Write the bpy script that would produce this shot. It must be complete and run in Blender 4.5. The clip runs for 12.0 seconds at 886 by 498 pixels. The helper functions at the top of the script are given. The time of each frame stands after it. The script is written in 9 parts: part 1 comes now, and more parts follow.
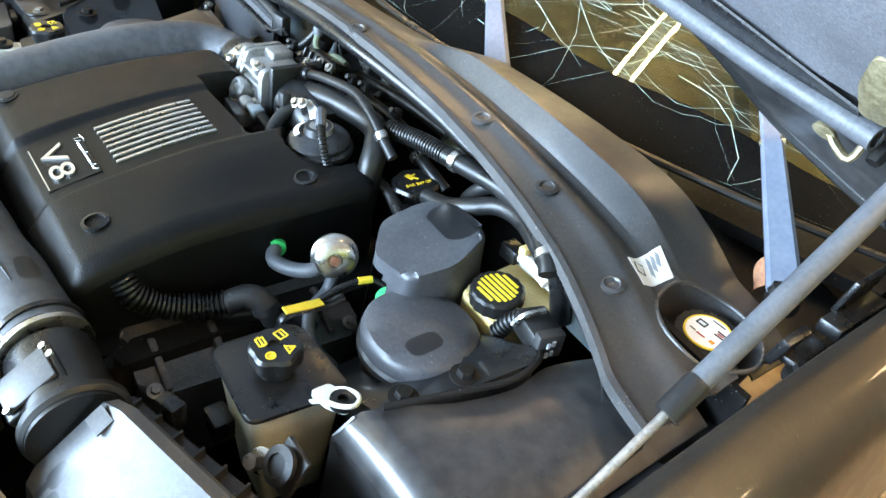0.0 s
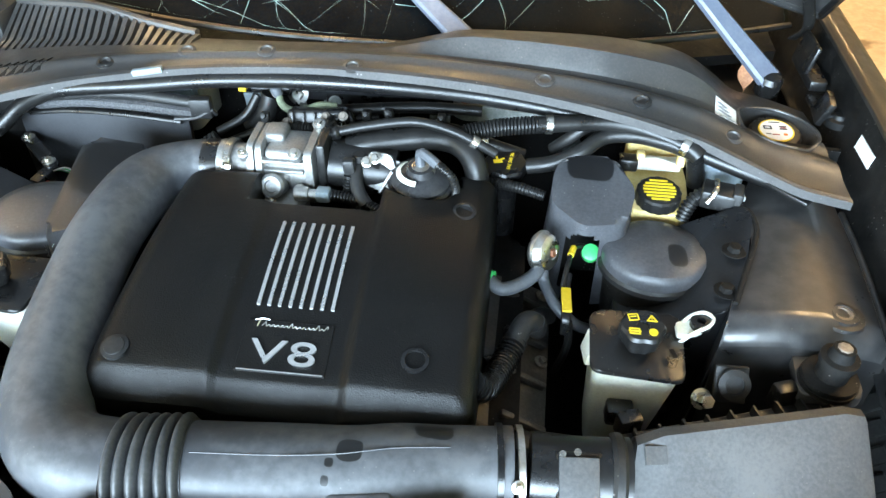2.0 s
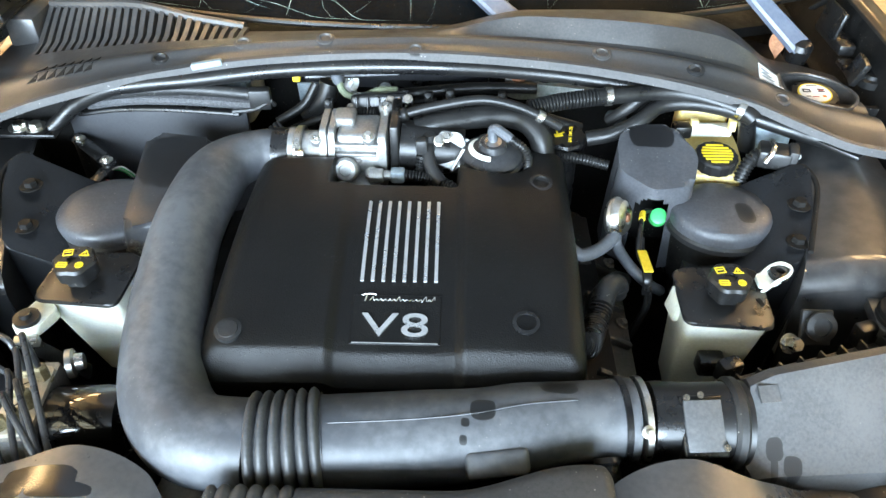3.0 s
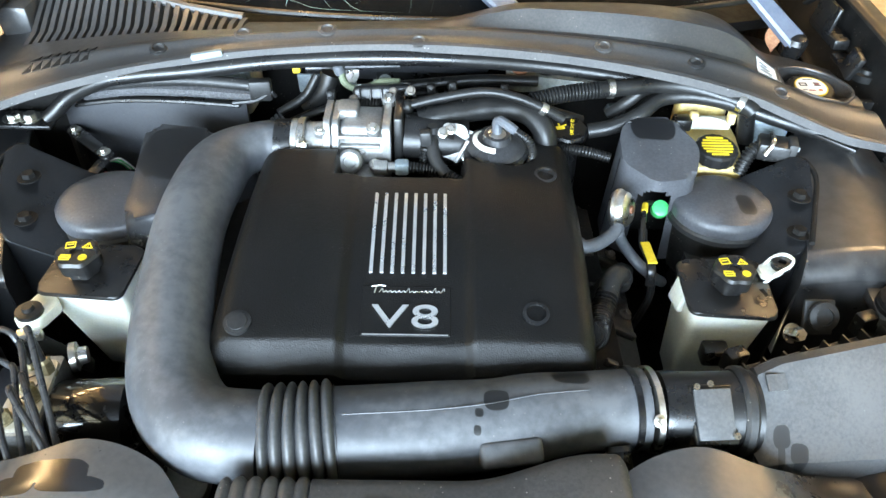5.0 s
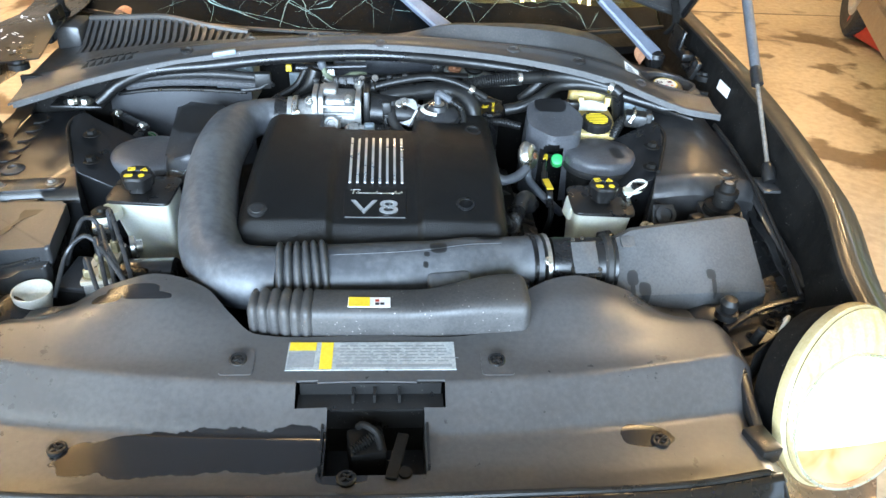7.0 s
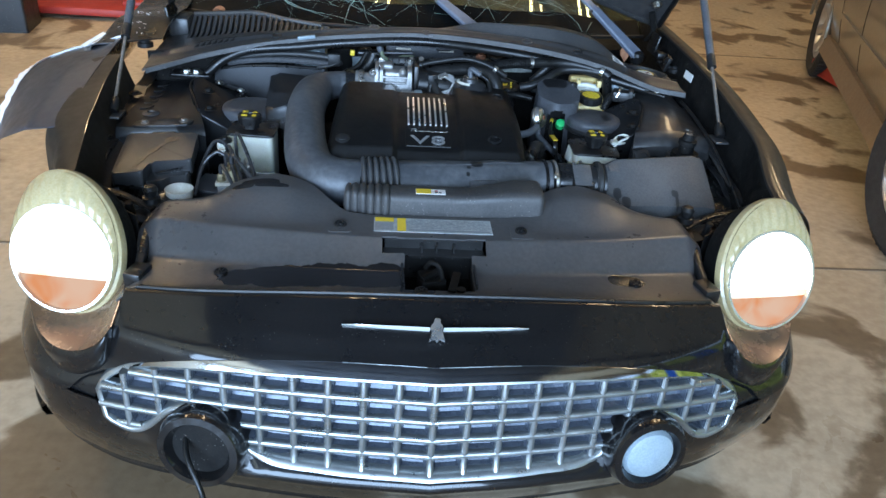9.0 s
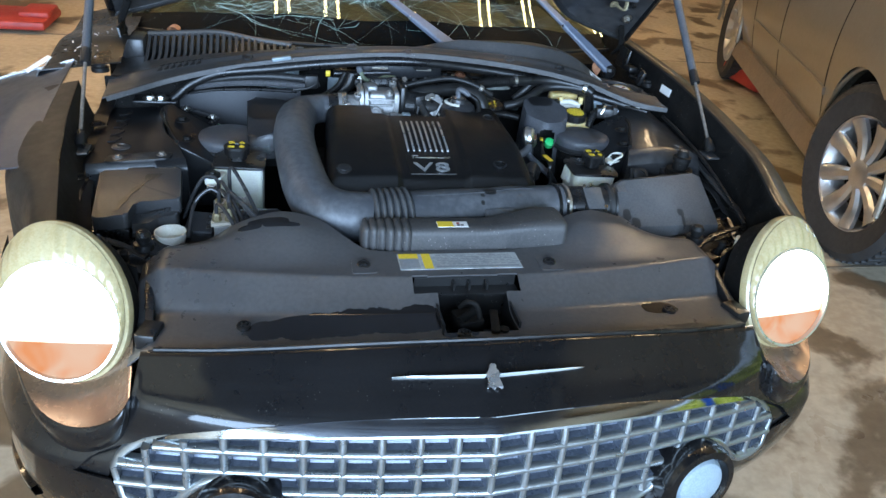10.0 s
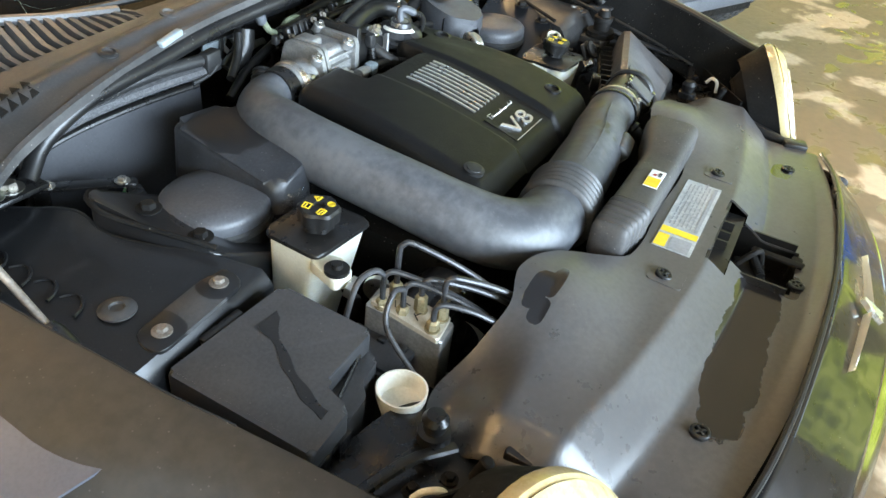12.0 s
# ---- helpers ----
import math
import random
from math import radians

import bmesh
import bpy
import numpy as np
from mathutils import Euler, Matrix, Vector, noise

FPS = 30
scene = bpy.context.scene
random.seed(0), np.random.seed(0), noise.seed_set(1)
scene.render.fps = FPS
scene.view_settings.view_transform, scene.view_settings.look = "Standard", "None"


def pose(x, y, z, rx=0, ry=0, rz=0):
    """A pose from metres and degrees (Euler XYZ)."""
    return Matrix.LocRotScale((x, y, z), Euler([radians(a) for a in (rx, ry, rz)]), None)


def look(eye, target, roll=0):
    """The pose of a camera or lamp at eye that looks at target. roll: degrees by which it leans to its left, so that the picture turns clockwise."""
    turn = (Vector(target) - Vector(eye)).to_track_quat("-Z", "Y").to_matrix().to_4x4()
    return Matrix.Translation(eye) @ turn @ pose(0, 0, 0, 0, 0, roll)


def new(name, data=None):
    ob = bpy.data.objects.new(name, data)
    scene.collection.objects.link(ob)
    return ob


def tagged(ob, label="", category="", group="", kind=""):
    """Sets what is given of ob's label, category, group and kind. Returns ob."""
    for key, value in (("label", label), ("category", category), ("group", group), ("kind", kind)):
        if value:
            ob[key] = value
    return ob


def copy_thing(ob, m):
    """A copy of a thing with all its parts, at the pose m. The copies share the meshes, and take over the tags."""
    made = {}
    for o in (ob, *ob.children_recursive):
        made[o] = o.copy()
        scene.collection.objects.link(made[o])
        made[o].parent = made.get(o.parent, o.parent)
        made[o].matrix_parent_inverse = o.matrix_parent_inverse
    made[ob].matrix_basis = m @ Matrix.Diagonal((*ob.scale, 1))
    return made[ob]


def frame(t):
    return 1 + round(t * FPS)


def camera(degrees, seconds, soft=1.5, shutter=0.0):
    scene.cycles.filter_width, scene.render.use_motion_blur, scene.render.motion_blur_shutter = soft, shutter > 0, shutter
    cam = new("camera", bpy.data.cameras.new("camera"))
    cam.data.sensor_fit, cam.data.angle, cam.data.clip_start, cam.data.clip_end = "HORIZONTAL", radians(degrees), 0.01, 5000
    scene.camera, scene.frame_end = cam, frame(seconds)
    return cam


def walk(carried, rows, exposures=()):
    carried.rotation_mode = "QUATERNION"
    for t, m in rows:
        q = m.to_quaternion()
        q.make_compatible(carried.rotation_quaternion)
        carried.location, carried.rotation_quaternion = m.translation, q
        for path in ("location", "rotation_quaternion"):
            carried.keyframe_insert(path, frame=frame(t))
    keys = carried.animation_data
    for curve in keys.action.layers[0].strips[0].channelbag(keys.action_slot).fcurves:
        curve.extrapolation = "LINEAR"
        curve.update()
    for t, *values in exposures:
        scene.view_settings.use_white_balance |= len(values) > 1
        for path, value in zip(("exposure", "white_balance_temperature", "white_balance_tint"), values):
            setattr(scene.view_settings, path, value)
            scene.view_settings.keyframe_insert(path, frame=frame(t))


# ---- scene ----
cam = camera(61.8, 12.0)
ROWS = [
    (0.0, 0.9596, 0.4336, 1.3478, 53.600, -9.366, 53.191),
    (0.5, 0.7629, 0.2410, 1.3795, 52.547, -6.349, 36.228),
    (1.0, 0.5846, 0.1198, 1.4123, 50.190, -4.069, 21.277),
    (1.5, 0.4061, 0.0679, 1.4502, 49.303, -2.143, 11.564),
    (2.0, 0.2528, 0.0393, 1.4653, 48.735, -0.781, 6.158),
    (2.5, 0.1352, -0.0099, 1.4528, 48.493, -0.373, 2.735),
    (3.0, 0.0754, -0.0232, 1.4473, 49.132, -0.296, 1.340),
    (5.0, 0.0368, -0.0267, 1.4441, 48.732, -1.288, 0.049),
    (5.5, 0.0224, -0.0388, 1.4496, 49.483, -1.729, 0.516),
    (6.0, 0.0248, -0.0477, 1.4507, 51.147, -2.030, 0.325),
    (6.5, 0.0225, -0.1690, 1.4603, 54.322, -2.070, -1.546),
    (7.0, 0.0251, -0.5361, 1.4479, 56.377, -2.776, -3.420),
    (7.5, 0.0170, -0.8405, 1.4328, 58.388, -3.379, -2.167),
    (9.5, -0.2113, -1.0804, 1.4303, 60.674, -5.261, -5.198),
    (10.0, -0.3478, -0.9459, 1.4317, 61.227, -5.344, -11.445),
    (10.5, -0.5025, -0.6295, 1.4283, 60.778, -4.704, -21.561),
    (11.0, -0.7149, -0.3473, 1.4264, 59.364, -3.977, -34.250),
    (11.5, -0.9480, -0.0980, 1.4106, 57.081, -4.261, -47.666),
    (12.0, -1.1218, 0.2118, 1.3292, 54.274, -6.226, -61.260),
]
EXPO = [(0.0, 0.86, 6500, 10), (1.0, 0.78, 6200, 6), (1.5, 0.68, 5900, 4), (2.0, 0.72, 7000, 8), (2.5, 0.84, 7150, 11), (6.0, 0.88, 7150, 11), (7.0, 0.52, 6650, 11), (7.5, 0.02, 6000, 9), (9.5, -0.88, 5850, 12), (10.0, -0.66, 5950, 12), (11.0, 0.18, 6700, 10), (12.0, 0.5, 7200, 12)]
walk(cam, [(t, pose(x, y, z, rx, ry, rz)) for t, x, y, z, rx, ry, rz in ROWS], EXPO)

# ---- light ----
world = bpy.data.worlds.new("world")
scene.world = world
world.use_nodes = True
wn = world.node_tree.nodes
sky = wn.new("ShaderNodeTexSky")
sky.sky_type = "NISHITA"
sky.sun_disc = False
sky.sun_elevation = radians(40)
sky.sun_rotation = radians(60)
wn["Background"].inputs[1].default_value = 0.12
world.node_tree.links.new(sky.outputs[0], wn["Background"].inputs[0])

sun_data = bpy.data.lights.new("sun", "SUN")
sun_data.energy, sun_data.angle, sun_data.color = 3.4, radians(0.5), (1.0, 0.95, 0.86)
sun = new("sun", sun_data)
sun.matrix_world = look((12, -6, 14), (8, -3, 0))


def door_light(name, eye, target, sx, sy, power, color):
    """Skylight that comes in by an open door."""
    d = bpy.data.lights.new(name, "AREA")
    d.shape, d.size, d.size_y, d.energy, d.color = "RECTANGLE", sx, sy, power, color
    ob = new(name, d)
    ob.matrix_world = look(eye, target)
    return ob


door_light("front_door_light", (-2.1, -5.8, 2.05), (-2.1, 0, 1.9), 8.0, 3.8, 2800, (0.56, 0.765, 1.0))

# ---- materials ----
def lin(c):
    return (*c, 1.0) if len(c) == 3 else c


def mk(name, c1, c2=None, rough=(0.4, 0.6), metal=0.0, s1=7.0, s2=240.0, bump=0.15, fine=700.0, coat=0.0,
       stains=(), stain_col=None, stain_rough=0.3, stain_wob=1.6, spec=0.5, speck=0.0, speck_col=(0.5, 0.47, 0.42), emit=None, sss=0.0, streak=1.0):
    """A worn surface: two colours mixed at two scales, fine grain, optional stains with a shape of their own and dust specks."""
    m = bpy.data.materials.new(name)
    m.use_nodes = True
    nt = m.node_tree
    N, L = nt.nodes, nt.links
    b = N["Principled BSDF"]
    geo = N.new("ShaderNodeNewGeometry")
    mp = N.new("ShaderNodeMapping")
    mp.inputs["Scale"].default_value = (1, streak, 1)
    L.new(geo.outputs["Position"], mp.inputs["Vector"])

    def noise_tex(scale, detail=4.0, rg=0.6):
        n = N.new("ShaderNodeTexNoise")
        n.inputs["Scale"].default_value, n.inputs["Detail"].default_value, n.inputs["Roughness"].default_value = scale, detail, rg
        L.new(mp.outputs[0], n.inputs["Vector"])
        return n.outputs["Fac"]

    def math(op, a, c, clamp=False):
        n = N.new("ShaderNodeMath")
        n.operation, n.use_clamp = op, clamp
        for i, v in enumerate((a, c)):
            if v is None:
                continue
            if isinstance(v, (int, float)):
                n.inputs[i].default_value = v
            else:
                L.new(v, n.inputs[i])
        return n.outputs[0]

    def mix(fac, a, c):
        n = N.new("ShaderNodeMix")
        n.data_type = "RGBA"
        L.new(fac, n.inputs[0])
        for i, v in ((6, a), (7, c)):
            if isinstance(v, tuple):
                n.inputs[i].default_value = lin(v)
            else:
                L.new(v, n.inputs[i])
        return n.outputs[2]

    def rng(v, lo, hi, to0=0.0, to1=1.0):
        n = N.new("ShaderNodeMapRange")
        n.interpolation_type = "SMOOTHSTEP"
        n.inputs[1].default_value, n.inputs[2].default_value, n.inputs[3].default_value, n.inputs[4].default_value = lo, hi, to0, to1
        L.new(v, n.inputs[0])
        return n.outputs[0]

    c2 = c2 or tuple(min(1, x * 1.35) for x in c1)
    big, small = noise_tex(s1, 5), noise_tex(s2, 3)
    f = rng(math("ADD", math("MULTIPLY", big, 0.55), math("MULTIPLY", small, 0.45)), 0.36, 0.64)
    col = mix(f, c1, c2)
    rgh = rng(math("ADD", math("MULTIPLY", big, 0.55), math("MULTIPLY", noise_tex(38.0, 6), 0.45)), 0.36, 0.62, rough[0], rough[1])
    if speck:
        v = N.new("ShaderNodeTexVoronoi")
        v.inputs["Scale"].default_value = 130.0
        L.new(geo.outputs["Position"], v.inputs["Vector"])
        sp = math("MULTIPLY", rng(v.outputs["Distance"], 0.06, 0.16, 1.0, 0.0), rng(noise_tex(23.0), 0.49, 0.62))
        col = mix(math("MULTIPLY", sp, speck), col, speck_col)
    if stains:
        sep = N.new("ShaderNodeSeparateXYZ")
        L.new(geo.outputs["Position"], sep.inputs[0])
        wob = math("ADD", math("MULTIPLY", math("SUBTRACT", noise_tex(17.0, 2, 0.45), 0.5), stain_wob), math("MULTIPLY", math("SUBTRACT", noise_tex(90.0, 2), 0.5), 0.22 * stain_wob))
        fac = None
        for x, y, rx, ry in stains:
            dx = math("DIVIDE", math("SUBTRACT", sep.outputs[0], x), rx)
            dy = math("DIVIDE", math("SUBTRACT", sep.outputs[1], y), ry)
            d2 = math("ADD", math("POWER", math("ABSOLUTE", dx, None), 3.0), math("POWER", math("ABSOLUTE", dy, None), 3.0))
            one = rng(math("ADD", d2, wob), 0.9, 1.06, 1.0, 0.0)
            fac = one if fac is None else math("MAXIMUM", fac, one)
        col = mix(fac, col, stain_col or tuple(x * 0.35 for x in c1))
        rgh = math("ADD", math("MULTIPLY", rgh, math("SUBTRACT", 1.0, fac)), math("MULTIPLY", fac, stain_rough))
    L.new(col, b.inputs["Base Color"])
    L.new(rgh, b.inputs["Roughness"])
    b.inputs["Metallic"].default_value = metal
    b.inputs["Coat Weight"].default_value = coat
    b.inputs["Coat Roughness"].default_value = 0.06
    b.inputs["Specular IOR Level"].default_value = spec
    if sss:
        b.inputs["Subsurface Weight"].default_value = sss
        b.inputs["Subsurface Radius"].default_value = (0.02, 0.018, 0.012)
        b.inputs["Subsurface Scale"].default_value = 0.6
    if emit:
        b.inputs["Emission Color"].default_value = lin(emit[0])
        b.inputs["Emission Strength"].default_value = emit[1]
    if bump:
        bp = N.new("ShaderNodeBump")
        bp.inputs["Strength"].default_value = bump
        bp.inputs["Distance"].default_value = 0.0008
        L.new(noise_tex(fine, 2), bp.inputs["Height"])
        L.new(bp.outputs[0], b.inputs["Normal"])
    return m


M = {}
M["cover"] = mk("engine_cover_plastic", (0.0026, 0.0025, 0.0024), (0.0046, 0.0044, 0.0042), (0.34, 0.44), bump=0.9, fine=520, speck=0.05, spec=0.27)
M["tube"] = mk("faded_grey_plastic", (0.042, 0.0445, 0.05), (0.084, 0.087, 0.093), (0.42, 0.56), s1=6, s2=60, bump=0.12, fine=500, speck=0.1, spec=0.5,
               stains=[(0.112, 0.488, 0.014, 0.013), (0.092, 0.472, 0.0045, 0.0045), (0.09, 0.455, 0.004, 0.004), (0.2, 0.525, 0.022, 0.012)], stain_col=(0.012, 0.012, 0.012))
M["duct"] = mk("dusty_duct_plastic", (0.030, 0.029, 0.029), (0.055, 0.052, 0.05), (0.42, 0.6), s1=11, bump=0.2, speck=0.5)
M["panel"] = mk("dusty_panel_plastic", (0.05, 0.048, 0.048), (0.072, 0.069, 0.068), (0.27, 0.38), spec=0.65, s1=3, s2=120, bump=0.06, speck=0.06,
                stains=[(-0.21, 0.145, 0.19, 0.036), (-0.03, 0.105, 0.035, 0.018), (-0.402, 0.394, 0.022, 0.011), (-0.366, 0.409, 0.044, 0.013), (-0.338, 0.394, 0.034, 0.009), (0.40, 0.172, 0.04, 0.02)], stain_col=(0.010, 0.009, 0.009), stain_rough=0.16, stain_wob=2.2)
M["airbox"] = mk("airbox_plastic", (0.056, 0.056, 0.058), (0.09, 0.089, 0.089), (0.36, 0.5), s1=8, bump=0.15, speck=0.12,
                 stains=[(0.453, 0.484, 0.010, 0.010), (0.452, 0.468, 0.004, 0.012), (0.474, 0.470, 0.011, 0.009), (0.60, 0.500, 0.009, 0.008), (0.603, 0.486, 0.004, 0.014)], stain_col=(0.028, 0.028, 0.029))
M["greybox"] = mk("grey_cover_plastic", (0.042, 0.043, 0.048), (0.068, 0.07, 0.077), (0.36, 0.5), s1=14, bump=0.12, speck=0.3,
                  stains=[(-0.36, 0.905, 0.055, 0.06), (0.385, 0.99, 0.035, 0.028), (0.512, 0.862, 0.014, 0.022)], stain_col=(0.012, 0.012, 0.013))
M["cowl"] = mk("sun_faded_cowl_plastic", (0.030, 0.0298, 0.0305), (0.056, 0.0515, 0.0485), (0.3, 0.44), s1=4, s2=260, bump=0.2, speck=0.4, spec=0.6, speck_col=(0.3, 0.24, 0.17))
M["blackplastic"] = mk("black_plastic", (0.005, 0.005, 0.0055), (0.011, 0.0105, 0.010), (0.22, 0.38), bump=0.1, speck=0.3)
M["darkplastic"] = mk("dull_black_plastic", (0.010, 0.010, 0.0105), (0.022, 0.0215, 0.021), (0.36, 0.52), bump=0.2, speck=0.5, spec=0.4)
M["lidplastic"] = mk("dusty_lid_plastic", (0.026, 0.0265, 0.028), (0.042, 0.042, 0.043), (0.3, 0.38), s1=9, bump=0.05, speck=0.08)
M["rubber"] = mk("black_rubber", (0.006, 0.006, 0.006), (0.014, 0.0135, 0.013), (0.26, 0.42), s1=20, bump=0.15, spec=0.35)
M["bellows"] = mk("grey_bellows_rubber", (0.034, 0.035, 0.037), (0.062, 0.062, 0.064), (0.4, 0.52), s1=20, bump=0.1)
# darkened white for fittings below the cowl, shade put into the colour
M["shadewhite"] = mk("dull_pale_metal", (0.10, 0.12, 0.13), (0.17, 0.19, 0.2), (0.35, 0.5), s1=30, bump=0.2)
M["greyhose"] = mk("grey_hose_rubber", (0.055, 0.06, 0.068), (0.085, 0.09, 0.1), (0.4, 0.55), s1=20, bump=0.15)
M["paint"] = mk("black_car_paint", (0.0045, 0.0045, 0.005), (0.008, 0.0075, 0.0075), (0.24, 0.36), s1=3, bump=0.0, coat=1.0, speck=0.12, spec=0.12)
M["paintdust"] = mk("dusty_black_car_paint", (0.011, 0.0095, 0.008), (0.019, 0.016, 0.0125), (0.4, 0.52), s1=4, bump=0.0, coat=0.45, speck=0.08, spec=0.4)
M["paintdull"] = mk("dull_dusty_brown_black_paint", (0.0125, 0.0105, 0.0086), (0.021, 0.0175, 0.014), (0.46, 0.6), s1=5, s2=60, bump=0.03, speck=0.06, spec=0.32)
# matte black stands in for a dark reflection low on the windscreen
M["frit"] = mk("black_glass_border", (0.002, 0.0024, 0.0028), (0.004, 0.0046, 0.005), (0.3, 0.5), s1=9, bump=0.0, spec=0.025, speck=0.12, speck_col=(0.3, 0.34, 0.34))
# right apron lighter, left darker: each side's light is put into the colour
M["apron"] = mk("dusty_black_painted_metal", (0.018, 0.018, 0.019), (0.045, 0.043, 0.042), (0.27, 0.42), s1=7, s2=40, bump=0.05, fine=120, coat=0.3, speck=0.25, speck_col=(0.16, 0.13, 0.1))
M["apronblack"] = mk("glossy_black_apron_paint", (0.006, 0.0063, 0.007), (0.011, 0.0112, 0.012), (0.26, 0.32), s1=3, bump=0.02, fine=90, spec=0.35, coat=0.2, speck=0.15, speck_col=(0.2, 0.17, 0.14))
M["dullbolt"] = mk("dull_grey_bolt", (0.16, 0.14, 0.12), (0.26, 0.23, 0.2), (0.45, 0.6), metal=0.6, s1=60, bump=0.3)
M["dark"] = mk("grimy_dark_metal", (0.004, 0.004, 0.004), (0.011, 0.010, 0.009), (0.5, 0.75), s1=14, bump=0.3, speck=0.4, spec=0.15)
M["alu"] = mk("cast_aluminium", (0.26, 0.26, 0.255), (0.38, 0.375, 0.365), (0.42, 0.56), metal=0.75, s1=50, bump=0.5, fine=450)
M["steel"] = mk("zinc_plated_steel", (0.5, 0.48, 0.43), (0.66, 0.64, 0.6), (0.22, 0.4), metal=1.0, s1=40, bump=0.2)
M["chrome"] = mk("chrome", (0.42, 0.44, 0.48), (0.5, 0.52, 0.55), (0.08, 0.16), metal=1.0, s1=12, bump=0.0)
M["satin"] = mk("satin_silver_grille", (0.35, 0.375, 0.38), (0.43, 0.45, 0.45), (0.26, 0.38), metal=0.88, s1=20, bump=0.05)
# the blue light on the silver cells is put into their colour
M["cellblue"] = mk("blue_grey_grille_cell", (0.07, 0.082, 0.105), (0.115, 0.13, 0.16), (0.22, 0.34), metal=0.25, s1=30, bump=0.05)
# brown base puts the lamp's orange reflection into the ledge colour
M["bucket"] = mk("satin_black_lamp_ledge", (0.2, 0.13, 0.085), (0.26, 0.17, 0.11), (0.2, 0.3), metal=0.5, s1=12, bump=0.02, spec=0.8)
# pale mint base holds the sky that the chrome would mirror
M["wingchrome"] = mk("bright_wing_chrome", (0.82, 0.86, 0.83), (0.88, 0.92, 0.89), (0.28, 0.38), metal=0.55, s1=20, bump=0.0)
M["silver"] = mk("brushed_silver_trim", (0.66, 0.66, 0.65), (0.76, 0.76, 0.75), (0.25, 0.35), metal=0.9, s1=40, bump=0.05)
M["white"] = mk("milky_white_plastic", (0.62, 0.62, 0.52), (0.74, 0.74, 0.64), (0.32, 0.45), s1=11, bump=0.08, sss=0.35)
M["cream"] = mk("yellowed_reservoir_plastic", (0.62, 0.46, 0.17), (0.72, 0.58, 0.28), (0.3, 0.42), s1=14, bump=0.08, sss=0.35)
M["offwhite"] = mk("off_white_plastic", (0.6, 0.58, 0.5), (0.74, 0.72, 0.65), (0.4, 0.5), s1=20, bump=0.1)
M["bluewhite"] = mk("pale_blue_white_plastic", (0.2, 0.245, 0.27), (0.28, 0.33, 0.36), (0.35, 0.45), s1=12, bump=0.05, sss=0.2)
M["yellow"] = mk("yellow_print", (0.72, 0.5, 0.02), (0.8, 0.58, 0.04), (0.5, 0.6), s1=40, bump=0.05)
M["label"] = mk("silver_label_paper", (0.27, 0.29, 0.30), (0.44, 0.46, 0.46), (0.35, 0.6), s1=60, s2=200, bump=0.1)
M["paper"] = mk("white_label_paper", (0.72, 0.71, 0.68), (0.8, 0.79, 0.77), (0.5, 0.6), s1=30, bump=0.05)
M["ink"] = mk("dark_print", (0.02, 0.02, 0.022), None, (0.5, 0.6), bump=0.0)
M["greyink"] = mk("grey_print", (0.2, 0.21, 0.22), None, (0.5, 0.6), bump=0.0)
M["red"] = mk("red_plastic", (0.3, 0.025, 0.018), (0.4, 0.04, 0.025), (0.45, 0.6), bump=0.1)
M["orange"] = mk("orange_lens", (0.8, 0.18, 0.02), (0.85, 0.24, 0.03), (0.15, 0.25), bump=0.0, coat=0.6)
M["green"] = mk("bright_green_plastic", (0.04, 0.5, 0.13), (0.06, 0.58, 0.18), (0.35, 0.45), bump=0.05)
M["brass"] = mk("corroded_brass", (0.22, 0.18, 0.1), (0.34, 0.29, 0.18), (0.42, 0.6), metal=0.6, s1=60, bump=0.4)
M["casting"] = mk("dull_grey_casting", (0.14, 0.15, 0.14), (0.25, 0.26, 0.24), (0.5, 0.7), s1=50, bump=0.4)
M["enginecast"] = mk("oily_engine_casting", (0.045, 0.043, 0.041), (0.085, 0.08, 0.075), (0.32, 0.5), metal=0.35, s1=18, bump=0.4, speck=0.2)
M["darkpipe"] = mk("dark_coated_pipe", (0.03, 0.03, 0.032), (0.05, 0.05, 0.052), (0.25, 0.4), metal=0.4, s1=40, bump=0.1)
M["rust"] = mk("rusty_steel", (0.16, 0.06, 0.03), (0.28, 0.12, 0.06), (0.6, 0.8), metal=0.3, s1=60, bump=0.5)
M["foam"] = mk("speckled_foam_seal", (0.02, 0.02, 0.022), (0.09, 0.09, 0.095), (0.7, 0.9), s1=300, s2=700, bump=0.8)
M["wiper"] = mk("weathered_wiper_paint", (0.085, 0.1, 0.135), (0.115, 0.13, 0.165), (0.35, 0.5), s1=30, s2=160, bump=0.08, speck=0.3, speck_col=(0.04, 0.04, 0.04))
M["tyre"] = mk("tyre_rubber", (0.018, 0.018, 0.018), (0.034, 0.033, 0.031), (0.6, 0.8), s1=16, bump=0.4)
M["rim"] = mk("alloy_rim", (0.55, 0.54, 0.52), (0.66, 0.65, 0.63), (0.28, 0.42), metal=0.9, s1=16, bump=0.1)
M["tornedge"] = mk("torn_white_plastic", (0.7, 0.71, 0.72), (0.8, 0.8, 0.8), (0.6, 0.8), s1=80, bump=0.6)
M["tornblue"] = mk("dull_blue_black_paint", (0.028, 0.034, 0.046), (0.038, 0.044, 0.058), (0.3, 0.42), s1=5, bump=0.05, coat=0.3)
M["suv"] = mk("bronze_beige_metallic_paint", (0.19, 0.16, 0.115), (0.235, 0.2, 0.15), (0.28, 0.36), metal=0.3, s1=3, bump=0.03, coat=0.8)
M["suvsill"] = mk("dusty_brown_sill", (0.15, 0.11, 0.07), (0.22, 0.17, 0.12), (0.45, 0.6), bump=0.1)
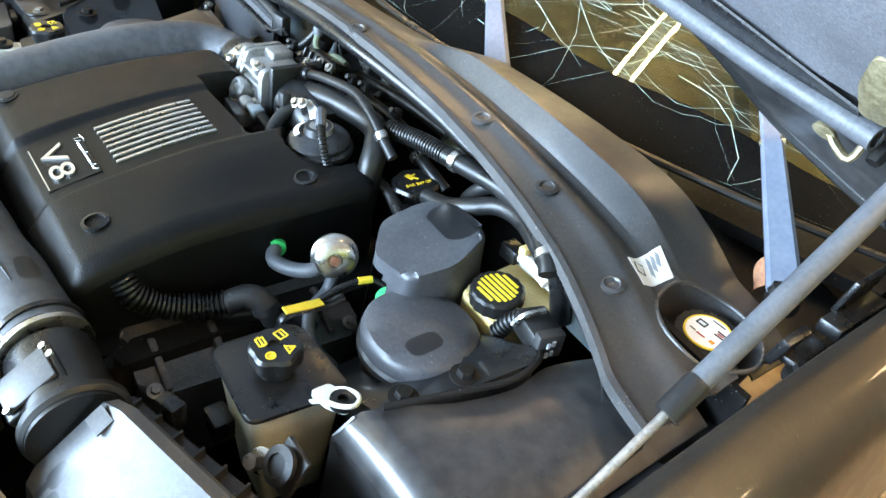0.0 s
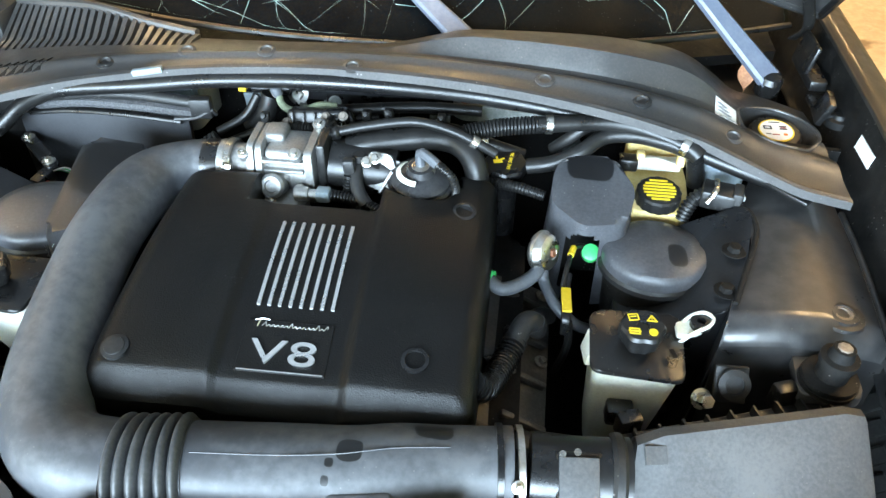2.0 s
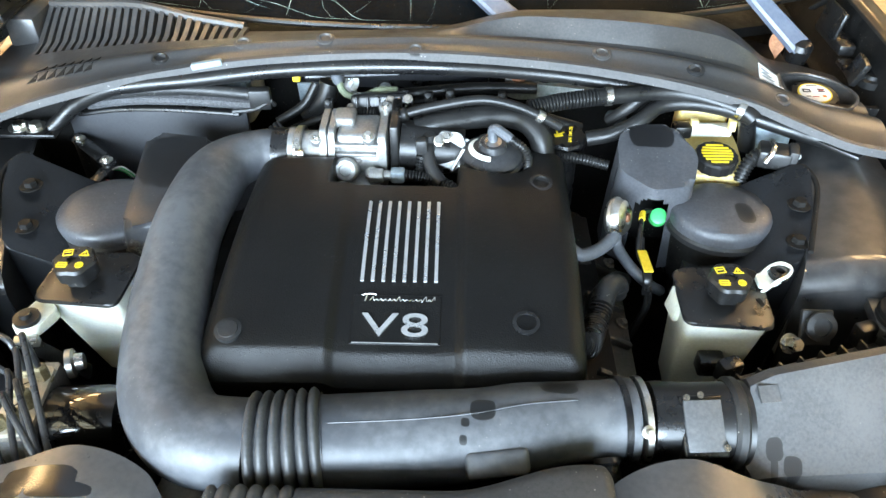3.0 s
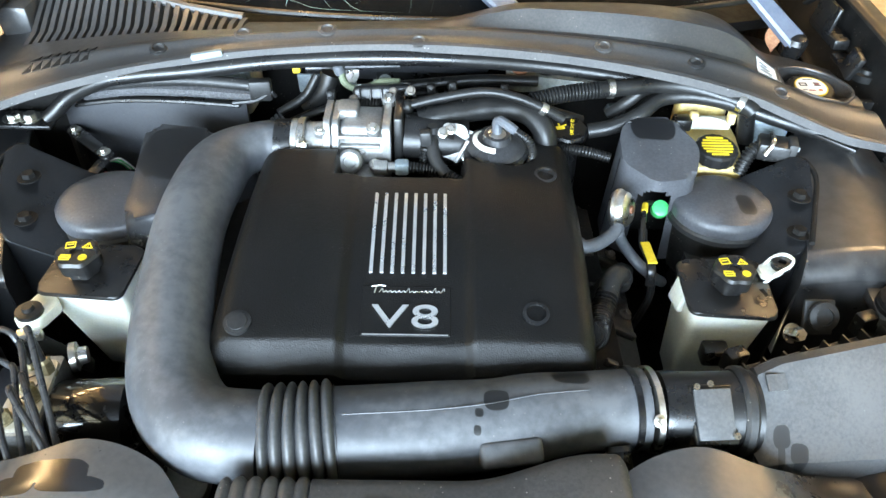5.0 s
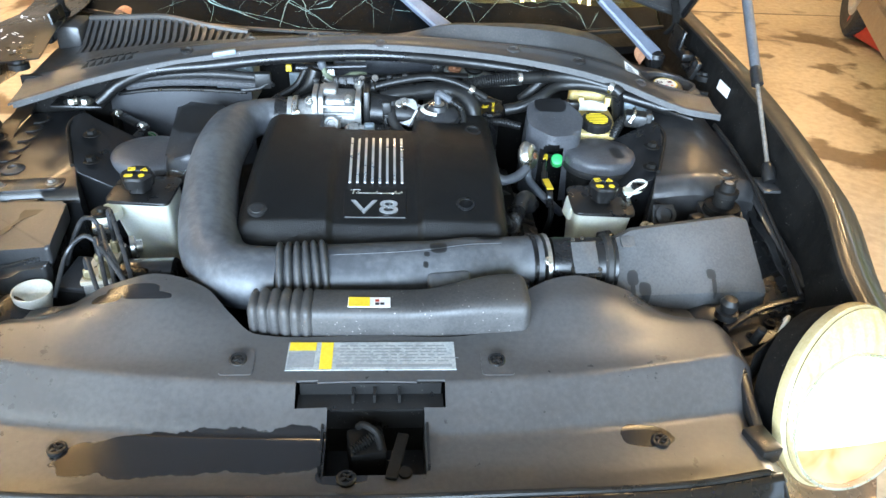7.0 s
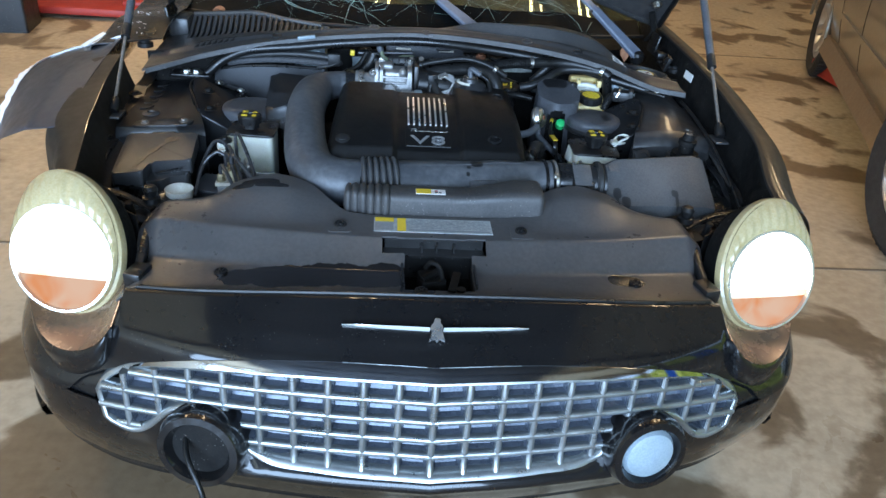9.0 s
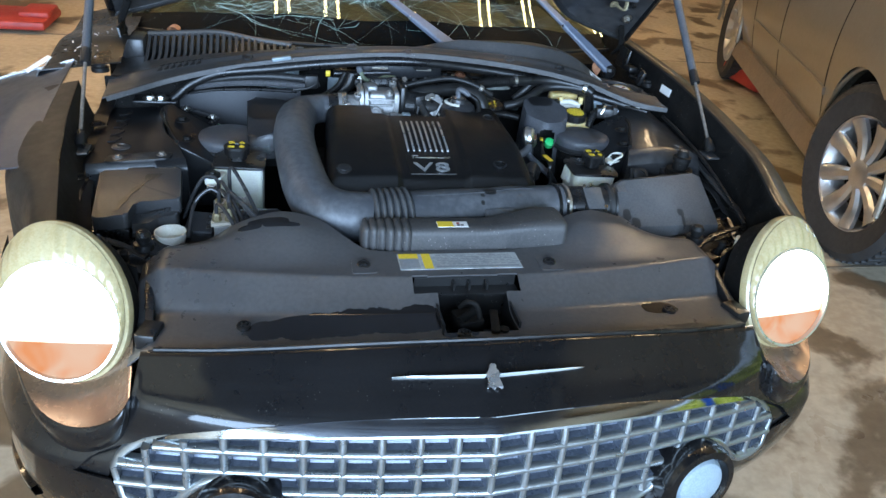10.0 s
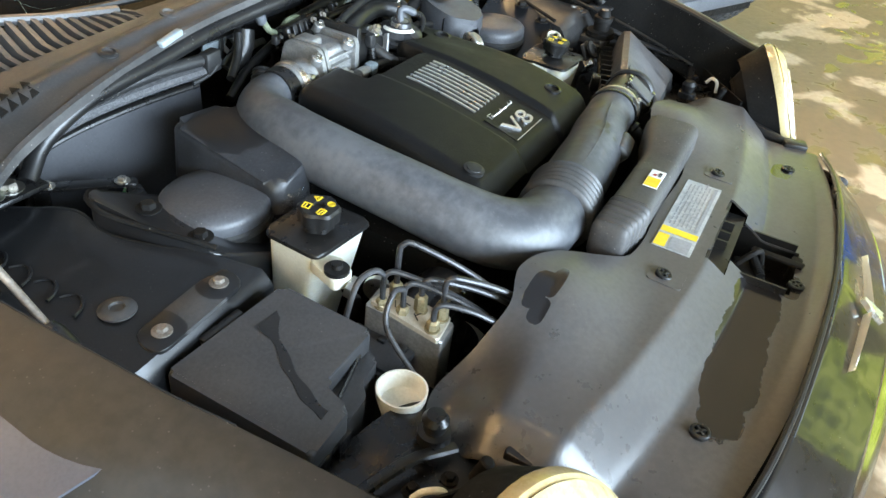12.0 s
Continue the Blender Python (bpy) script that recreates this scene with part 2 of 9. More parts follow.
M["leaf"] = mk("dry_leaf", (0.28, 0.11, 0.05), (0.42, 0.2, 0.1), (0.6, 0.8), s1=80, bump=0.4)
M["hoodunder"] = mk("dusty_hood_underside", (0.075, 0.075, 0.082), (0.14, 0.14, 0.15), (0.6, 0.8), s1=5, s2=300, bump=0.6, fine=300, speck=0.5)
M["oldrubber"] = mk("chalky_old_rubber", (0.045, 0.047, 0.053), (0.085, 0.088, 0.095), (0.4, 0.6), s1=14, s2=220, bump=0.4, speck=0.5, speck_col=(0.02, 0.02, 0.02))
M["doorpanel"] = mk("dark_door_panel", (0.03, 0.032, 0.036), (0.05, 0.052, 0.056), (0.45, 0.6), s1=2, bump=0.1)
# the tan wall again, darkened so the fenders mirror less light
M["wallback"] = mk("brown_metal_wall", (0.13, 0.1, 0.07), (0.18, 0.14, 0.1), (0.5, 0.7), s1=1.2, bump=0.1)
M["wall"] = mk("tan_metal_wall", (0.36, 0.29, 0.19), (0.44, 0.36, 0.25), (0.5, 0.7), s1=1.2, bump=0.1)
M["roof"] = mk("yellowed_roof_sheet", (0.56, 0.44, 0.26), (0.66, 0.54, 0.34), (0.5, 0.7), s1=1.0, bump=0.1)
M["beam"] = mk("dark_roof_beam", (0.12, 0.09, 0.06), (0.18, 0.14, 0.09), (0.5, 0.7), s1=3, bump=0.1)


def concrete():
    """Old garage concrete with damp patches and rusty stains, wetter before the car, where the darker colour also tones
    down the door light.
    """
    m = mk("stained_concrete", (0.38, 0.30, 0.205), (0.51, 0.42, 0.295), (0.45, 0.75), s1=1.6, s2=24, bump=0.5, fine=160)
    nt = m.node_tree
    N, L = nt.nodes, nt.links
    b = N["Principled BSDF"]
    geo = N.new("ShaderNodeNewGeometry")
    n = N.new("ShaderNodeTexNoise")
    n.inputs["Scale"].default_value, n.inputs["Detail"].default_value, n.inputs["Distortion"].default_value = 2.3, 6.0, 0.5
    L.new(geo.outputs["Position"], n.inputs["Vector"])
    r = N.new("ShaderNodeMapRange")
    r.interpolation_type = "SMOOTHSTEP"
    r.inputs[1].default_value, r.inputs[2].default_value = 0.53, 0.61
    sep, wet, add = N.new("ShaderNodeSeparateXYZ"), N.new("ShaderNodeMapRange"), N.new("ShaderNodeMath")
    L.new(geo.outputs["Position"], sep.inputs[0])
    wet.interpolation_type = "SMOOTHSTEP"
    wet.inputs[1].default_value, wet.inputs[2].default_value, wet.inputs[3].default_value, wet.inputs[4].default_value = 1.2, -0.4, 0.0, 0.16
    L.new(sep.outputs[1], wet.inputs[0])
    L.new(n.outputs["Fac"], add.inputs[0])
    L.new(wet.outputs[0], add.inputs[1])
    L.new(add.outputs[0], r.inputs[0])
    mx = N.new("ShaderNodeMix")
    mx.data_type, mx.blend_type = "RGBA", "MULTIPLY"
    L.new(r.outputs[0], mx.inputs[0])
    old = b.inputs["Base Color"].links[0].from_socket
    L.new(old, mx.inputs[6])
    mx.inputs[7].default_value = (0.37, 0.32, 0.27, 1)
    L.new(mx.outputs[2], b.inputs["Base Color"])
    rr = N.new("ShaderNodeMix")
    rr.data_type = "FLOAT"
    L.new(r.outputs[0], rr.inputs[0])
    L.new(b.inputs["Roughness"].links[0].from_socket, rr.inputs[2])
    rr.inputs[3].default_value = 0.5
    b.inputs["Specular IOR Level"].default_value = 0.3
    # standing water in shallow dips
    dip, cut, pud = N.new("ShaderNodeTexNoise"), N.new("ShaderNodeMapRange"), N.new("ShaderNodeMix")
    dip.inputs["Scale"].default_value, dip.inputs["Detail"].default_value, dip.inputs["Distortion"].default_value = 5.5, 5.0, 0.9
    L.new(geo.outputs["Position"], dip.inputs["Vector"])
    cut.inputs[1].default_value, cut.inputs[2].default_value = 0.71, 0.75
    dw = N.new("ShaderNodeMath")
    L.new(dip.outputs["Fac"], dw.inputs[0])
    L.new(wet.outputs[0], dw.inputs[1])
    L.new(dw.outputs[0], cut.inputs[0])
    pud.data_type = "FLOAT"
    L.new(cut.outputs[0], pud.inputs[0])
    L.new(rr.outputs[0], pud.inputs[2])
    pud.inputs[3].default_value = 0.05
    L.new(pud.outputs[0], b.inputs["Roughness"])
    return m


M["concrete"] = concrete()
M["plate"] = mk("grey_bracket_plastic", (0.030, 0.030, 0.031), (0.044, 0.043, 0.043), (0.36, 0.5), s1=14, bump=0.1, speck=0.1,
                stains=[(-0.699, 0.734, 0.026, 0.026), (-0.604, 0.736, 0.026, 0.026)], stain_col=(0.009, 0.009, 0.0095))
M["braid"] = mk("green_grey_braided_sleeve", (0.07, 0.085, 0.05), (0.15, 0.17, 0.11), (0.6, 0.8), s1=60, s2=500, bump=0.6, fine=900)
M["plenum"] = mk("grey_black_plenum_plastic", (0.02, 0.021, 0.024), (0.034, 0.035, 0.039), (0.34, 0.48), s1=6, bump=0.15, speck=0.1)
M["palecast"] = mk("pale_machined_casting", (0.5, 0.45, 0.36), (0.6, 0.55, 0.46), (0.4, 0.55), metal=0.4, s1=30, bump=0.15)
M["relaycover"] = mk("wet_black_cover_plastic", (0.014, 0.0145, 0.016), (0.027, 0.028, 0.031), (0.3, 0.44), s1=14, bump=0.12, speck=0.15,
                     stains=[(-0.355, 0.93, 0.06, 0.065)], stain_col=(0.007, 0.007, 0.0075))


def glass(name, tint, sheen=(1.0, 1.0, 1.0)):
    m = bpy.data.materials.new(name)
    m.use_nodes = True
    N, L = m.node_tree.nodes, m.node_tree.links
    N.remove(N["Principled BSDF"])
    out = N["Material Output"]
    tr, gl, lw, pw, ma, mx = (N.new("ShaderNode" + k) for k in ("BsdfTransparent", "BsdfGlossy", "LayerWeight", "Math", "Math", "MixShader"))
    tr.inputs[0].default_value = lin(tint)
    gl.inputs["Roughness"].default_value = 0.02
    gl.inputs[0].default_value = lin(sheen)
    pw.operation, ma.operation = "POWER", "MULTIPLY_ADD"
    pw.inputs[1].default_value, ma.inputs[1].default_value, ma.inputs[2].default_value = 5.0, 0.94, 0.06
    L.new(lw.outputs["Facing"], pw.inputs[0])
    L.new(pw.outputs[0], ma.inputs[0])
    L.new(ma.outputs[0], mx.inputs[0])
    L.new(tr.outputs[0], mx.inputs[1])
    L.new(gl.outputs[0], mx.inputs[2])
    L.new(mx.outputs[0], out.inputs[0])
    return m


def cloth(name, color):
    """Thin cloth that lets some daylight through."""
    m = mk(name, color, tuple(min(1.0, c * 1.3) for c in color), (0.4, 0.55), s1=4, bump=0.2)
    N, L = m.node_tree.nodes, m.node_tree.links
    tl, mx = N.new("ShaderNodeBsdfTranslucent"), N.new("ShaderNodeMixShader")
    tl.inputs[0].default_value = lin(color)
    mx.inputs[0].default_value = 0.75
    L.new(N["Principled BSDF"].outputs[0], mx.inputs[1])
    L.new(tl.outputs[0], mx.inputs[2])
    L.new(mx.outputs[0], N["Material Output"].inputs[0])
    return m


M["bluesheet"] = cloth("blue_tarpaulin_cloth", (0.08, 0.3, 0.9))
M["glass"] = glass("windscreen_glass", (0.62, 0.74, 0.66), (0.86, 1.0, 0.78))
M["clear"] = glass("clear_lamp_glass", (0.96, 0.97, 0.97))
M["crack"] = mk("crushed_glass_crack", (0.28, 0.5, 0.46), (0.62, 0.8, 0.78), (0.05, 0.2), s1=200, bump=0.3, spec=1.0)


def glow(name, color, strength):
    m = bpy.data.materials.new(name)
    m.use_nodes = True
    N, L = m.node_tree.nodes, m.node_tree.links
    e = N.new("ShaderNodeEmission")
    e.inputs[0].default_value, e.inputs[1].default_value = lin(color), strength
    L.new(e.outputs[0], N["Material Output"].inputs[0])
    return m


def glow_mix(name, a, b, strength):
    """A glowing lens with an uneven pattern of two colours."""
    m = glow(name, a, strength)
    N, L = m.node_tree.nodes, m.node_tree.links
    geo, n, mx, r = (N.new("ShaderNode" + k) for k in ("NewGeometry", "TexNoise", "Mix", "MapRange"))
    n.inputs["Scale"].default_value, n.inputs["Detail"].default_value, n.inputs["Distortion"].default_value = 12.0, 2.0, 0.8
    L.new(geo.outputs["Position"], n.inputs["Vector"])
    r.inputs[1].default_value, r.inputs[2].default_value = 0.4, 0.62
    L.new(n.outputs["Fac"], r.inputs[0])
    mx.data_type = "RGBA"
    L.new(r.outputs[0], mx.inputs[0])
    mx.inputs[6].default_value, mx.inputs[7].default_value = lin(a), lin(b)
    L.new(mx.outputs[2], N["Emission"].inputs[0])
    return m


M["lamp"] = glow("lit_headlamp", (1.0, 0.85, 0.62), 26.0)
M["lamplow"] = glow_mix("lit_turn_section", (1.0, 0.40, 0.16), (1.0, 0.64, 0.42), 1.4)
M["lampedge"] = glow_mix("lit_lens_edge", (1.0, 0.72, 0.46), (1.0, 0.9, 0.74), 3.2)
M["fluor"] = glow("fluorescent_tube", (1.0, 0.72, 0.39), 78.0)
M["lens"] = mk("yellowed_headlamp_plastic", (0.36, 0.285, 0.14), (0.43, 0.35, 0.19), (0.15, 0.25), s1=30, bump=0.05, coat=0.6, sss=0.15)
def backdrop_mat():
    """Trees with sky above, far outside the open side of the garage, glowing in place of sunlight."""
    m = bpy.data.materials.new("trees_outside")
    m.use_nodes = True
    N, L = m.node_tree.nodes, m.node_tree.links
    geo = N.new("ShaderNodeNewGeometry")
    sep = N.new("ShaderNodeSeparateXYZ")
    L.new(geo.outputs["Position"], sep.inputs[0])
    n = N.new("ShaderNodeTexNoise")
    n.inputs["Scale"].default_value, n.inputs["Detail"].default_value, n.inputs["Roughness"].default_value = 0.9, 9.0, 0.72
    L.new(geo.outputs["Position"], n.inputs["Vector"])
    ramp = N.new("ShaderNodeValToRGB")
    e = ramp.color_ramp.elements
    e[0].position, e[0].color = 0.36, (0.02, 0.03, 0.008, 1)
    e[1].position, e[1].color = 0.68, (0.56, 0.6, 0.2, 1)
    for p, c in ((0.46, (0.13, 0.18, 0.02, 1)), (0.55, (0.27, 0.34, 0.06, 1))):
        k = e.new(p)
        k.color = c
    L.new(n.outputs["Fac"], ramp.inputs[0])
    add = N.new("ShaderNodeMath")
    add.operation = "MULTIPLY_ADD"
    L.new(n.outputs["Fac"], add.inputs[0])
    add.inputs[1].default_value = 6.0
    L.new(sep.outputs[2], add.inputs[2])
    r = N.new("ShaderNodeMapRange")
    r.inputs[1].default_value, r.inputs[2].default_value = 10.2, 11.4
    L.new(add.outputs[0], r.inputs[0])
    mx = N.new("ShaderNodeMix")
    mx.data_type = "RGBA"
    L.new(r.outputs[0], mx.inputs[0])
    L.new(ramp.outputs[0], mx.inputs[6])
    mx.inputs[7].default_value = (0.55, 0.75, 1.0, 1)
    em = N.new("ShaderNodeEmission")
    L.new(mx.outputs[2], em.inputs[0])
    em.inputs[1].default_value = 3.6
    L.new(em.outputs[0], N["Material Output"].inputs[0])
    return m


M["trees"] = backdrop_mat()

# ---- building helpers ----
ORIG = {}


def finish(bm, mat, name, origin, sharp=0.6):
    bmesh.ops.remove_doubles(bm, verts=bm.verts, dist=1e-5)
    bmesh.ops.recalc_face_normals(bm, faces=bm.faces)
    for f in bm.faces:
        f.smooth = True
    for e in bm.edges:
        if len(e.link_faces) == 2 and e.calc_face_angle(0) > sharp:
            e.smooth = False
    bmesh.ops.translate(bm, verts=bm.verts, vec=-Vector(origin))
    me = bpy.data.meshes.new(name)
    bm.to_mesh(me)
    bm.free()
    me.materials.append(M[mat])
    return me


def thing(name, loc, label, category, group="", kind=""):
    ob = new(name)
    ob.location = loc
    ob.empty_display_size = 0.02
    ORIG[ob.name] = Vector(loc)
    return tagged(ob, label, category, group, kind)


def part(name, bm, mat, parent, label="", sharp=0.6):
    o = ORIG[parent.name]
    ob = new(name, finish(bm, mat, name, o, sharp))
    ob.parent = parent
    ORIG[ob.name] = o
    return tagged(ob, label)


def solo(name, bm, mat, label, category, group="", kind="", sharp=0.6):
    c = [v.co for v in bm.verts]
    o = Vector(((min(v.x for v in c) + max(v.x for v in c)) / 2, (min(v.y for v in c) + max(v.y for v in c)) / 2, min(v.z for v in c)))
    ob = new(name, finish(bm, mat, name, o, sharp))
    ob.location = o
    ORIG[ob.name] = o
    return tagged(ob, label, category, group, kind)


def moved(bm, m):
    bm.transform(m)
    return bm


def merge(*bms):
    out = bms[0]
    for b in bms[1:]:
        me = bpy.data.meshes.new("tmp")
        b.to_mesh(me)
        b.free()
        out.from_mesh(me)
        bpy.data.meshes.remove(me)
    return out


def box(c, s, bev=0.0, seg=2, rot=(0, 0, 0), taper=1.0):
    bm = bmesh.new()
    bmesh.ops.create_cube(bm, size=1.0)
    for v in bm.verts:
        k = taper if v.co.z > 0 else 1.0
        v.co = Vector((v.co.x * s[0] * k, v.co.y * s[1] * k, v.co.z * s[2]))
    if bev:
        bmesh.ops.bevel(bm, geom=bm.edges[:], offset=bev, segments=seg, profile=0.5, affect="EDGES")
    bm.transform(pose(*c, *rot))
    return bm


def round_poly(pts, r, n=5):
    """A closed plan outline with its corners rounded to radius r."""
    out, k = [], len(pts)
    for i in range(k):
        p, a, b = Vector(pts[i]), Vector(pts[i - 1]), Vector(pts[(i + 1) % k])
        ri = min(r, (a - p).length * 0.45, (b - p).length * 0.45)
        p0, p1 = p + (a - p).normalized() * ri, p + (b - p).normalized() * ri
        for j in range(n + 1):
            t = j / n
            out.append(tuple((1 - t) ** 2 * p0 + 2 * t * (1 - t) * p + t * t * p1))
    return out


def prism(outline, z0, z1, bev=0.0, seg=3, r=0.0, base=1.0, shift=(0, 0)):
    """An outline raised from z0 to z1 (numbers, or functions of x and y); base scales the foot about its middle."""
    pts = round_poly(outline, r) if r else list(outline)
    cx, cy = sum(p[0] for p in pts) / len(pts), sum(p[1] for p in pts) / len(pts)
    fz = lambda z, x, y: z(x, y) if callable(z) else z
    bm = bmesh.new()
    top = [bm.verts.new((x, y, fz(z1, x, y))) for x, y in pts]
    bot = [bm.verts.new((cx + (x - cx) * base + shift[0], cy + (y - cy) * base + shift[1], fz(z0, x, y))) for x, y in pts]
    tf = bm.faces.new(top)
    bm.faces.new(bot[::-1])
    n = len(pts)
    for i in range(n):
        bm.faces.new((top[i], bot[i], bot[(i + 1) % n], top[(i + 1) % n]))
    if bev:
        bmesh.ops.bevel(bm, geom=list(tf.edges), offset=bev, segments=seg, profile=0.5, affect="EDGES")
    return bm


def spline(pts, step):
    """Points at even steps along a smooth curve through pts."""
    P = [Vector(p) for p in pts]
    P = [P[0] * 2 - P[1]] + P + [P[-1] * 2 - P[-2]]
    fine = []
    for i in range(1, len(P) - 2):
        p0, p1, p2, p3 = P[i - 1:i + 3]
        for j in range(24):
            t = j / 24
            fine.append(0.5 * (2 * p1 + (p2 - p0) * t + (2 * p0 - 5 * p1 + 4 * p2 - p3) * t * t + (3 * p1 - p0 - 3 * p2 + p3) * t ** 3))
    fine.append(P[-2])
    acc = [0.0]
    for a, b in zip(fine, fine[1:]):
        acc.append(acc[-1] + (b - a).length)
    n = max(2, round(acc[-1] / step))
    out, k = [], 0
    for i in range(n + 1):
        d = acc[-1] * i / n
        while k < len(acc) - 2 and acc[k + 1] < d:
            k += 1
        u = (d - acc[k]) / max(1e-9, acc[k + 1] - acc[k])
        out.append(fine[k].lerp(fine[k + 1], min(1, u)))
    return out, acc[-1]


def tube(pts, r, seg=14, step=0.012, bore=0.0, flat=1.0):
    """A pipe through pts; r is a number or a function of the metres along it. bore > 0 leaves an open end of that wall."""
    path, length = spline(pts, step)
    bm = bmesh.new()
    rings, up = [], Vector((0, 0, 1))
    n = len(path)
    for i, p in enumerate(path):
        tan = (path[min(n - 1, i + 1)] - path[max(0, i - 1)]).normalized()
        if i == 0:
            up = Vector((0, 0, 1)) if abs(tan.z) < 0.9 else Vector((0, 1, 0))
        side = tan.cross(up).normalized()
        up = side.cross(tan).normalized()
        rr = r(length * i / (n - 1)) if callable(r) else r
        rings.append([bm.verts.new(p + (side * math.cos(a) + up * math.sin(a) * flat) * rr) for a in (2 * math.pi * k / seg for k in range(seg))])
    for a, b in zip(rings, rings[1:]):
        for k in range(seg):
            bm.faces.new((a[k], a[(k + 1) % seg], b[(k + 1) % seg], b[k]))
    for ring in (rings[0], rings[-1]):
        if bore:
            c = sum((v.co for v in ring), Vector()) / seg
            inner = [bm.verts.new(c + (v.co - c) * (1 - bore)) for v in ring]
            for k in range(seg):
                bm.faces.new((ring[k], ring[(k + 1) % seg], inner[(k + 1) % seg], inner[k]))
            bm.faces.new([bm.verts.new(c + (v.co - c) * 0.98 + (rings[1][0].co - rings[0][0].co if ring is rings[0] else rings[-2][0].co - rings[-1][0].co)) for v in inner])
        else:
            bm.faces.new(ring)
    return bm


def ribbed(pts, r, pitch=0.006, amp=0.12, seg=12):
    """Corrugated conduit."""
    return tube(pts, lambda d: r * (1 + amp * (1 if (d / pitch) % 1 < 0.55 else -1)), seg, pitch / 4)


def lathe(profile, c, axis=(0, 0, 1), seg=28, lobes=0, depth=0.0, caps=True):
    """A turned shape: profile of (radius, height) along axis from c. lobes: waves round the rim."""
    q = Vector(axis).to_track_quat("Z", "Y").to_matrix()
    bm = bmesh.new()
    rings = []
    for r, h in profile:
        ring = []
        for k in range(seg):
            a = 2 * math.pi * k / seg
            rr = r * (1 + depth * math.cos(lobes * a)) if lobes else r
            ring.append(bm.verts.new(Vector(c) + q @ Vector((rr * math.cos(a), rr * math.sin(a), h))))
        rings.append(ring)
    for a, b in zip(rings, rings[1:]):
        for k in range(seg):
            bm.faces.new((a[k], a[(k + 1) % seg], b[(k + 1) % seg], b[k]))
    for ring in (rings[0], rings[-1]) if caps else ():
        if (ring[0].co - ring[seg // 2].co).length > 1e-4:
            bm.faces.new(ring)
    return bm


def sheet(f, nu, nv, thick=0.0, keep=None, u=(0, 1), v=(0, 1), down=(0, 0, -1)):
    """A surface of points f(u, v); thick gives it a back, along down, and closed edges. keep(u, v) leaves cells out."""
    bm = bmesh.new()
    us = [u[0] + (u[1] - u[0]) * i / nu for i in range(nu + 1)]
    vs = [v[0] + (v[1] - v[0]) * j / nv for j in range(nv + 1)]
    g = [[bm.verts.new(f(a, b)) for b in vs] for a in us]
    for i in range(nu):
        for j in range(nv):
            if keep is None or keep((us[i] + us[i + 1]) / 2, (vs[j] + vs[j + 1]) / 2):
                bm.faces.new((g[i][j], g[i + 1][j], g[i + 1][j + 1], g[i][j + 1]))
    bmesh.ops.delete(bm, geom=[w for w in bm.verts if not w.link_faces], context="VERTS")
    if thick:
        ret = bmesh.ops.duplicate(bm, geom=bm.verts[:] + bm.edges[:] + bm.faces[:])
        vm = ret["vert_map"]
        old = [e for e in ret["geom"] if isinstance(e, bmesh.types.BMVert)]
        bmesh.ops.translate(bm, verts=old, vec=Vector(down) * thick)
        seen = set(old)
        rim = [e for e in bm.edges if e.is_boundary and e.verts[0] not in seen]
        for e in rim:
            a, b = e.verts
            bm.faces.new((a, b, vm[b], vm[a]))
    return bm


def bolt(c, r=0.007, h=0.006, axis=(0, 0, 1), washer=1.7):
    """A hexagon head on a round washer."""
    a = lathe([(r * washer, 0), (r * washer, 0.0015), (r * 1.1, 0.0022)], c, axis, 20)
    b = lathe([(r, 0.001), (r, h * 0.85), (r * 0.86, h), (0.0001, h)], c, axis, 6)
    return merge(a, b)


def absorb(whole, ob):
    """Makes a thing a part of a larger one: its first mesh carries its name and label, the rest are its sub-parts."""
    kids = [k for k in ob.children]
    main = kids[0] if kids else ob
    name, label = ob.name.split(".")[0], ob["label"]
    shift = ORIG[ob.name] - ORIG[whole.name]
    if kids:
        main.location = shift
        for k in kids[1:]:
            k.parent = main
        bpy.data.objects.remove(ob)
        main.name = name
    else:
        main.location = shift
        for key in ("category", "group", "kind"):
            if key in main:
                del main[key]
    main.parent = whole
    main["label"] = label
    return main


def letters(text, size, place, depth=0.0008, spacing=1.0):
    """Built-in font lettering as a mesh, lying at the pose place."""
    cu = bpy.data.curves.new("letters", "FONT")
    cu.body, cu.size, cu.extrude, cu.align_x, cu.align_y, cu.space_character = text, size, depth, "CENTER", "CENTER", spacing
    tmp = bpy.data.objects.new("letters", cu)
    scene.collection.objects.link(tmp)
    me = bpy.data.meshes.new_from_object(tmp.evaluated_get(bpy.context.evaluated_depsgraph_get()))
    bpy.data.objects.remove(tmp)
    bpy.data.curves.remove(cu)
    bm = bmesh.new()
    bm.from_mesh(me)
    bpy.data.meshes.remove(me)
    bm.transform(place)
    return bm


def smooth(a, b, x):
    t = min(1.0, max(0.0, (x - a) / (b - a)))
    return t * t * (3 - 2 * t)


def curve_at(pts, x):
    """The value at x on a smooth line through (x, value) pairs."""
    if x <= pts[0][0]:
        return pts[0][1]
    for i in range(len(pts) - 1):
        (x0, y0), (x1, y1) = pts[i], pts[i + 1]
        if x <= x1:
            m0 = (y1 - pts[i - 1][1]) / (x1 - pts[i - 1][0]) if i else (y1 - y0) / (x1 - x0)
            m1 = (pts[i + 2][1] - y0) / (pts[i + 2][0] - x0) if i + 2 < len(pts) else (y1 - y0) / (x1 - x0)
            h = x1 - x0
            t = (x - x0) / h
            return (2 * t ** 3 - 3 * t * t + 1) * y0 + (t ** 3 - 2 * t * t + t) * h * m0 + (3 * t * t - 2 * t ** 3) * y1 + (t ** 3 - t * t) * h * m1
    return pts[-1][1]

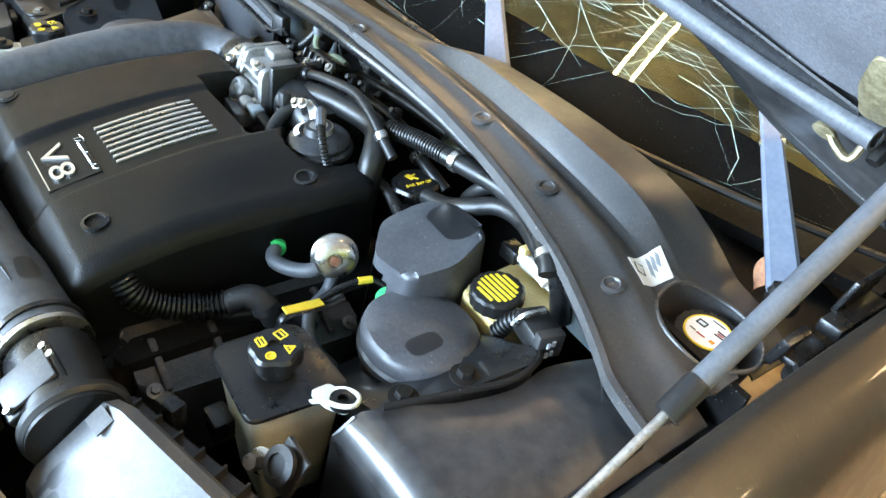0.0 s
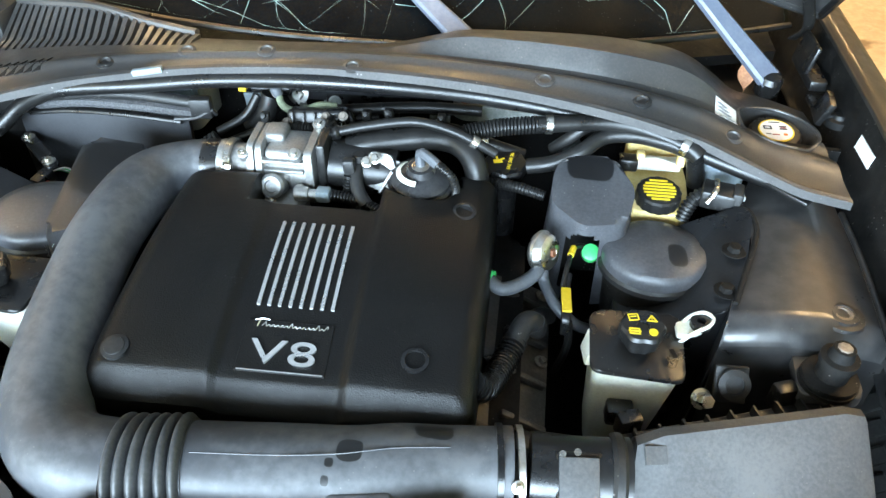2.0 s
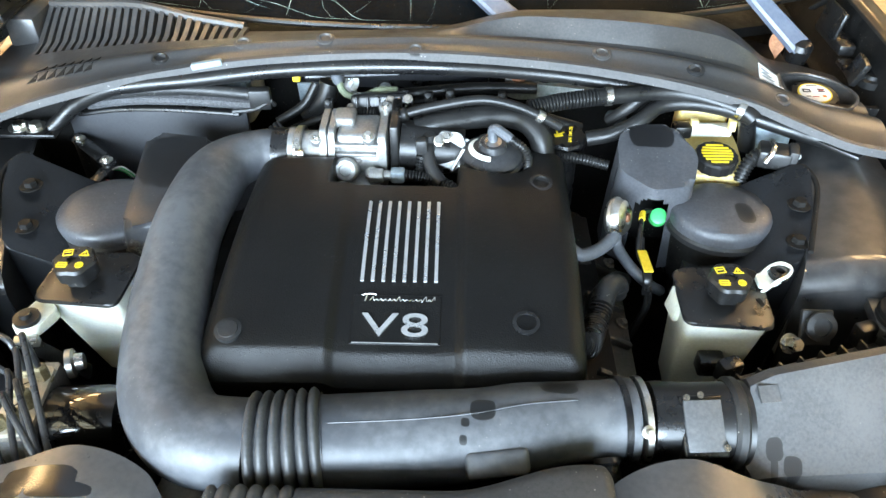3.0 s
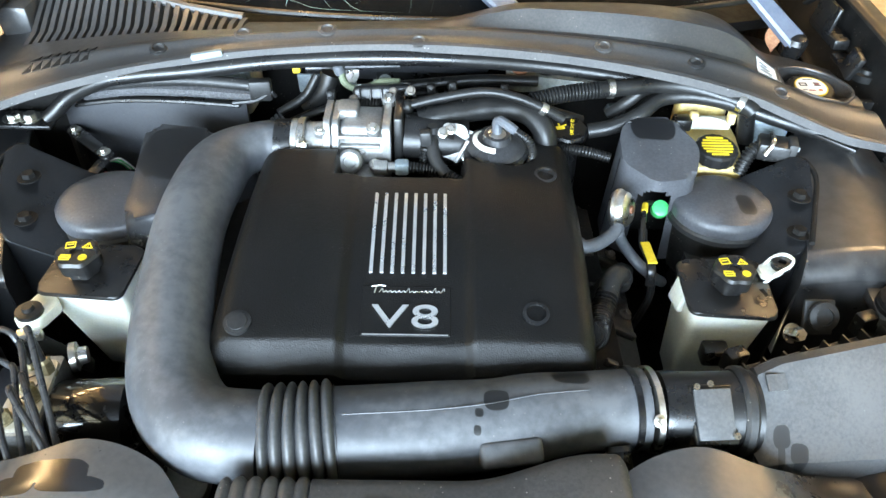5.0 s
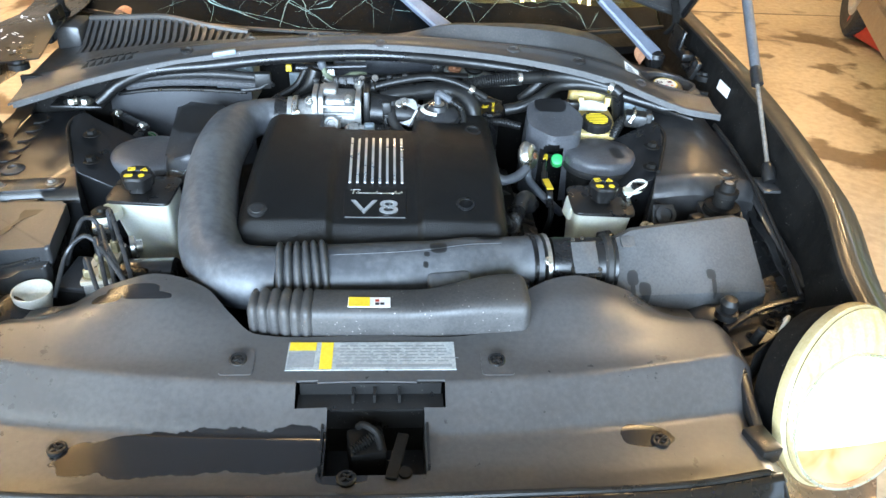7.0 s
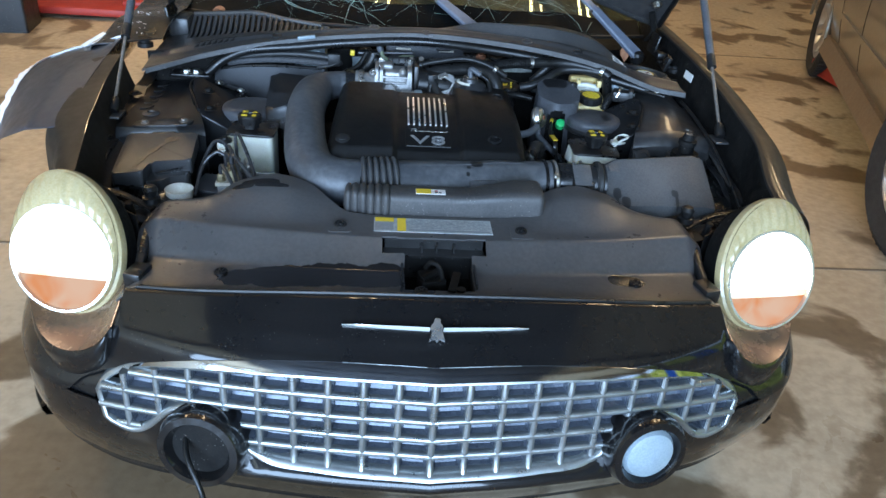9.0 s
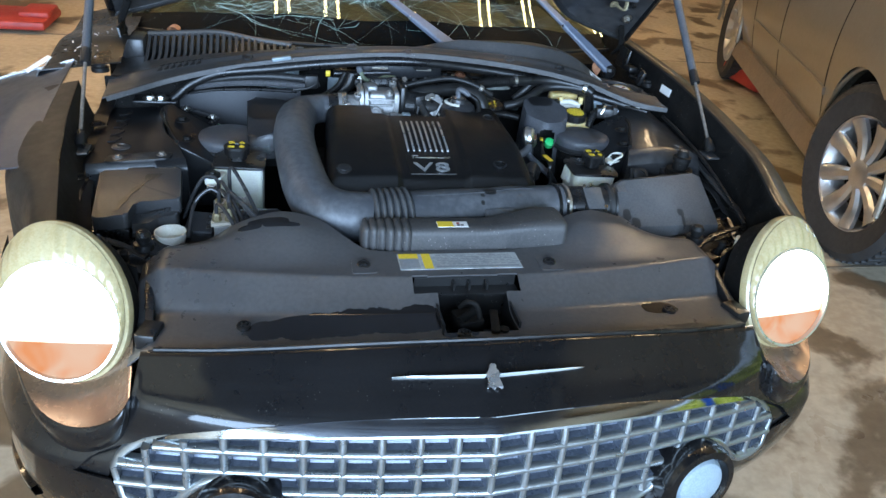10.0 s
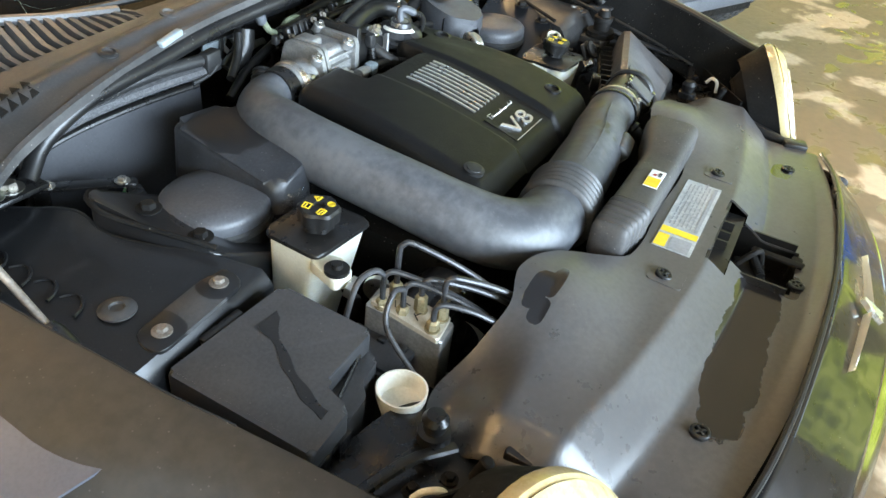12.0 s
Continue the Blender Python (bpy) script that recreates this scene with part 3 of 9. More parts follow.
# ---- the garage ----
X0, X1, Y0, Y1, H = -6.5, 7.5, -6.0, 9.0, 4.4
solo("floor", sheet(lambda u, v: (X0 - 12 + u * 40, Y0 - 14 + v * 36, 0.0), 20, 20, 0.1), "concrete", "stained damp concrete garage floor", "floor", kind="structure")
for i in range(3):
    solo("floor_joint", box((3.0, -2.0 + 3.38 * i, 0.0015), (20, 0.012, 0.003)), "beam", "dark saw-cut joint in the concrete floor", "joint", kind="structure")
solo("wall_back", box((0.5, Y1 + 0.1, H / 2), (X1 - X0 + 0.4, 0.2, H)), "wallback", "sheet-metal garage wall, darkened to dim its reflection", "wall", kind="structure")
solo("wall_west", box((X0 - 0.1, 1.5, H / 2), (0.2, Y1 - Y0, H)), "wall", "tan sheet-metal garage wall", "wall", kind="structure")
wf = merge(box((3.25, Y0 - 0.1, H / 2), (2.5, 0.2, H)), box((6.0, Y0 - 0.1, 4.34), (3.0, 0.2, 0.12)), box((-6.35, Y0 - 0.1, H / 2), (0.3, 0.2, H)), box((-2.1, Y0 - 0.1, 4.2), (8.2, 0.2, 0.4)))
solo("wall_front", wf, "wall", "tan garage wall round an open roller door", "wall", kind="structure")
we = merge(box((X1 + 0.1, 7.5, H / 2), (0.2, 3.0, H)), box((X1 + 0.1, -5.7, H / 2), (0.2, 0.6, H)), box((X1 + 0.1, 0.3, 4.34), (0.2, 11.4, 0.12)))
solo("wall_east", we, "wall", "tan garage wall with a wide open bay", "wall", kind="structure")
solo("ceiling", box((0.5, 1.5, H + 0.06), (X1 - X0 + 0.4, Y1 - Y0 + 0.4, 0.1)), "roof", "yellowed sheet-metal garage ceiling", "ceiling", kind="structure")
for i in range(6):
    solo("roof_beam", box((0.5, -4.6 + 2.5 * i, H - 0.11), (X1 - X0, 0.14, 0.22)), "beam", "dark steel roof beam under the ceiling", "beam", kind="structure")
HL = 3.75
lamp0 = thing("ceiling_light", (-0.42, 1.35, HL), "lit twin-tube fluorescent ceiling lamp", "ceiling lamp", group="ceiling lamps")
part("housing", box((-0.42, 1.35, HL + 0.04), (0.07, 1.5, 0.06), 0.01), "offwhite", lamp0)
for dy in (-0.6, 0.6):
    part("hanger", lathe([(0.004, 0), (0.004, H - HL - 0.06)], (-0.42, 1.35 + dy, HL + 0.06), (0, 0, 1), 6), "steel", lamp0)
for dx in (-0.085, 0.085):
    part("tube", lathe([(0.02, 0), (0.02, 1.4)], (-0.42 + dx, 0.65, HL), (0, 1, 0), 12), "fluor", lamp0, "glowing fluorescent tube")
# side and rear lamps are unseen, added to brighten ceiling and floor
for x, y in ((-1.08, 2.15), (1.93, 1.85), (-3.4, 2.6), (2.85, 2.4), (0.2, 5.3), (4.9, 3.9), (-3.7, 5.0), (-2.4, 4.2), (3.4, 6.8)):
    copy_thing(lamp0, pose(x, y, HL))
# unseen panels under the ceiling, added to darken reflections in the car
for i in range(11):
    y0 = -5.7 + 0.585 * i
    solo("overhead_door", merge(box((-0.25, y0 + 0.285, 3.96), (4.3, 0.57, 0.05), 0.008), box((-0.25, y0 + 0.03, 3.925), (4.2, 0.05, 0.03))), "doorpanel", "unseen dark door panel under the ceiling, there to darken reflections", "overhead door", kind="structure")
for x in (-2.45, 1.95):
    solo("door_track", box((x, -2.5, 3.93), (0.06, 6.6, 0.08)), "beam", "unseen steel track beside the dark ceiling panels", "door track", kind="structure")
# unseen blue sheet, added to put a blue streak in the bumper's reflection
bluesheet = thing("blue_tarpaulin", (7.35, -3.05, 0.0), "unseen blue cloth in the bay, added for a blue reflection", "tarpaulin")
part("cloth", sheet(lambda u, v: (7.35 + 0.04 * math.sin(14 * u) * (1 - v), -3.5 + 0.9 * u, 0.02 + 3.55 * v), 40, 12, 0.004, down=(1, 0, 0)), "bluesheet", bluesheet)
part("top_rail", box((7.36, -3.05, 3.585), (0.05, 1.0, 0.04), 0.008), "steel", bluesheet)
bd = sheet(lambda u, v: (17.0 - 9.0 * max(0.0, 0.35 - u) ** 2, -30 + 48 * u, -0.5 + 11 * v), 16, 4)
solo("backdrop", bd, "trees", "glowing backdrop of trees and sky outside the bay", "backdrop", kind="structure")

# ---- the car's shell ----
def sgn(x):
    return -1.0 if x < 0 else 1.0


LOW = [(0.0, 0.0), (0.2, 0.020), (0.4, 0.055), (0.6, 0.108), (0.70, 0.152), (0.78, 0.205), (0.835, 0.265), (0.868, 0.335), (0.884, 0.42), (0.89, 0.53)]
UPP = [(0.0, 0.0), (0.2, 0.018), (0.4, 0.056), (0.55, 0.112), (0.64, 0.165), (0.72, 0.232), (0.785, 0.30), (0.835, 0.365), (0.868, 0.43), (0.885, 0.53)]


def plan(k, z):
    """The bumper's plan at height z: x and setback for k from -1 to 1 round the nose."""
    t = smooth(0.45, 0.55, z)
    a = abs(k) * 9
    x = curve_at([(i, LOW[i][0] * (1 - t) + UPP[i][0] * t) for i in range(10)], a)
    b = curve_at([(i, LOW[i][1] * (1 - t) + UPP[i][1] * t) for i in range(10)], a)
    return sgn(k) * x, b


def bow(x, z=0.45):
    t = smooth(0.45, 0.55, z)
    return curve_at(LOW, abs(x)) * (1 - t) + curve_at(UPP, abs(x)) * t


YC = [(0.18, 0.02), (0.25, -0.04), (0.30, -0.075), (0.34, -0.10), (0.37, -0.122), (0.385, -0.115), (0.40, -0.098), (0.45, -0.094), (0.52, -0.09), (0.575, -0.085), (0.60, -0.076),
      (0.63, -0.041), (0.655, -0.008), (0.662, 0.001), (0.668, 0.009), (0.68, 0.025), (0.69, 0.040), (0.70, 0.058)]
YF = [(0.18, 0.02), (0.25, -0.028), (0.30, -0.055), (0.34, -0.074), (0.38, -0.086), (0.45, -0.094)] + YC[8:]
ZT = [(0.0, 0.594), (0.2, 0.592), (0.4, 0.577), (0.5, 0.556), (0.56, 0.533), (0.6, 0.506), (0.618, 0.482), (0.625, 0.455)]
ZB = [(0.0, 0.392), (0.2, 0.394), (0.33, 0.404), (0.36, 0.44), (0.42, 0.486), (0.48, 0.468), (0.53, 0.418), (0.56, 0.406), (0.6, 0.415), (0.618, 0.432), (0.625, 0.455)]


def face_pt(x, z):
    return Vector((x, curve_at(YC, z) + bow(x, z), z))


def seam_z(x):
    a = abs(x)
    if a < 0.575:
        return 0.690 - 0.12 * a * a
    t = (a - 0.715) / 0.14
    return 0.65 - 0.132 * math.sqrt(max(0.0, 1 - t * t)) if abs(t) < 1 else 0.65


def skin_pt(k, z):
    x, b = plan(k, z)
    t = smooth(0.44, 0.54, abs(x))
    y = curve_at(YC, z) * (1 - t) + curve_at(YF, z) * t
    return Vector((x, y * smooth(0.95, 0.75, abs(x)) + b, z))


def upper_pt(k, v):
    x = plan(k, 0.55)[0]
    z0, z1 = curve_at(ZT, abs(x)), seam_z(x)
    return skin_pt(k, z0 * (1 - v) + z1 * v)


def lower_pt(k, v):
    x = plan(k, 0.45)[0]
    return skin_pt(k, 0.17 * (1 - v) + curve_at(ZB, abs(x)) * v)


front = thing("front_bumper", (0, 0.1, 0.2), "glossy black front bumper cover with a mesh grille opening", "car bumper")
part("upper_cover", sheet(upper_pt, 180, 22, 0.004, u=(-1, 1), down=(0, 1, -0.3)), "paint", front, sharp=1.2)
part("lower_cover", sheet(lower_pt, 180, 26, 0.004, u=(-1, 1), down=(0, 1, 0)), "paint", front, sharp=1.2)

for k0, k1 in ((-0.97, -0.365), (0.365, 0.97)):
    part("corner_backing", sheet(lambda k, v: skin_pt(k, 0.36 + (min(0.58, seam_z(plan(k, 0.5)[0]) - 0.045) - 0.36) * v) + Vector((-0.006 * sgn(k), 0.006, 0)), 70, 12, 0.002, u=(k0, k1), down=(0, 1, 0)), "paint", front, sharp=1.2)


def lip_pt(k, v):
    x = plan(k, 0.38)[0]
    z0 = 0.385 - 0.085 * smooth(0.6, 0.86, abs(x))
    dz, off = ((-0.045, -0.004), (-0.034, 0.012), (-0.006, 0.013), (0.0, 0.010), (0.001, -0.004))[round(v * 4)]
    p = skin_pt(k, z0 + dz)
    return p + Vector((sgn(x) * smooth(0.6, 0.88, abs(x)), -smooth(0.9, 0.7, abs(x)), 0)) * off


for k0, k1 in ((-0.885, -0.58), (0.58, 0.885)):
    part("lower_lip", sheet(lip_pt, 60, 4, 0.003, u=(k0, k1), down=(0, 1, 0)), "paint", front, sharp=0.9)

# chrome strip over the grille
part("chrome_strip", sheet(lambda u, v: face_pt(u, curve_at(ZT, abs(u)) + 0.003 + 0.017 * v * (1 - (abs(u) / 0.55) ** 4)) + Vector((0, -0.007 + 0.005 * v, 0)), 110, 3, 0.006, u=(-0.545, 0.545), down=(0, 1, 0)), "chrome", front, "polished chrome strip above the grille", sharp=0.3)

grille = thing("grille", (0, -0.08, 0.39), "satin silver egg-crate grille set in the bumper", "grille")


def rim_line(n=120):
    out = []
    for i in range(n + 1):
        x = -0.62 + 1.24 * i / n
        out.append((x, curve_at(ZT, abs(x))))
    for i in range(1, n):
        x = 0.62 - 1.24 * i / n
        out.append((x, curve_at(ZB, abs(x))))
    return out


def band(line, w, d0, d1):
    """A flat-fronted bar along a closed line of (x, z) on the grille's face."""
    bm = bmesh.new()
    n = len(line)
    rings = []
    for i in range(n):
        a, b = Vector(line[i - 1]), Vector(line[(i + 1) % n])
        t = (b - a).normalized()
        nrm = Vector((-t.y, t.x))
        p = Vector(line[i])
        ring = []
        for s, d in ((-1, d0), (-0.5, d0 - 0.003), (0.5, d0 - 0.003), (1, d0), (1, d1), (-1, d1)):
            q = p + nrm * w * s
            ring.append(bm.verts.new(face_pt(q.x, min(0.6, max(0.38, q.y))) * 1.0 + Vector((0, d + 0.004, q.y - min(0.6, max(0.38, q.y))))))
        rings.append(ring)
    for i in range(n):
        a, b = rings[i - 1], rings[i]
        for k in range(6):
            bm.faces.new((a[k], a[(k + 1) % 6], b[(k + 1) % 6], b[k]))
    return bm


part("surround", band(rim_line(), 0.006, -0.004, 0.03), "satin", grille, sharp=0.9)
ROWZ = (0.43, 0.468, 0.509, 0.551)


def bar(p, q, w, deep, up):
    """A grille bar from p to q with a rounded nose and a deep back."""
    n = max(2, int((q - p).length / 0.02))
    bm = bmesh.new()
    rings = []
    for i in range(n + 1):
        m = p.lerp(q, i / n)
        c = Vector((m.x, curve_at(YC, m.z) + bow(m.x), m.z))
        off = Vector((0, 0, 1)) if up else Vector((1, 0, 0))
        rings.append([bm.verts.new(c + off * w * s + Vector((0, d, 0))) for s, d in ((-1, 0.006), (-0.75, 0.0012), (-0.3, -0.001), (0.3, -0.001), (0.75, 0.0012), (1, 0.006), (0.55, deep), (-0.55, deep))])
    for a, b in zip(rings, rings[1:]):
        for k in range(8):
            bm.faces.new((a[k], a[(k + 1) % 8], b[(k + 1) % 8], b[k]))
    bm.faces.new(rings[0])
    bm.faces.new(rings[-1])
    return bm


def inside(x, z):
    return abs(x) < 0.624 and curve_at(ZB, abs(x)) < z < curve_at(ZT, abs(x))


PITCH = 0.0625


def row_z(j, x):
    """Height of the grille's row line j (0 the foot, 5 the top) at x."""
    if j == 0:
        return max(0.392, curve_at(ZB, abs(x)))
    if j == 5:
        return curve_at(ZT, abs(x))
    return ROWZ[j - 1] - 0.05 * x * x


def clip_z(x, z):
    return min(max(z, curve_at(ZB, abs(x))), curve_at(ZT, abs(x)))


for j in range(1, 5):
    run = []
    for i in range(125):
        x = -0.62 + 0.01 * i
        z = row_z(j, x)
        if inside(x, z):
            run.append(Vector((x, 0, z)))
        if run and (not inside(x, z) or i == 124):
            if len(run) > 3:
                bmr = bmesh.new()
                rr_ = []
                for m in run:
                    c = Vector((m.x, curve_at(YC, m.z) + bow(m.x), m.z))
                    rr_.append([bmr.verts.new(c + Vector((0, d, 0.0070 * s2))) for s2, d in ((-1, 0.005), (-0.75, 0.0008), (-0.3, -0.0012), (0.3, -0.0012), (0.75, 0.0008), (1, 0.005), (0.5, 0.028), (-0.5, 0.028))])
                for a, b in zip(rr_, rr_[1:]):
                    for k in range(8):
                        bmr.faces.new((a[k], a[(k + 1) % 8], b[(k + 1) % 8], b[k]))
                part("crossbar", bmr, "satin", grille, sharp=0.9)
            run = []
for i in range(-9, 10):
    x = i * PITCH
    part("upright", bar(Vector((x, 0, curve_at(ZB, abs(x)))), Vector((x, 0, curve_at(ZT, abs(x)))), 0.0072, 0.028, False), "satin", grille, sharp=0.9)
# tapered pockets between the bars, each with a lower blade and an open slit above
for i in range(-10, 10):
    for j in range(5):
        xa, xb = i * PITCH + 0.006, (i + 1) * PITCH - 0.006
        if max(abs(xa), abs(xb)) > 0.622:
            continue
        q = [(x, clip_z(x, row_z(j, x) + 0.0045), clip_z(x, row_z(j + 1, x) - 0.0045)) for x in (xa, xb)]
        if min(q[0][2] - q[0][1], q[1][2] - q[1][1]) < 0.006:
            continue
        bmc = bmesh.new()
        fr_ = [Vector((x, curve_at(YC, z) + bow(x) + 0.003, z)) for x, z in ((q[0][0], q[0][1]), (q[1][0], q[1][1]), (q[1][0], q[1][2]), (q[0][0], q[0][2]))]
        cm = sum(fr_, Vector()) / 4
        bk = [p + (cm - p) * 0.22 + Vector((0, 0.026, 0)) for p in fr_]
        vf, vb = [bmc.verts.new(p) for p in fr_], [bmc.verts.new(p) for p in bk]
        for k in range(4):
            bmc.faces.new((vf[k], vf[(k + 1) % 4], vb[(k + 1) % 4], vb[k]))
        bl = [bmc.verts.new(bk[0] + Vector((0, -0.004, 0))), bmc.verts.new(bk[1] + Vector((0, -0.004, 0))), bmc.verts.new(bk[1].lerp(bk[2], 0.62) + Vector((0, 0.004, 0))), bmc.verts.new(bk[0].lerp(bk[3], 0.62) + Vector((0, 0.004, 0)))]
        bmc.faces.new(bl)
        part("cell", bmc, "cellblue", grille, sharp=0.3)
part("backing", sheet(lambda u, v: Vector((u, curve_at(YC, 0.5) + bow(u) + 0.06, 0.37 + (curve_at(ZT, abs(u)) - 0.01 - 0.37) * v)), 60, 2, 0.004, u=(-0.615, 0.615), down=(0, 1, 0)), "dark", grille)

# fog lamp rings below the grille
for s in (-1, 1):
    c = face_pt(s * 0.417, 0.43) + Vector((0, -0.03, -0.006))
    ax = Vector((s * 0.2, -1, 0.12))
    lit = s > 0
    fog = thing("fog_lamp", c, "round fog lamp with a clear lens in a black ring" if lit else "empty fog lamp ring with a loose wire hanging out", "fog lamp", group="fog lamps")
    part("ring", lathe([(0.052, -0.07), (0.078, -0.06), (0.082, 0.0), (0.075, 0.016), (0.062, 0.018), (0.054, 0.004), (0.05, -0.055)], c, ax, 40, caps=False), "paint", fog, sharp=1.0)
    part("inner_cup", lathe([(0.0001, -0.085), (0.05, -0.08), (0.056, 0.0)] if not lit else [(0.0001, -0.055), (0.05, -0.05), (0.056, 0.0)], c, ax, 32), "dark", fog)
    if lit:
        part("lens", lathe([(0.054, 0.004), (0.048, 0.014), (0.03, 0.022), (0.0001, 0.026)], c, ax, 32), "bluewhite", fog, "milky clear fog lamp lens")
    else:
        part("wire", tube([c + Vector((-0.03, 0.03, 0.02)), c + Vector((-0.02, -0.02, 0.0)), c + Vector((0.01, -0.06, -0.05)), c + Vector((0.02, -0.07, -0.13)), c + Vector((0.0, -0.07, -0.2))], 0.005), "rubber", fog, "black wire hanging from the ring")

# bird-wing emblem
emb = thing("hood_emblem", (0, -0.02, 0.645), "chrome winged emblem on the bumper", "emblem")
ey = lambda x: face_pt(x, 0.655 - 0.004 * abs(x)) + Vector((0, -0.004, 0.003))
for s in (-1, 1):
    bmw = bmesh.new()
    rings = []
    for i in range(15):
        t = i / 14
        x = s * (0.012 + 0.156 * t)
        w = 0.0095 * (1 - t) ** 0.5 + 0.002
        c = ey(x)
        rings.append([bmw.verts.new(c + Vector((0, -0.5 * k * w * 1.0 - d, 0.87 * k * w * 1.0 + d))) for k, d in ((-1, 0), (0, 0.004), (1, 0), (0, -0.006))])
    for a, b in zip(rings, rings[1:]):
        for k in range(4):
            bmw.faces.new((a[k], a[(k + 1) % 4], b[(k + 1) % 4], b[k]))
    bmw.faces.new(rings[0])
    part("wing", bmw, "wingchrome", emb)
eb = prism(round_poly([(-0.014, -0.022), (-0.005, -0.017), (0.0, -0.023), (0.005, -0.017), (0.014, -0.022), (0.009, -0.004), (0.011, 0.006), (0.006, 0.012), (0.007, 0.02), (-0.003, 0.022), (-0.006, 0.012), (-0.011, 0.006), (-0.009, -0.004)], 0.002), 0, 0.008, 0.002)
eb.transform(Matrix.Translation(ey(0) + Vector((0, -0.002, 0.001))) @ pose(0, 0, 0, 32, 0, 0))
part("badge", eb, "silver", emb)

# ---- headlamps ----
def headlamp(s):
    c = Vector((s * 0.712, 0.228, 0.676))
    lat = Vector((0.955 * s, 0.30, 0.0)).normalized()
    up = Vector((s * 0.04, 0.43, 0.90)).normalized()
    nrm = up.cross(lat).normalized()
    if nrm.y > 0:
        nrm = -nrm

    lat2 = Vector((0.99 * s, 0.13, 0.0)).normalized()
    nrm2 = up.cross(lat2).normalized()
    if nrm2.y > 0:
        nrm2 = -nrm2

    def lp(x, y, d):
        """A point over the round lens, which faces more ahead than the oval rim."""
        return c + lat2 * x + up * y + nrm2 * d

    def disc(cx, cy, rx, ry, h0, h1, n=48, m=6, ribs=0, a0=0.0, a1=2 * math.pi, inner=0.0):
        """A dome over an ellipse of the lamp's face; inner > 0 leaves a hole."""
        bm = bmesh.new()
        rows = []
        for j in range(m + 1):
            k = inner + (1 - inner) * j / m
            row = []
            for i in range(n + 1):
                a = a0 + (a1 - a0) * i / n
                h = h0 + (h1 - h0) * math.sqrt(max(0.0, 1 - k * k)) + (0.0012 * math.cos(ribs * a) if ribs else 0)
                row.append(bm.verts.new(c + lat * (cx + rx * k * math.cos(a)) + up * (cy + ry * k * math.sin(a)) + nrm * h))
            rows.append(row)
        for a, b in zip(rows, rows[1:]):
            for i in range(n):
                bm.faces.new((a[i], a[i + 1], b[i + 1], b[i]))
        return bm

    h = thing("headlamp", c - up * 0.14, "lit oval headlamp with a yellowed ribbed upper lens", "headlamp", group="headlamps")

    def loop(rx, ry, d, cy=0.0, n=48):
        return [c + lat * rx * math.cos(2 * math.pi * i / n) + up * (cy + ry * math.sin(2 * math.pi * i / n)) + nrm * d for i in range(n)]

    def skin(loops):
        bm = bmesh.new()
        R = [[bm.verts.new(p) for p in l] for l in loops]
        for a, b in zip(R, R[1:]):
            for i in range(len(a)):
                bm.faces.new((a[i], a[(i + 1) % len(a)], b[(i + 1) % len(a)], b[i]))
        return bm

    part("housing", skin([loop(0.06, 0.075, -0.10), loop(0.098, 0.118, -0.04), loop(0.112, 0.135, 0.002)]), "dark", h)
    part("back", disc(0, 0, 0.07, 0.085, -0.095, -0.095), "dark", h)
    # yellowed band over the lamp: between the outer oval and the lower round lens
    bm = bmesh.new()
    rows = []
    n = 128
    for j in range(7):
        k = j / 6
        row = []
        for i in range(n):
            a = 2 * math.pi * i / n
            o = Vector((0.113 * math.cos(a), 0.136 * math.sin(a)))
            q3 = lp(0.100 * math.cos(a), -0.030 + 0.104 * math.sin(a), 0.026)
            o3 = c + lat * o.x + up * o.y + nrm * 0.006
            wav = 0.0014 * (1 if i % 4 < 2 else -1) * min(1, (o3 - q3).length / 0.03) * math.sin(math.pi * k)
            row.append(bm.verts.new(q3.lerp(o3, k) + nrm * (wav + 0.006 * math.sin(math.pi * k))))
        rows.append(row)
    for a, b in zip(rows, rows[1:]):
        for i in range(n):
            bm.faces.new((a[i], a[(i + 1) % n], b[(i + 1) % n], b[i]))
    part("upper_lens", bm, "lens", h, "yellowed ribbed plastic lens band")
    part("lens_ring", skin([[lp(rx * math.cos(2 * math.pi * i / 48), -0.030 + ry * math.sin(2 * math.pi * i / 48), d) for i in range(48)] for rx, ry, d in ((0.102, 0.106, 0.024), (0.100, 0.104, 0.029), (0.0955, 0.100, 0.029), (0.0935, 0.098, 0.02))]), "silver", h)
    cut = -0.55
    a0 = math.asin(cut)

    def chord(lo, hi, m=14, nn=20):
        bm2 = bmesh.new()
        rows2 = []
        for j in range(m + 1):
            y = lo + (hi - lo) * j / m
            w = math.sqrt(max(0.0, 1 - y * y))
            rows2.append([bm2.verts.new(lp(0.0945 * w * (2 * i / nn - 1), -0.030 + 0.099 * y, 0.018 + 0.010 * math.sqrt(max(0, 1 - y * y - (w * (2 * i / nn - 1)) ** 2)))) for i in range(nn + 1)])
        for a, b in zip(rows2, rows2[1:]):
            for i in range(nn):
                bm2.faces.new((a[i], a[i + 1], b[i + 1], b[i]))
        return bm2

    part("lamp", chord(-0.22, 0.999), "lamp", h, "white glowing headlamp beam")
    part("beam_edge", chord(-0.36, -0.22), "lampedge", h, "warm glow below the beam")
    part("turn_signal", chord(-0.999, -0.36), "lamplow", h, "orange glowing lower section")
    part("lens_skirt", skin([loop(0.1125, 0.1355, 0.004), loop(0.1175, 0.1405, 0.0), loop(0.119, 0.142, -0.006), loop(0.1185, 0.1415, -0.016)]), "lens", h)
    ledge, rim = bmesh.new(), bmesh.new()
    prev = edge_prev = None
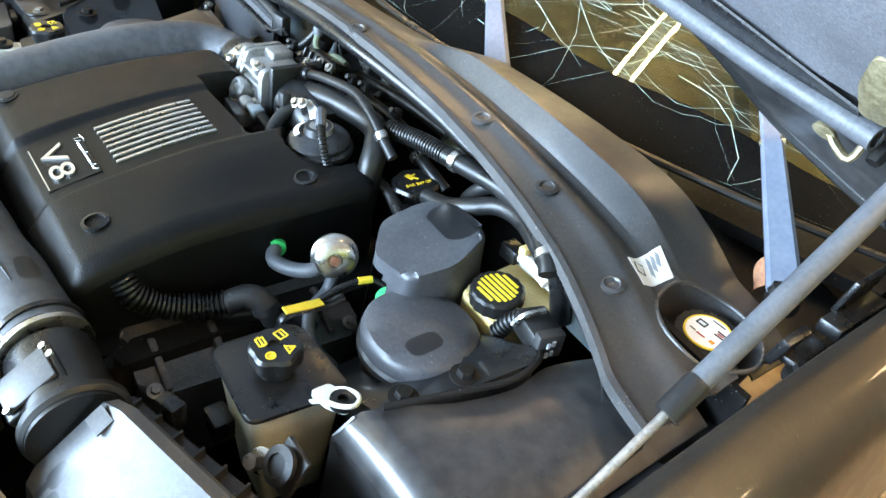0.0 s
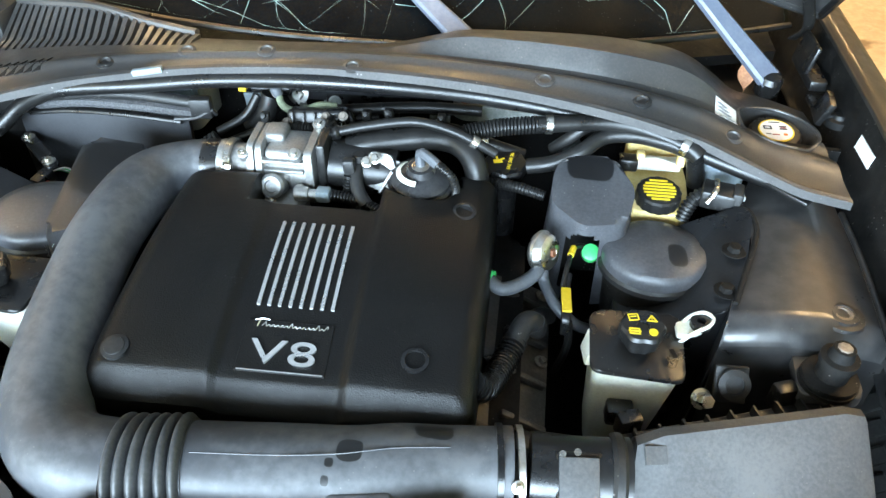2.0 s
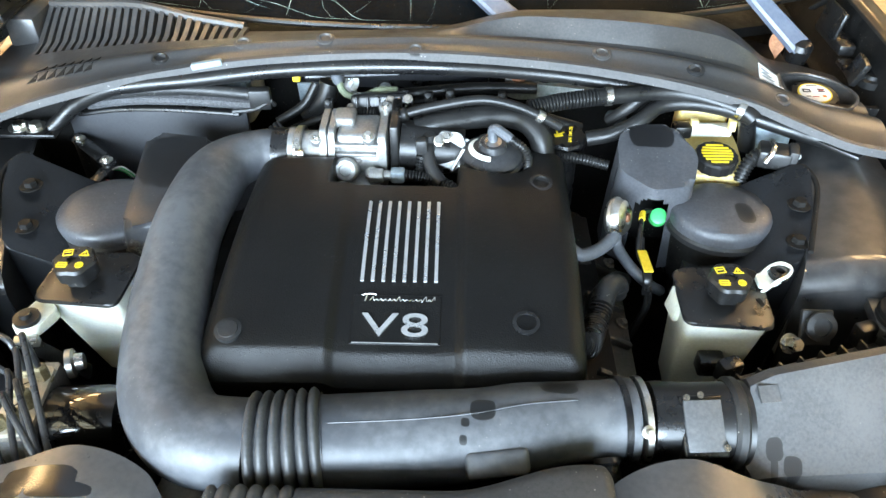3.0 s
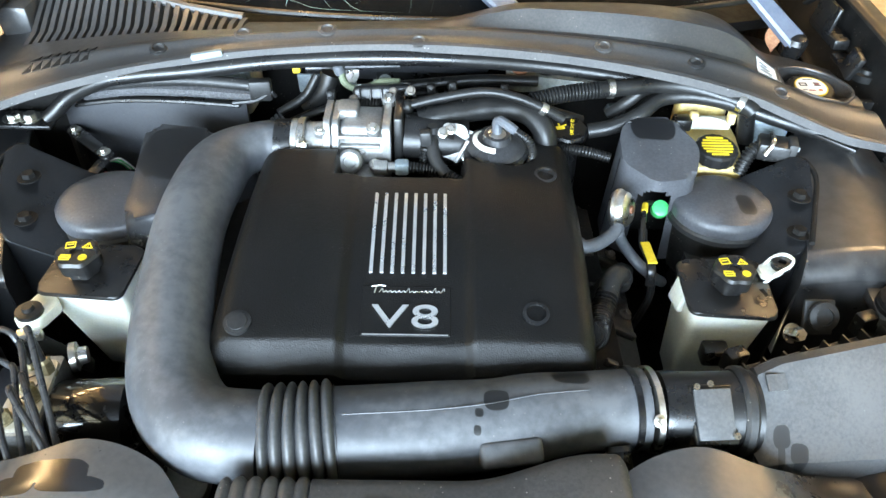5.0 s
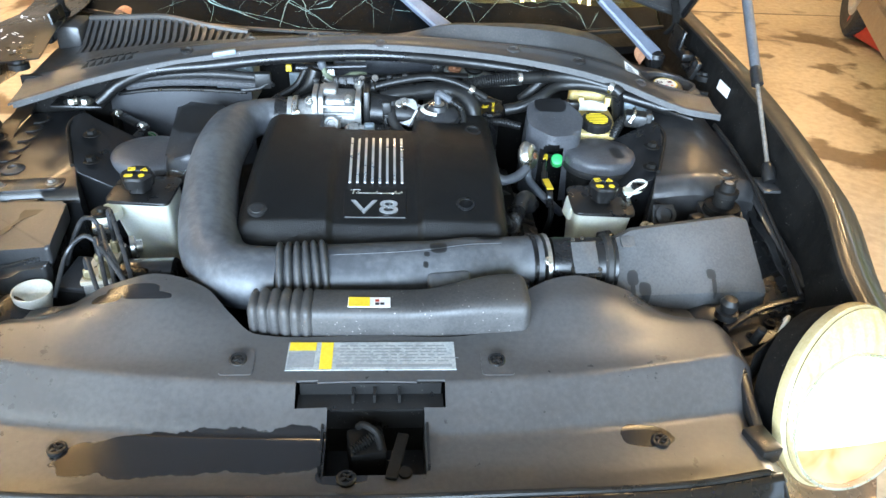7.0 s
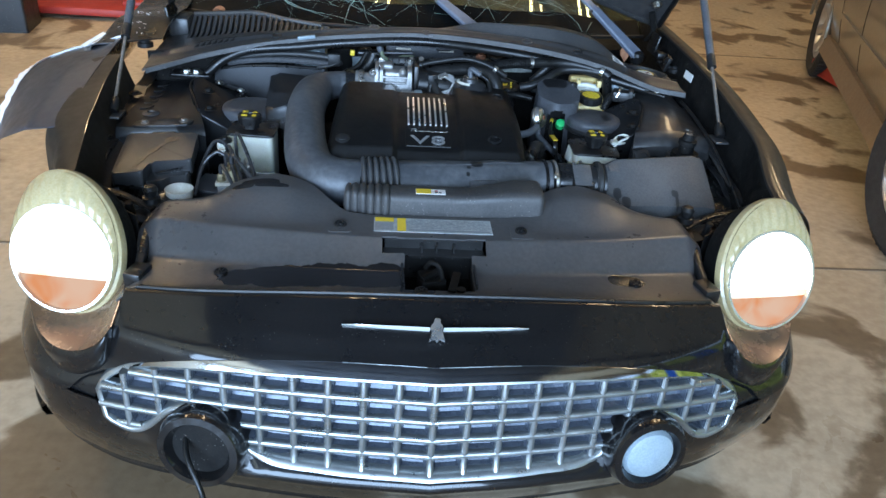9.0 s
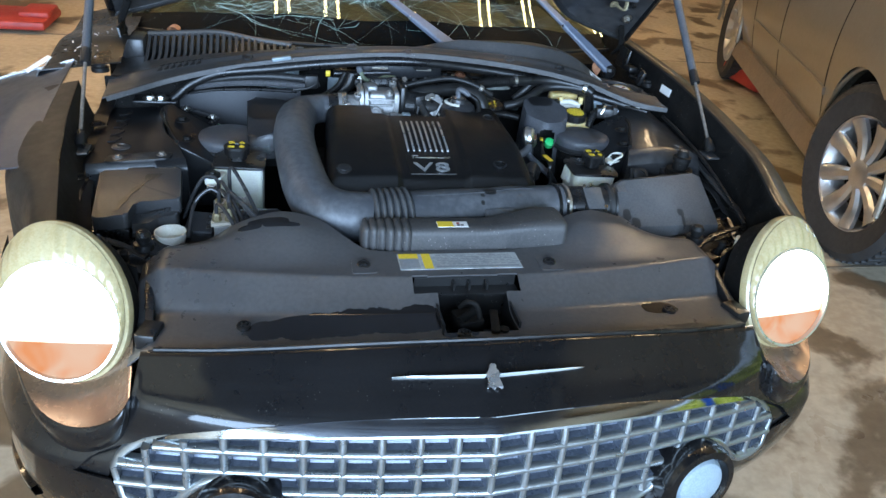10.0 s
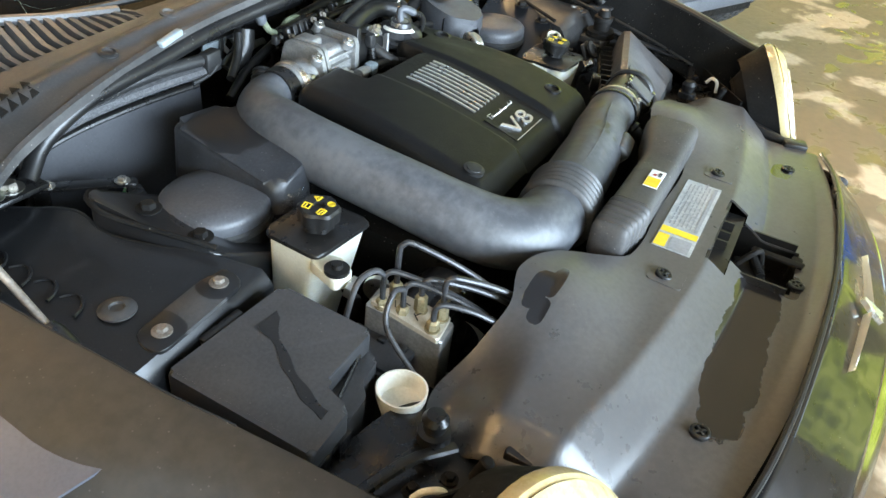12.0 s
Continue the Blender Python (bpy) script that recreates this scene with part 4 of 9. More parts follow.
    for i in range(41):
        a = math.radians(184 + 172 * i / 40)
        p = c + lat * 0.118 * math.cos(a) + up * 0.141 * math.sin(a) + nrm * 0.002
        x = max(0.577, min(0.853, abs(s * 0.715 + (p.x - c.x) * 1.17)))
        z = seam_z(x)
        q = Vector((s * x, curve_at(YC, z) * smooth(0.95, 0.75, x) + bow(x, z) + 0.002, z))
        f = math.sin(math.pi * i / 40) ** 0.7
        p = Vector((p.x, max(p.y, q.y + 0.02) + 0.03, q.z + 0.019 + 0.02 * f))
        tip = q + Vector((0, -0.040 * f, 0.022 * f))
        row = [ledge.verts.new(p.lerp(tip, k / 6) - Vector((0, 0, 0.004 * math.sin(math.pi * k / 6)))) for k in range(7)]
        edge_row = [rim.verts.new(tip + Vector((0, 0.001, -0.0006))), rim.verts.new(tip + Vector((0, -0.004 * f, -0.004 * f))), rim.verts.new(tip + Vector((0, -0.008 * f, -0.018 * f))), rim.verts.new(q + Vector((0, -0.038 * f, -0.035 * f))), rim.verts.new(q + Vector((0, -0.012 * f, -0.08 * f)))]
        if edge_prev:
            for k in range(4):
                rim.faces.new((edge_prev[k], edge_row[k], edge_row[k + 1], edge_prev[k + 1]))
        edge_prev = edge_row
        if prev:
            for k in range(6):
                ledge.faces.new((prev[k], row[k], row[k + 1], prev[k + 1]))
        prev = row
    part("lamp_ledge", ledge, "bucket", h, "satin ledge below the lens, lamp glow put into its brown", sharp=1.2)
    part("ledge_rim", rim, "paint", h, sharp=1.2)
    part("bucket_lip", skin([loop(0.1175, 0.1405, -0.018), loop(0.112, 0.134, -0.034), loop(0.10, 0.12, -0.075)]), "dark", h)


headlamp(-1)
headlamp(1)

# ---- fenders ----
def crest(y):
    return curve_at([(0.30, 0.715), (0.43, 0.747), (0.56, 0.772), (0.67, 0.79), (0.87, 0.82), (1.1, 0.85), (1.57, 0.876), (1.8, 0.885)], y)


def crest_right(y):
    """The sound fender stands higher over the bay than the torn one."""
    return curve_at([(0.30, 0.768), (0.37, 0.787), (0.45, 0.806), (0.60, 0.828), (0.80, 0.862), (0.95, 0.879), (1.1, 0.891), (1.57, 0.91), (1.8, 0.915)], y)


def fender(s, y0, y1, name, label, inset=0.0):
    top = crest_right if s > 0 else crest
    fd = thing(name, (s * 0.85, (y0 + y1) / 2, 0.4), label, "fender", group="fenders")
    flare = 0.03 if s < 0 else 0.0
    if s < 0:
        sec = [(0.758, -0.10), (0.780, -0.085), (0.796, -0.04), (0.8045, -0.006), (0.8065, 0.0005), (0.810, 0.0015), (0.835, -0.004), (0.865, -0.014), (0.885, -0.03), (0.902, -0.065), (0.908, -0.13), (0.91, -0.22)]
    if s > 0:
        sec = [(0.772, -0.135), (0.784, -0.125), (0.793, -0.09), (0.800, -0.04), (0.804, -0.006), (0.810, 0.0), (0.824, 0.002), (0.850, -0.006), (0.874, -0.024), (0.892, -0.052), (0.903, -0.10), (0.909, -0.18), (0.91, -0.265)]

    def f(u, v):
        y = y0 + (y1 - y0) * v
        k = u * (len(sec) - 1)
        x, z = curve_at([(i, p[0]) for i, p in enumerate(sec)], k), curve_at([(i, p[1]) for i, p in enumerate(sec)], k)
        tuck = 0.05 * smooth(0.62, 0.36, y)
        out = flare * smooth(0.42, 0.70, y) * smooth(0.84, 0.91, x)
        if s < 0:
            tuck = 0.8065 - curve_at([(0.30, 0.735), (0.45, 0.760), (0.55, 0.777), (0.62, 0.790), (0.69, 0.797), (0.755, 0.805), (0.84, 0.8125), (1.0, 0.82)], y)
        return Vector((s * (x - tuck - inset * smooth(0.45, 0.9, u) * smooth(0.7, 0.5, y) + out), y, top(y) + z - 0.1 * out * smooth(0.86, 0.9, x)))

    split = 4.0 / (len(sec) - 1) if s > 0 else 0.0
    part("skin", sheet(f, 60, 36, 0.002, u=(split, 1.0)), "paintdust" if s > 0 else "paintdull", fd, sharp=1.0)
    if s > 0:
        part("inner_wall", sheet(f, 20, 36, 0.002, u=(0.0, split)), "dark", fd, "black inner wall of the fender", sharp=1.0)
    if s < 0:
        part("edge_bead", tube([f(4.15 / (len(sec) - 1), 0.30 + 0.7 * i / 20) + Vector((0, 0, 0.0004)) for i in range(21)], 0.0016, 6, 0.01), "paint", fd, "rounded glossy edge")
    return fd


fr = fender(1, 0.315, 1.62, "fender", "glossy black front fender with dusty inner flange")
part("inspection_tag", box((0.7975, 1.047, crest_right(1.047) - 0.045), (0.002, 0.06, 0.022), rot=(0, 8, 0)), "paper", fr, "small white paper tag")
fl = fender(-1, 0.37, 0.98, "fender", "torn black front fender, its skin folded outward", 0.035)
part("paper_tag", box((-0.9035, 0.851, 0.700), (0.002, 0.05, 0.045), rot=(0, 4, 0)), "paper", fl, "white paper tag on the fender")
# skirts over the wheels
for s, y1 in ((1, 1.62), (-1, 0.98)):
    def skirt(u, v, s=s, y1=y1):
        y = 0.38 + (y1 - 0.38) * u
        top = crest_right(y) - 0.26 if s > 0 else crest(y) - 0.21
        arch = 0.33 + math.sqrt(max(0, 0.355 ** 2 - (y - 0.86) ** 2)) if abs(y - 0.86) < 0.355 else 0.22
        bot = min(arch, top - 0.01)
        return Vector((s * (0.91 - 0.05 * smooth(0.62, 0.36, y)), y, bot * (1 - v) + top * v))
    part("side_skin", sheet(skirt, 44, 6, 0.003, down=(-s, 0, 0)), "paint", fr if s > 0 else fl, sharp=1.2)

# the folded, torn sheet with its white broken edge
random.seed(4)
TF = [(-0.86, 0.62, 0.762), (-0.96, 0.66, 0.735), (-1.06, 0.75, 0.675), (-1.135, 0.83, 0.62)]
TB = [(-0.86, 1.13, 0.845), (-0.93, 1.17, 0.815), (-1.04, 1.22, 0.775), (-1.13, 1.25, 0.735)]


def torn(u, v):
    k = u * 3
    i = min(int(k), 2)
    t = k - i
    a = Vector(TF[i]).lerp(Vector(TF[i + 1]), t)
    b = Vector(TB[i]).lerp(Vector(TB[i + 1]), t)
    p = a.lerp(b, v)
    p.z += 0.035 * math.sin(math.pi * v) * (0.3 + u)
    return p


part("folded_skin", sheet(torn, 18, 14, 0.003), "tornblue", fl, "blue-black fender skin folded outward", sharp=1.2)
edge = [torn(1, j / 30) for j in range(31)] + [torn(1 - j / 24, 1.0) for j in range(25)]
bmj = bmesh.new()
prev = None
for i, p in enumerate(edge):
    w = 0.008 + 0.014 * random.random()
    out = Vector((-1, 0.1, -0.2)) if i < 31 else Vector((0, 1, 0.1))
    row = [bmj.verts.new(p + Vector((0, 0, 0.004))), bmj.verts.new(p + out.normalized() * w + Vector((0, 0, -0.002 + 0.004 * random.random()))), bmj.verts.new(p - out.normalized() * w * 0.5 + Vector((0, 0, 0.006))), bmj.verts.new(p + Vector((0, 0, -0.006)))]
    if prev:
        for a, b in ((0, 1), (2, 0), (1, 3), (3, 2)):
            bmj.faces.new((prev[a], row[a], row[b], prev[b]))
    prev = row
part("torn_edge", bmj, "tornedge", fl, "jagged white edge of torn plastic", sharp=0.3)
# rear part of the torn fender, dented
def rear_fender(u, v):
    y = 1.10 + 0.55 * v
    x = -0.74 - 0.26 * u
    z = crest(y) + 0.01 - 0.05 * u - 0.16 * smooth(0.75, 1.0, u) + 0.014 * math.sin(9 * x + 7 * y) * math.sin(11 * y)
    return Vector((x, y, z))


part("dented_skin", sheet(rear_fender, 30, 24, 0.003), "paint", fl, "dented black fender skin near the windscreen", sharp=1.2)
part("paper_tag", box((-0.965, 1.19, 0.815), (0.075, 0.022, 0.002), rot=(0, -24, 40)), "paper", fl, "white paper tag on the fender")
random.seed(7)
chips = bmesh.new()
for i in range(26):
    x, y = -0.80 - 0.16 * random.random(), 1.12 + 0.3 * random.random()
    u, v = (-0.74 - x) / 0.26, (y - 1.10) / 0.55
    p = rear_fender(u, v) + Vector((0, 0, 0.002))
    merge(chips, box(p, (0.003 + 0.012 * random.random() ** 2, 0.0015 + 0.002 * random.random(), 0.0006), rot=(0, -12, 360 * random.random())))
part("chips", chips, "tornedge", fl, "small white scratches and chips")

# ---- wheels of the black car ----
def wheel(name, c, axis, r, w, spokes, label, group):
    ax = Vector(axis).normalized()
    wh = thing(name, (c[0], c[1], c[2] - r), label, "wheel", group=group)
    rr = r * 0.66
    part("tyre", lathe([(rr, -w * 0.42), (r * 0.9, -w * 0.5), (r * 0.985, -w * 0.42), (r, -w * 0.2), (r, w * 0.2), (r * 0.985, w * 0.42), (r * 0.9, w * 0.5), (rr, w * 0.42), (rr * 0.98, 0), (rr, -w * 0.42)], c, ax, 64, caps=False), "tyre", wh)
    tread = bmesh.new()
    q = ax.to_track_quat("Z", "Y").to_matrix().to_4x4()
    for i in range(56):
        for k in (-1, 0, 1):
            merge(tread, _lug(c, q, r, w, i, k))
    part("tread", tread, "tyre", wh)
    part("rim_barrel", lathe([(rr * 0.97, w * 0.40), (rr * 0.99, w * 0.41), (rr * 0.95, w * 0.37), (rr * 0.88, w * 0.1), (rr * 0.86, -w * 0.3)], c, ax, 48, caps=False), "rim", wh)
    part("brake_backing", lathe([(0.0001, w * 0.02), (rr * 0.86, w * 0.0)], c, ax, 32), "dark", wh)
    for i in range(spokes):
        a = 2 * math.pi * i / spokes
        bm = bmesh.new()
        rings = []
        for j in range(7):
            t = j / 6
            d = rr * (0.2 + 0.74 * t)
            wd = rr * (0.085 + 0.075 * t)
            hh = w * (0.36 - 0.06 * math.sin(math.pi * t) + 0.06 * t)
            rings.append([bm.verts.new(Vector(c) + q.to_3x3() @ Vector((d * math.cos(a) - s2 * wd * math.sin(a), d * math.sin(a) + s2 * wd * math.cos(a), z))) for s2, z in ((-1, hh - 0.012), (-0.5, hh), (0.5, hh), (1, hh - 0.012), (1, hh - 0.03), (-1, hh - 0.03))])
        for p, n2 in zip(rings, rings[1:]):
            for k in range(6):
                bm.faces.new((p[k], p[(k + 1) % 6], n2[(k + 1) % 6], n2[k]))
        part("spoke", bm, "rim", wh)
    part("hub_cap", lathe([(rr * 0.26, w * 0.2), (rr * 0.25, w * 0.35), (rr * 0.2, w * 0.38), (0.0001, w * 0.39)], c, ax, 28), "rim", wh)
    return wh


def _lug(c, q, r, w, i, k):
    a = 2 * math.pi * (i + (0.5 if k == 0 else 0)) / 56
    bm = box((0, 0, 0), (0.012, r * 0.075, w * 0.24), 0.002, 1)
    m = Matrix.Translation(c) @ q @ Matrix.Rotation(a, 4, "Z") @ Matrix.Translation((r * 0.998, 0, k * w * 0.28)) @ Matrix.Rotation(0.35 * (k or 1), 4, "X")
    bm.transform(m)
    return bm


wheel("front_wheel", (-0.80, 0.86, 0.325), (-1, 0, 0), 0.325, 0.22, 7, "black tyre with an alloy rim on the floor", "front wheels")
wheel("front_wheel", (0.78, 0.86, 0.325), (1, 0, 0), 0.325, 0.22, 7, "black tyre with an alloy rim on the floor", "front wheels")

# ---- bay shell ----
CF = [(-0.80, 0.965, 0.79), (-0.70, 1.005, 0.813), (-0.616, 1.038, 0.833), (-0.46, 1.062, 0.866), (-0.245, 1.076, 0.896), (0.0, 1.056, 0.92), (0.225, 1.052, 0.91), (0.407, 1.033, 0.891), (0.536, 1.014, 0.866), (0.60, 0.999, 0.846), (0.66, 0.976, 0.83), (0.69, 0.960, 0.826), (0.757, 0.943, 0.822)]
CB = [(-0.80, 1.36, 0.815), (-0.72, 1.335, 0.826), (-0.5, 1.255, 0.86), (-0.315, 1.21, 0.88), (-0.152, 1.19, 0.893), (0.0, 1.195, 0.897), (0.2, 1.215, 0.895), (0.4, 1.205, 0.9), (0.545, 1.238, 0.868), (0.60, 1.252, 0.845), (0.645, 1.255, 0.822), (0.70, 1.24, 0.817), (0.757, 1.21, 0.812)]


def along(table, x):
    return Vector((x, curve_at([(p[0], p[1]) for p in table], x), curve_at([(p[0], p[2]) for p in table], x)))


def cowl_pt(x, v):
    a, b = along(CF, x), along(CB, x)
    p = a.lerp(b, v)
    p.z += 0.010 * math.sin(math.pi * v) * (1 - 0.5 * abs(x)) + 0.006 * math.exp(-((v - 0.3) / 0.08) ** 2)
    p.z += 0.030 * smooth(0.02, 0.2, x) * smooth(0.66, 0.50, x) * min(1.0, max(0.0, (v - 0.50) / 0.125))
    p.z -= 0.005 * math.exp(-((v - 0.44) / 0.05) ** 2) * smooth(0.1, 0.3, x)
    return p


WC = Vector((0.692, 1.128, 0.0))


def cowl_z(x, y):
    a, b = along(CF, x), along(CB, x)
    return cowl_pt(x, (y - a.y) / (b.y - a.y)).z

cowl = thing("cowl_panel", (0, 1.1, 0.8), "sun-faded grey plastic cowl panel under the windscreen", "cowl panel")
main = sheet(cowl_pt, 216, 80, 0.004, u=(-0.77, 0.757), keep=lambda u, v: (cowl_pt(u, v).xy - WC.xy).length > 0.064 and not (-0.70 < u < -0.30 and v > 0.62))
for q in main.verts:
    d = Vector((q.co.x - WC.x, q.co.y - WC.y))
    if 0.001 < d.length < 0.072:
        d = d.normalized() * 0.064
        q.co.x, q.co.y = WC.x + d.x, WC.y + d.y
part("main_panel", main, "cowl", cowl, sharp=0.42)
well = sheet(lambda u, v: Vector((WC.x + (0.0645 - 0.009 * v) * math.cos(u), WC.y + (0.0645 - 0.009 * v) * math.sin(u), cowl_z(WC.x + 0.064 * math.cos(u), WC.y + 0.064 * math.sin(u)) * (1 - v) + 0.772 * v)), 48, 6, u=(0, 2 * math.pi))
part("well_floor", lathe([(0.056, 0), (0.056, 0.004), (0.0001, 0.004)], (WC.x, WC.y, 0.77), (0, 0, 1), 40), "casting", cowl)
part("well_rim", tube([Vector((WC.x + 0.0655 * math.cos(a * 0.1745), WC.y + 0.0655 * math.sin(a * 0.1745), cowl_z(WC.x + 0.0655 * math.cos(a * 0.1745), WC.y + 0.0655 * math.sin(a * 0.1745)) + 0.001)) for a in range(37)], 0.003, 8, 0.01), "cowl", cowl)
part("filler_well", well, "cowl", cowl)
lip = bmesh.new()
prev = None
for i in range(121):
    x = -0.76 + 1.516 * i / 120
    p = along(CF, x)
    row = [lip.verts.new(p + Vector(o)) for o in ((0, 0.004, 0.003), (0, -0.004, 0.001), (0, -0.005, -0.012), (0, 0.0, -0.012))]
    if prev:
        for k in range(4):
            lip.faces.new((prev[k], prev[(k + 1) % 4], row[(k + 1) % 4], row[k]))
    prev = row
part("front_lip", lip, "duct", cowl)
for x, v in ((-0.418, 0.22), (-0.139, 0.3), (0.009, 0.06), (0.306, 0.22), (0.456, 0.22), (-0.28, 0.35), (0.6, 0.2)):
    p = cowl_pt(x, v) + Vector((0, 0, -0.001))
    part("clip", lathe([(0.015, 0), (0.015, 0.003), (0.010, 0.0045), (0.008, 0.002), (0.0001, 0.002)], p, (0, -0.2, 1), 24), "darkplastic" if x in (0.456, -0.418) else "cowl", cowl, "round push-in clip")
# intake louvres at one end
for i in range(24):
    x = -0.70 + 0.4 * i / 23
    a, b = cowl_pt(x, 0.60), cowl_pt(x, 1.0)
    bm = bmesh.new()
    hgt = 0.038 * smooth(-0.30, -0.52, x) + 0.008
    vs = [bm.verts.new(p + Vector((dx, 0, 0))) for dx in (0.0, 0.0085) for p in (a, a.lerp(b, 0.35) + Vector((0, 0, 0.006)), b + Vector((0, 0, hgt)), b, a.lerp(b, 0.5) - Vector((0, 0, 0.02)))]
    bm.faces.new(vs[:5])
    bm.faces.new(vs[5:][::-1])
    for k in range(5):
        bm.faces.new((vs[k], vs[(k + 1) % 5], vs[5 + (k + 1) % 5], vs[5 + k]))
    part("louvre", bm, "cowl", cowl)
part("louvre_rail", tube([cowl_pt(x, 1.0) + Vector((0, 0.006, 0.038 * smooth(-0.30, -0.52, x) + 0.006)) for x in (-0.70, -0.6, -0.5, -0.4, -0.3)], 0.008, 8), "cowl", cowl)
part("end_block", box((-0.735, 1.31, 0.845), (0.06, 0.1, 0.06), 0.01), "cowl", cowl)
part("filter_bed", sheet(lambda u, v: cowl_pt(u, v) - Vector((0, 0, 0.04)), 20, 4, 0.003, u=(-0.72, -0.28), v=(0.55, 1.0)), "dark", cowl)
for i in range(7):
    for k in (0, 1):
        p = cowl_pt(-0.645 + 0.0165 * i + 0.004 * k, 0.26 + 0.10 * k) + Vector((0, 0, 0.0005))
        part("slot", prism([(p.x - 0.007, p.y - 0.011), (p.x + 0.007, p.y - 0.008), (p.x + 0.005, p.y + 0.012)], p.z - 0.006, lambda x, y: cowl_z(x, y) + 0.0012), "dark", cowl)
def on_cowl(x0, x1, y0, y1, lift):
    """A patch that lies on the cowl, turned a little with its slope."""
    return sheet(lambda u, v: Vector((x0 + (x1 - x0) * u + 0.006 * v, y0 + (y1 - y0) * v - 0.006 * u, cowl_z(x0 + (x1 - x0) * u + 0.006 * v, y0 + (y1 - y0) * v - 0.006 * u) + lift)), 8, 8, 0.0006)


lbl = part("warning_label", on_cowl(0.580, 0.616, 1.094, 1.146, 0.0016), "paper", cowl, "small white warning label")
part("label_print", on_cowl(0.586, 0.600, 1.100, 1.112, 0.0024), "ink", lbl)
part("label_print", on_cowl(0.588, 0.598, 1.102, 1.110, 0.0030), "paper", lbl)
for k in range(3):
    part("label_print", on_cowl(0.587, 0.606 - 0.003 * k, 1.121 + 0.007 * k, 1.1235 + 0.007 * k, 0.0024), "greyink", lbl)
part("edge_tape", box(along(CF, -0.33) + Vector((0, -0.004, 0.002)), (0.05, 0.012, 0.01), 0.002, rot=(0, -8, 8)), "bluewhite", cowl, "piece of pale blue tape")

# washer filler in its well
wf2 = thing("washer_filler_cap", (0.692, 1.134, 0.786), "black screw cap with a white and yellow pictogram disc", "filler cap")
part("cap", lathe([(0.032, 0.0), (0.042, 0.006), (0.042, 0.028), (0.038, 0.033), (0.0001, 0.033)], (0.692, 1.134, 0.786), (0, -0.1, 1), 48, lobes=24, depth=0.02), "blackplastic", wf2)
part("disc", lathe([(0.027, 0.0), (0.027, 0.0014), (0.0001, 0.0014)], (0.692, 1.1307, 0.819), (0, -0.1, 1), 40), "paper", wf2)
part("disc_rim", lathe([(0.0285, 0.0), (0.0285, 0.002), (0.0262, 0.002)], (0.692, 1.1307, 0.8188), (0, -0.1, 1), 40, caps=False), "yellow", wf2)
for dx, dy, w, h, mm in ((-0.013, 0.009, 0.013, 0.0018, "ink"), (-0.013, 0.002, 0.013, 0.0018, "ink"), (-0.0185, 0.0055, 0.0018, 0.008, "ink"), (-0.0075, 0.0055, 0.0018, 0.008, "ink"), (0.012, 0.010, 0.012, 0.0018, "ink"), (0.012, 0.003, 0.012, 0.0018, "ink"), (0.012, 0.0065, 0.008, 0.0014, "red"), (-0.002, -0.012, 0.011, 0.0016, "red"), (0.013, -0.011, 0.006, 0.005, "orange"), (-0.014, -0.011, 0.008, 0.0014, "ink"), (0.0, 0.02, 0.018, 0.0012, "ink")):
    part("pictogram", box((0.692 + dx, 1.1307 + dy, 0.8212 + dy * 0.1), (w, h, 0.0008)), mm, wf2)

# dark sheet added to fill an open gap with shade
solo("scuttle_tray", sheet(lambda u, v: along(CB, u) + Vector((0, -0.03 + 0.26 * v, -0.05 - 0.01 * v)), 40, 6, 0.004, u=(0.05, 0.745)), "darkplastic", "dark sheet added to close the gap below the windscreen", "tray", kind="structure")

# firewall and well of the bay
solo("firewall", sheet(lambda u, v: (u, 1.20 + 0.03 * math.cos(3 * u) - 0.10 * smooth(0.3, 0.7, abs(u)), 0.30 + 0.52 * v), 24, 8, 0.01, u=(-0.78, 0.78), down=(0, 1, 0)), "dark", "dark grimy metal firewall behind the engine", "firewall", kind="structure")
solo("bay_floor", box((0, 0.76, 0.26), (1.5, 1.1, 0.02)), "dark", "dark undertray below the engine", "undertray", kind="structure")
rail = thing("cowl_brace", (0, 1.0, 0.75), "satin black bent tube bracing the cowl", "brace")
part("tube", tube([(-0.615, 1.052, 0.772), (-0.598, 1.06, 0.785), (-0.57, 1.068, 0.808), (-0.51, 1.066, 0.838), (-0.45, 1.066, 0.85)] + [tuple(along(CF, x) + Vector((0, -0.003 + 0.028 * smooth(0.0, 0.3, x), -0.022 - 0.012 * smooth(0.0, 0.3, x)))) for x in (-0.36, -0.2, 0.0, 0.2, 0.36, 0.48, 0.56)] + [(0.62, 1.012, 0.815), (0.65, 1.008, 0.808), (0.67, 1.0, 0.806)], 0.0125, 14, 0.02), "blackplastic", rail)
for x, y, z, sp in ((-0.655, 1.052, 0.77, 0.0), (0.677, 1.003, 0.806, 0.95)):
    part("end_plate", box((x, y, z), (0.11, 0.05, 0.008), 0.003, rot=(0, 0, -45 if sp else 0)), "blackplastic", rail)
    for dx in (-0.014, 0.014):
        part("bolt", bolt((x + dx, y - sp * dx, z + 0.004), 0.011, 0.010), "steel", rail, "bright zinc bolt")

# aprons beside the engine
def left_top(x, y):
    """Height of the left apron's top, which rises toward the strut tower."""
    return 0.735 + 0.08 * (0.7 - x) + (min(y, 0.98) - 0.735) * (0.04 + 0.13 * smooth(0.66, 0.57, x)) - 0.02 * smooth(0.712, 0.70, y)


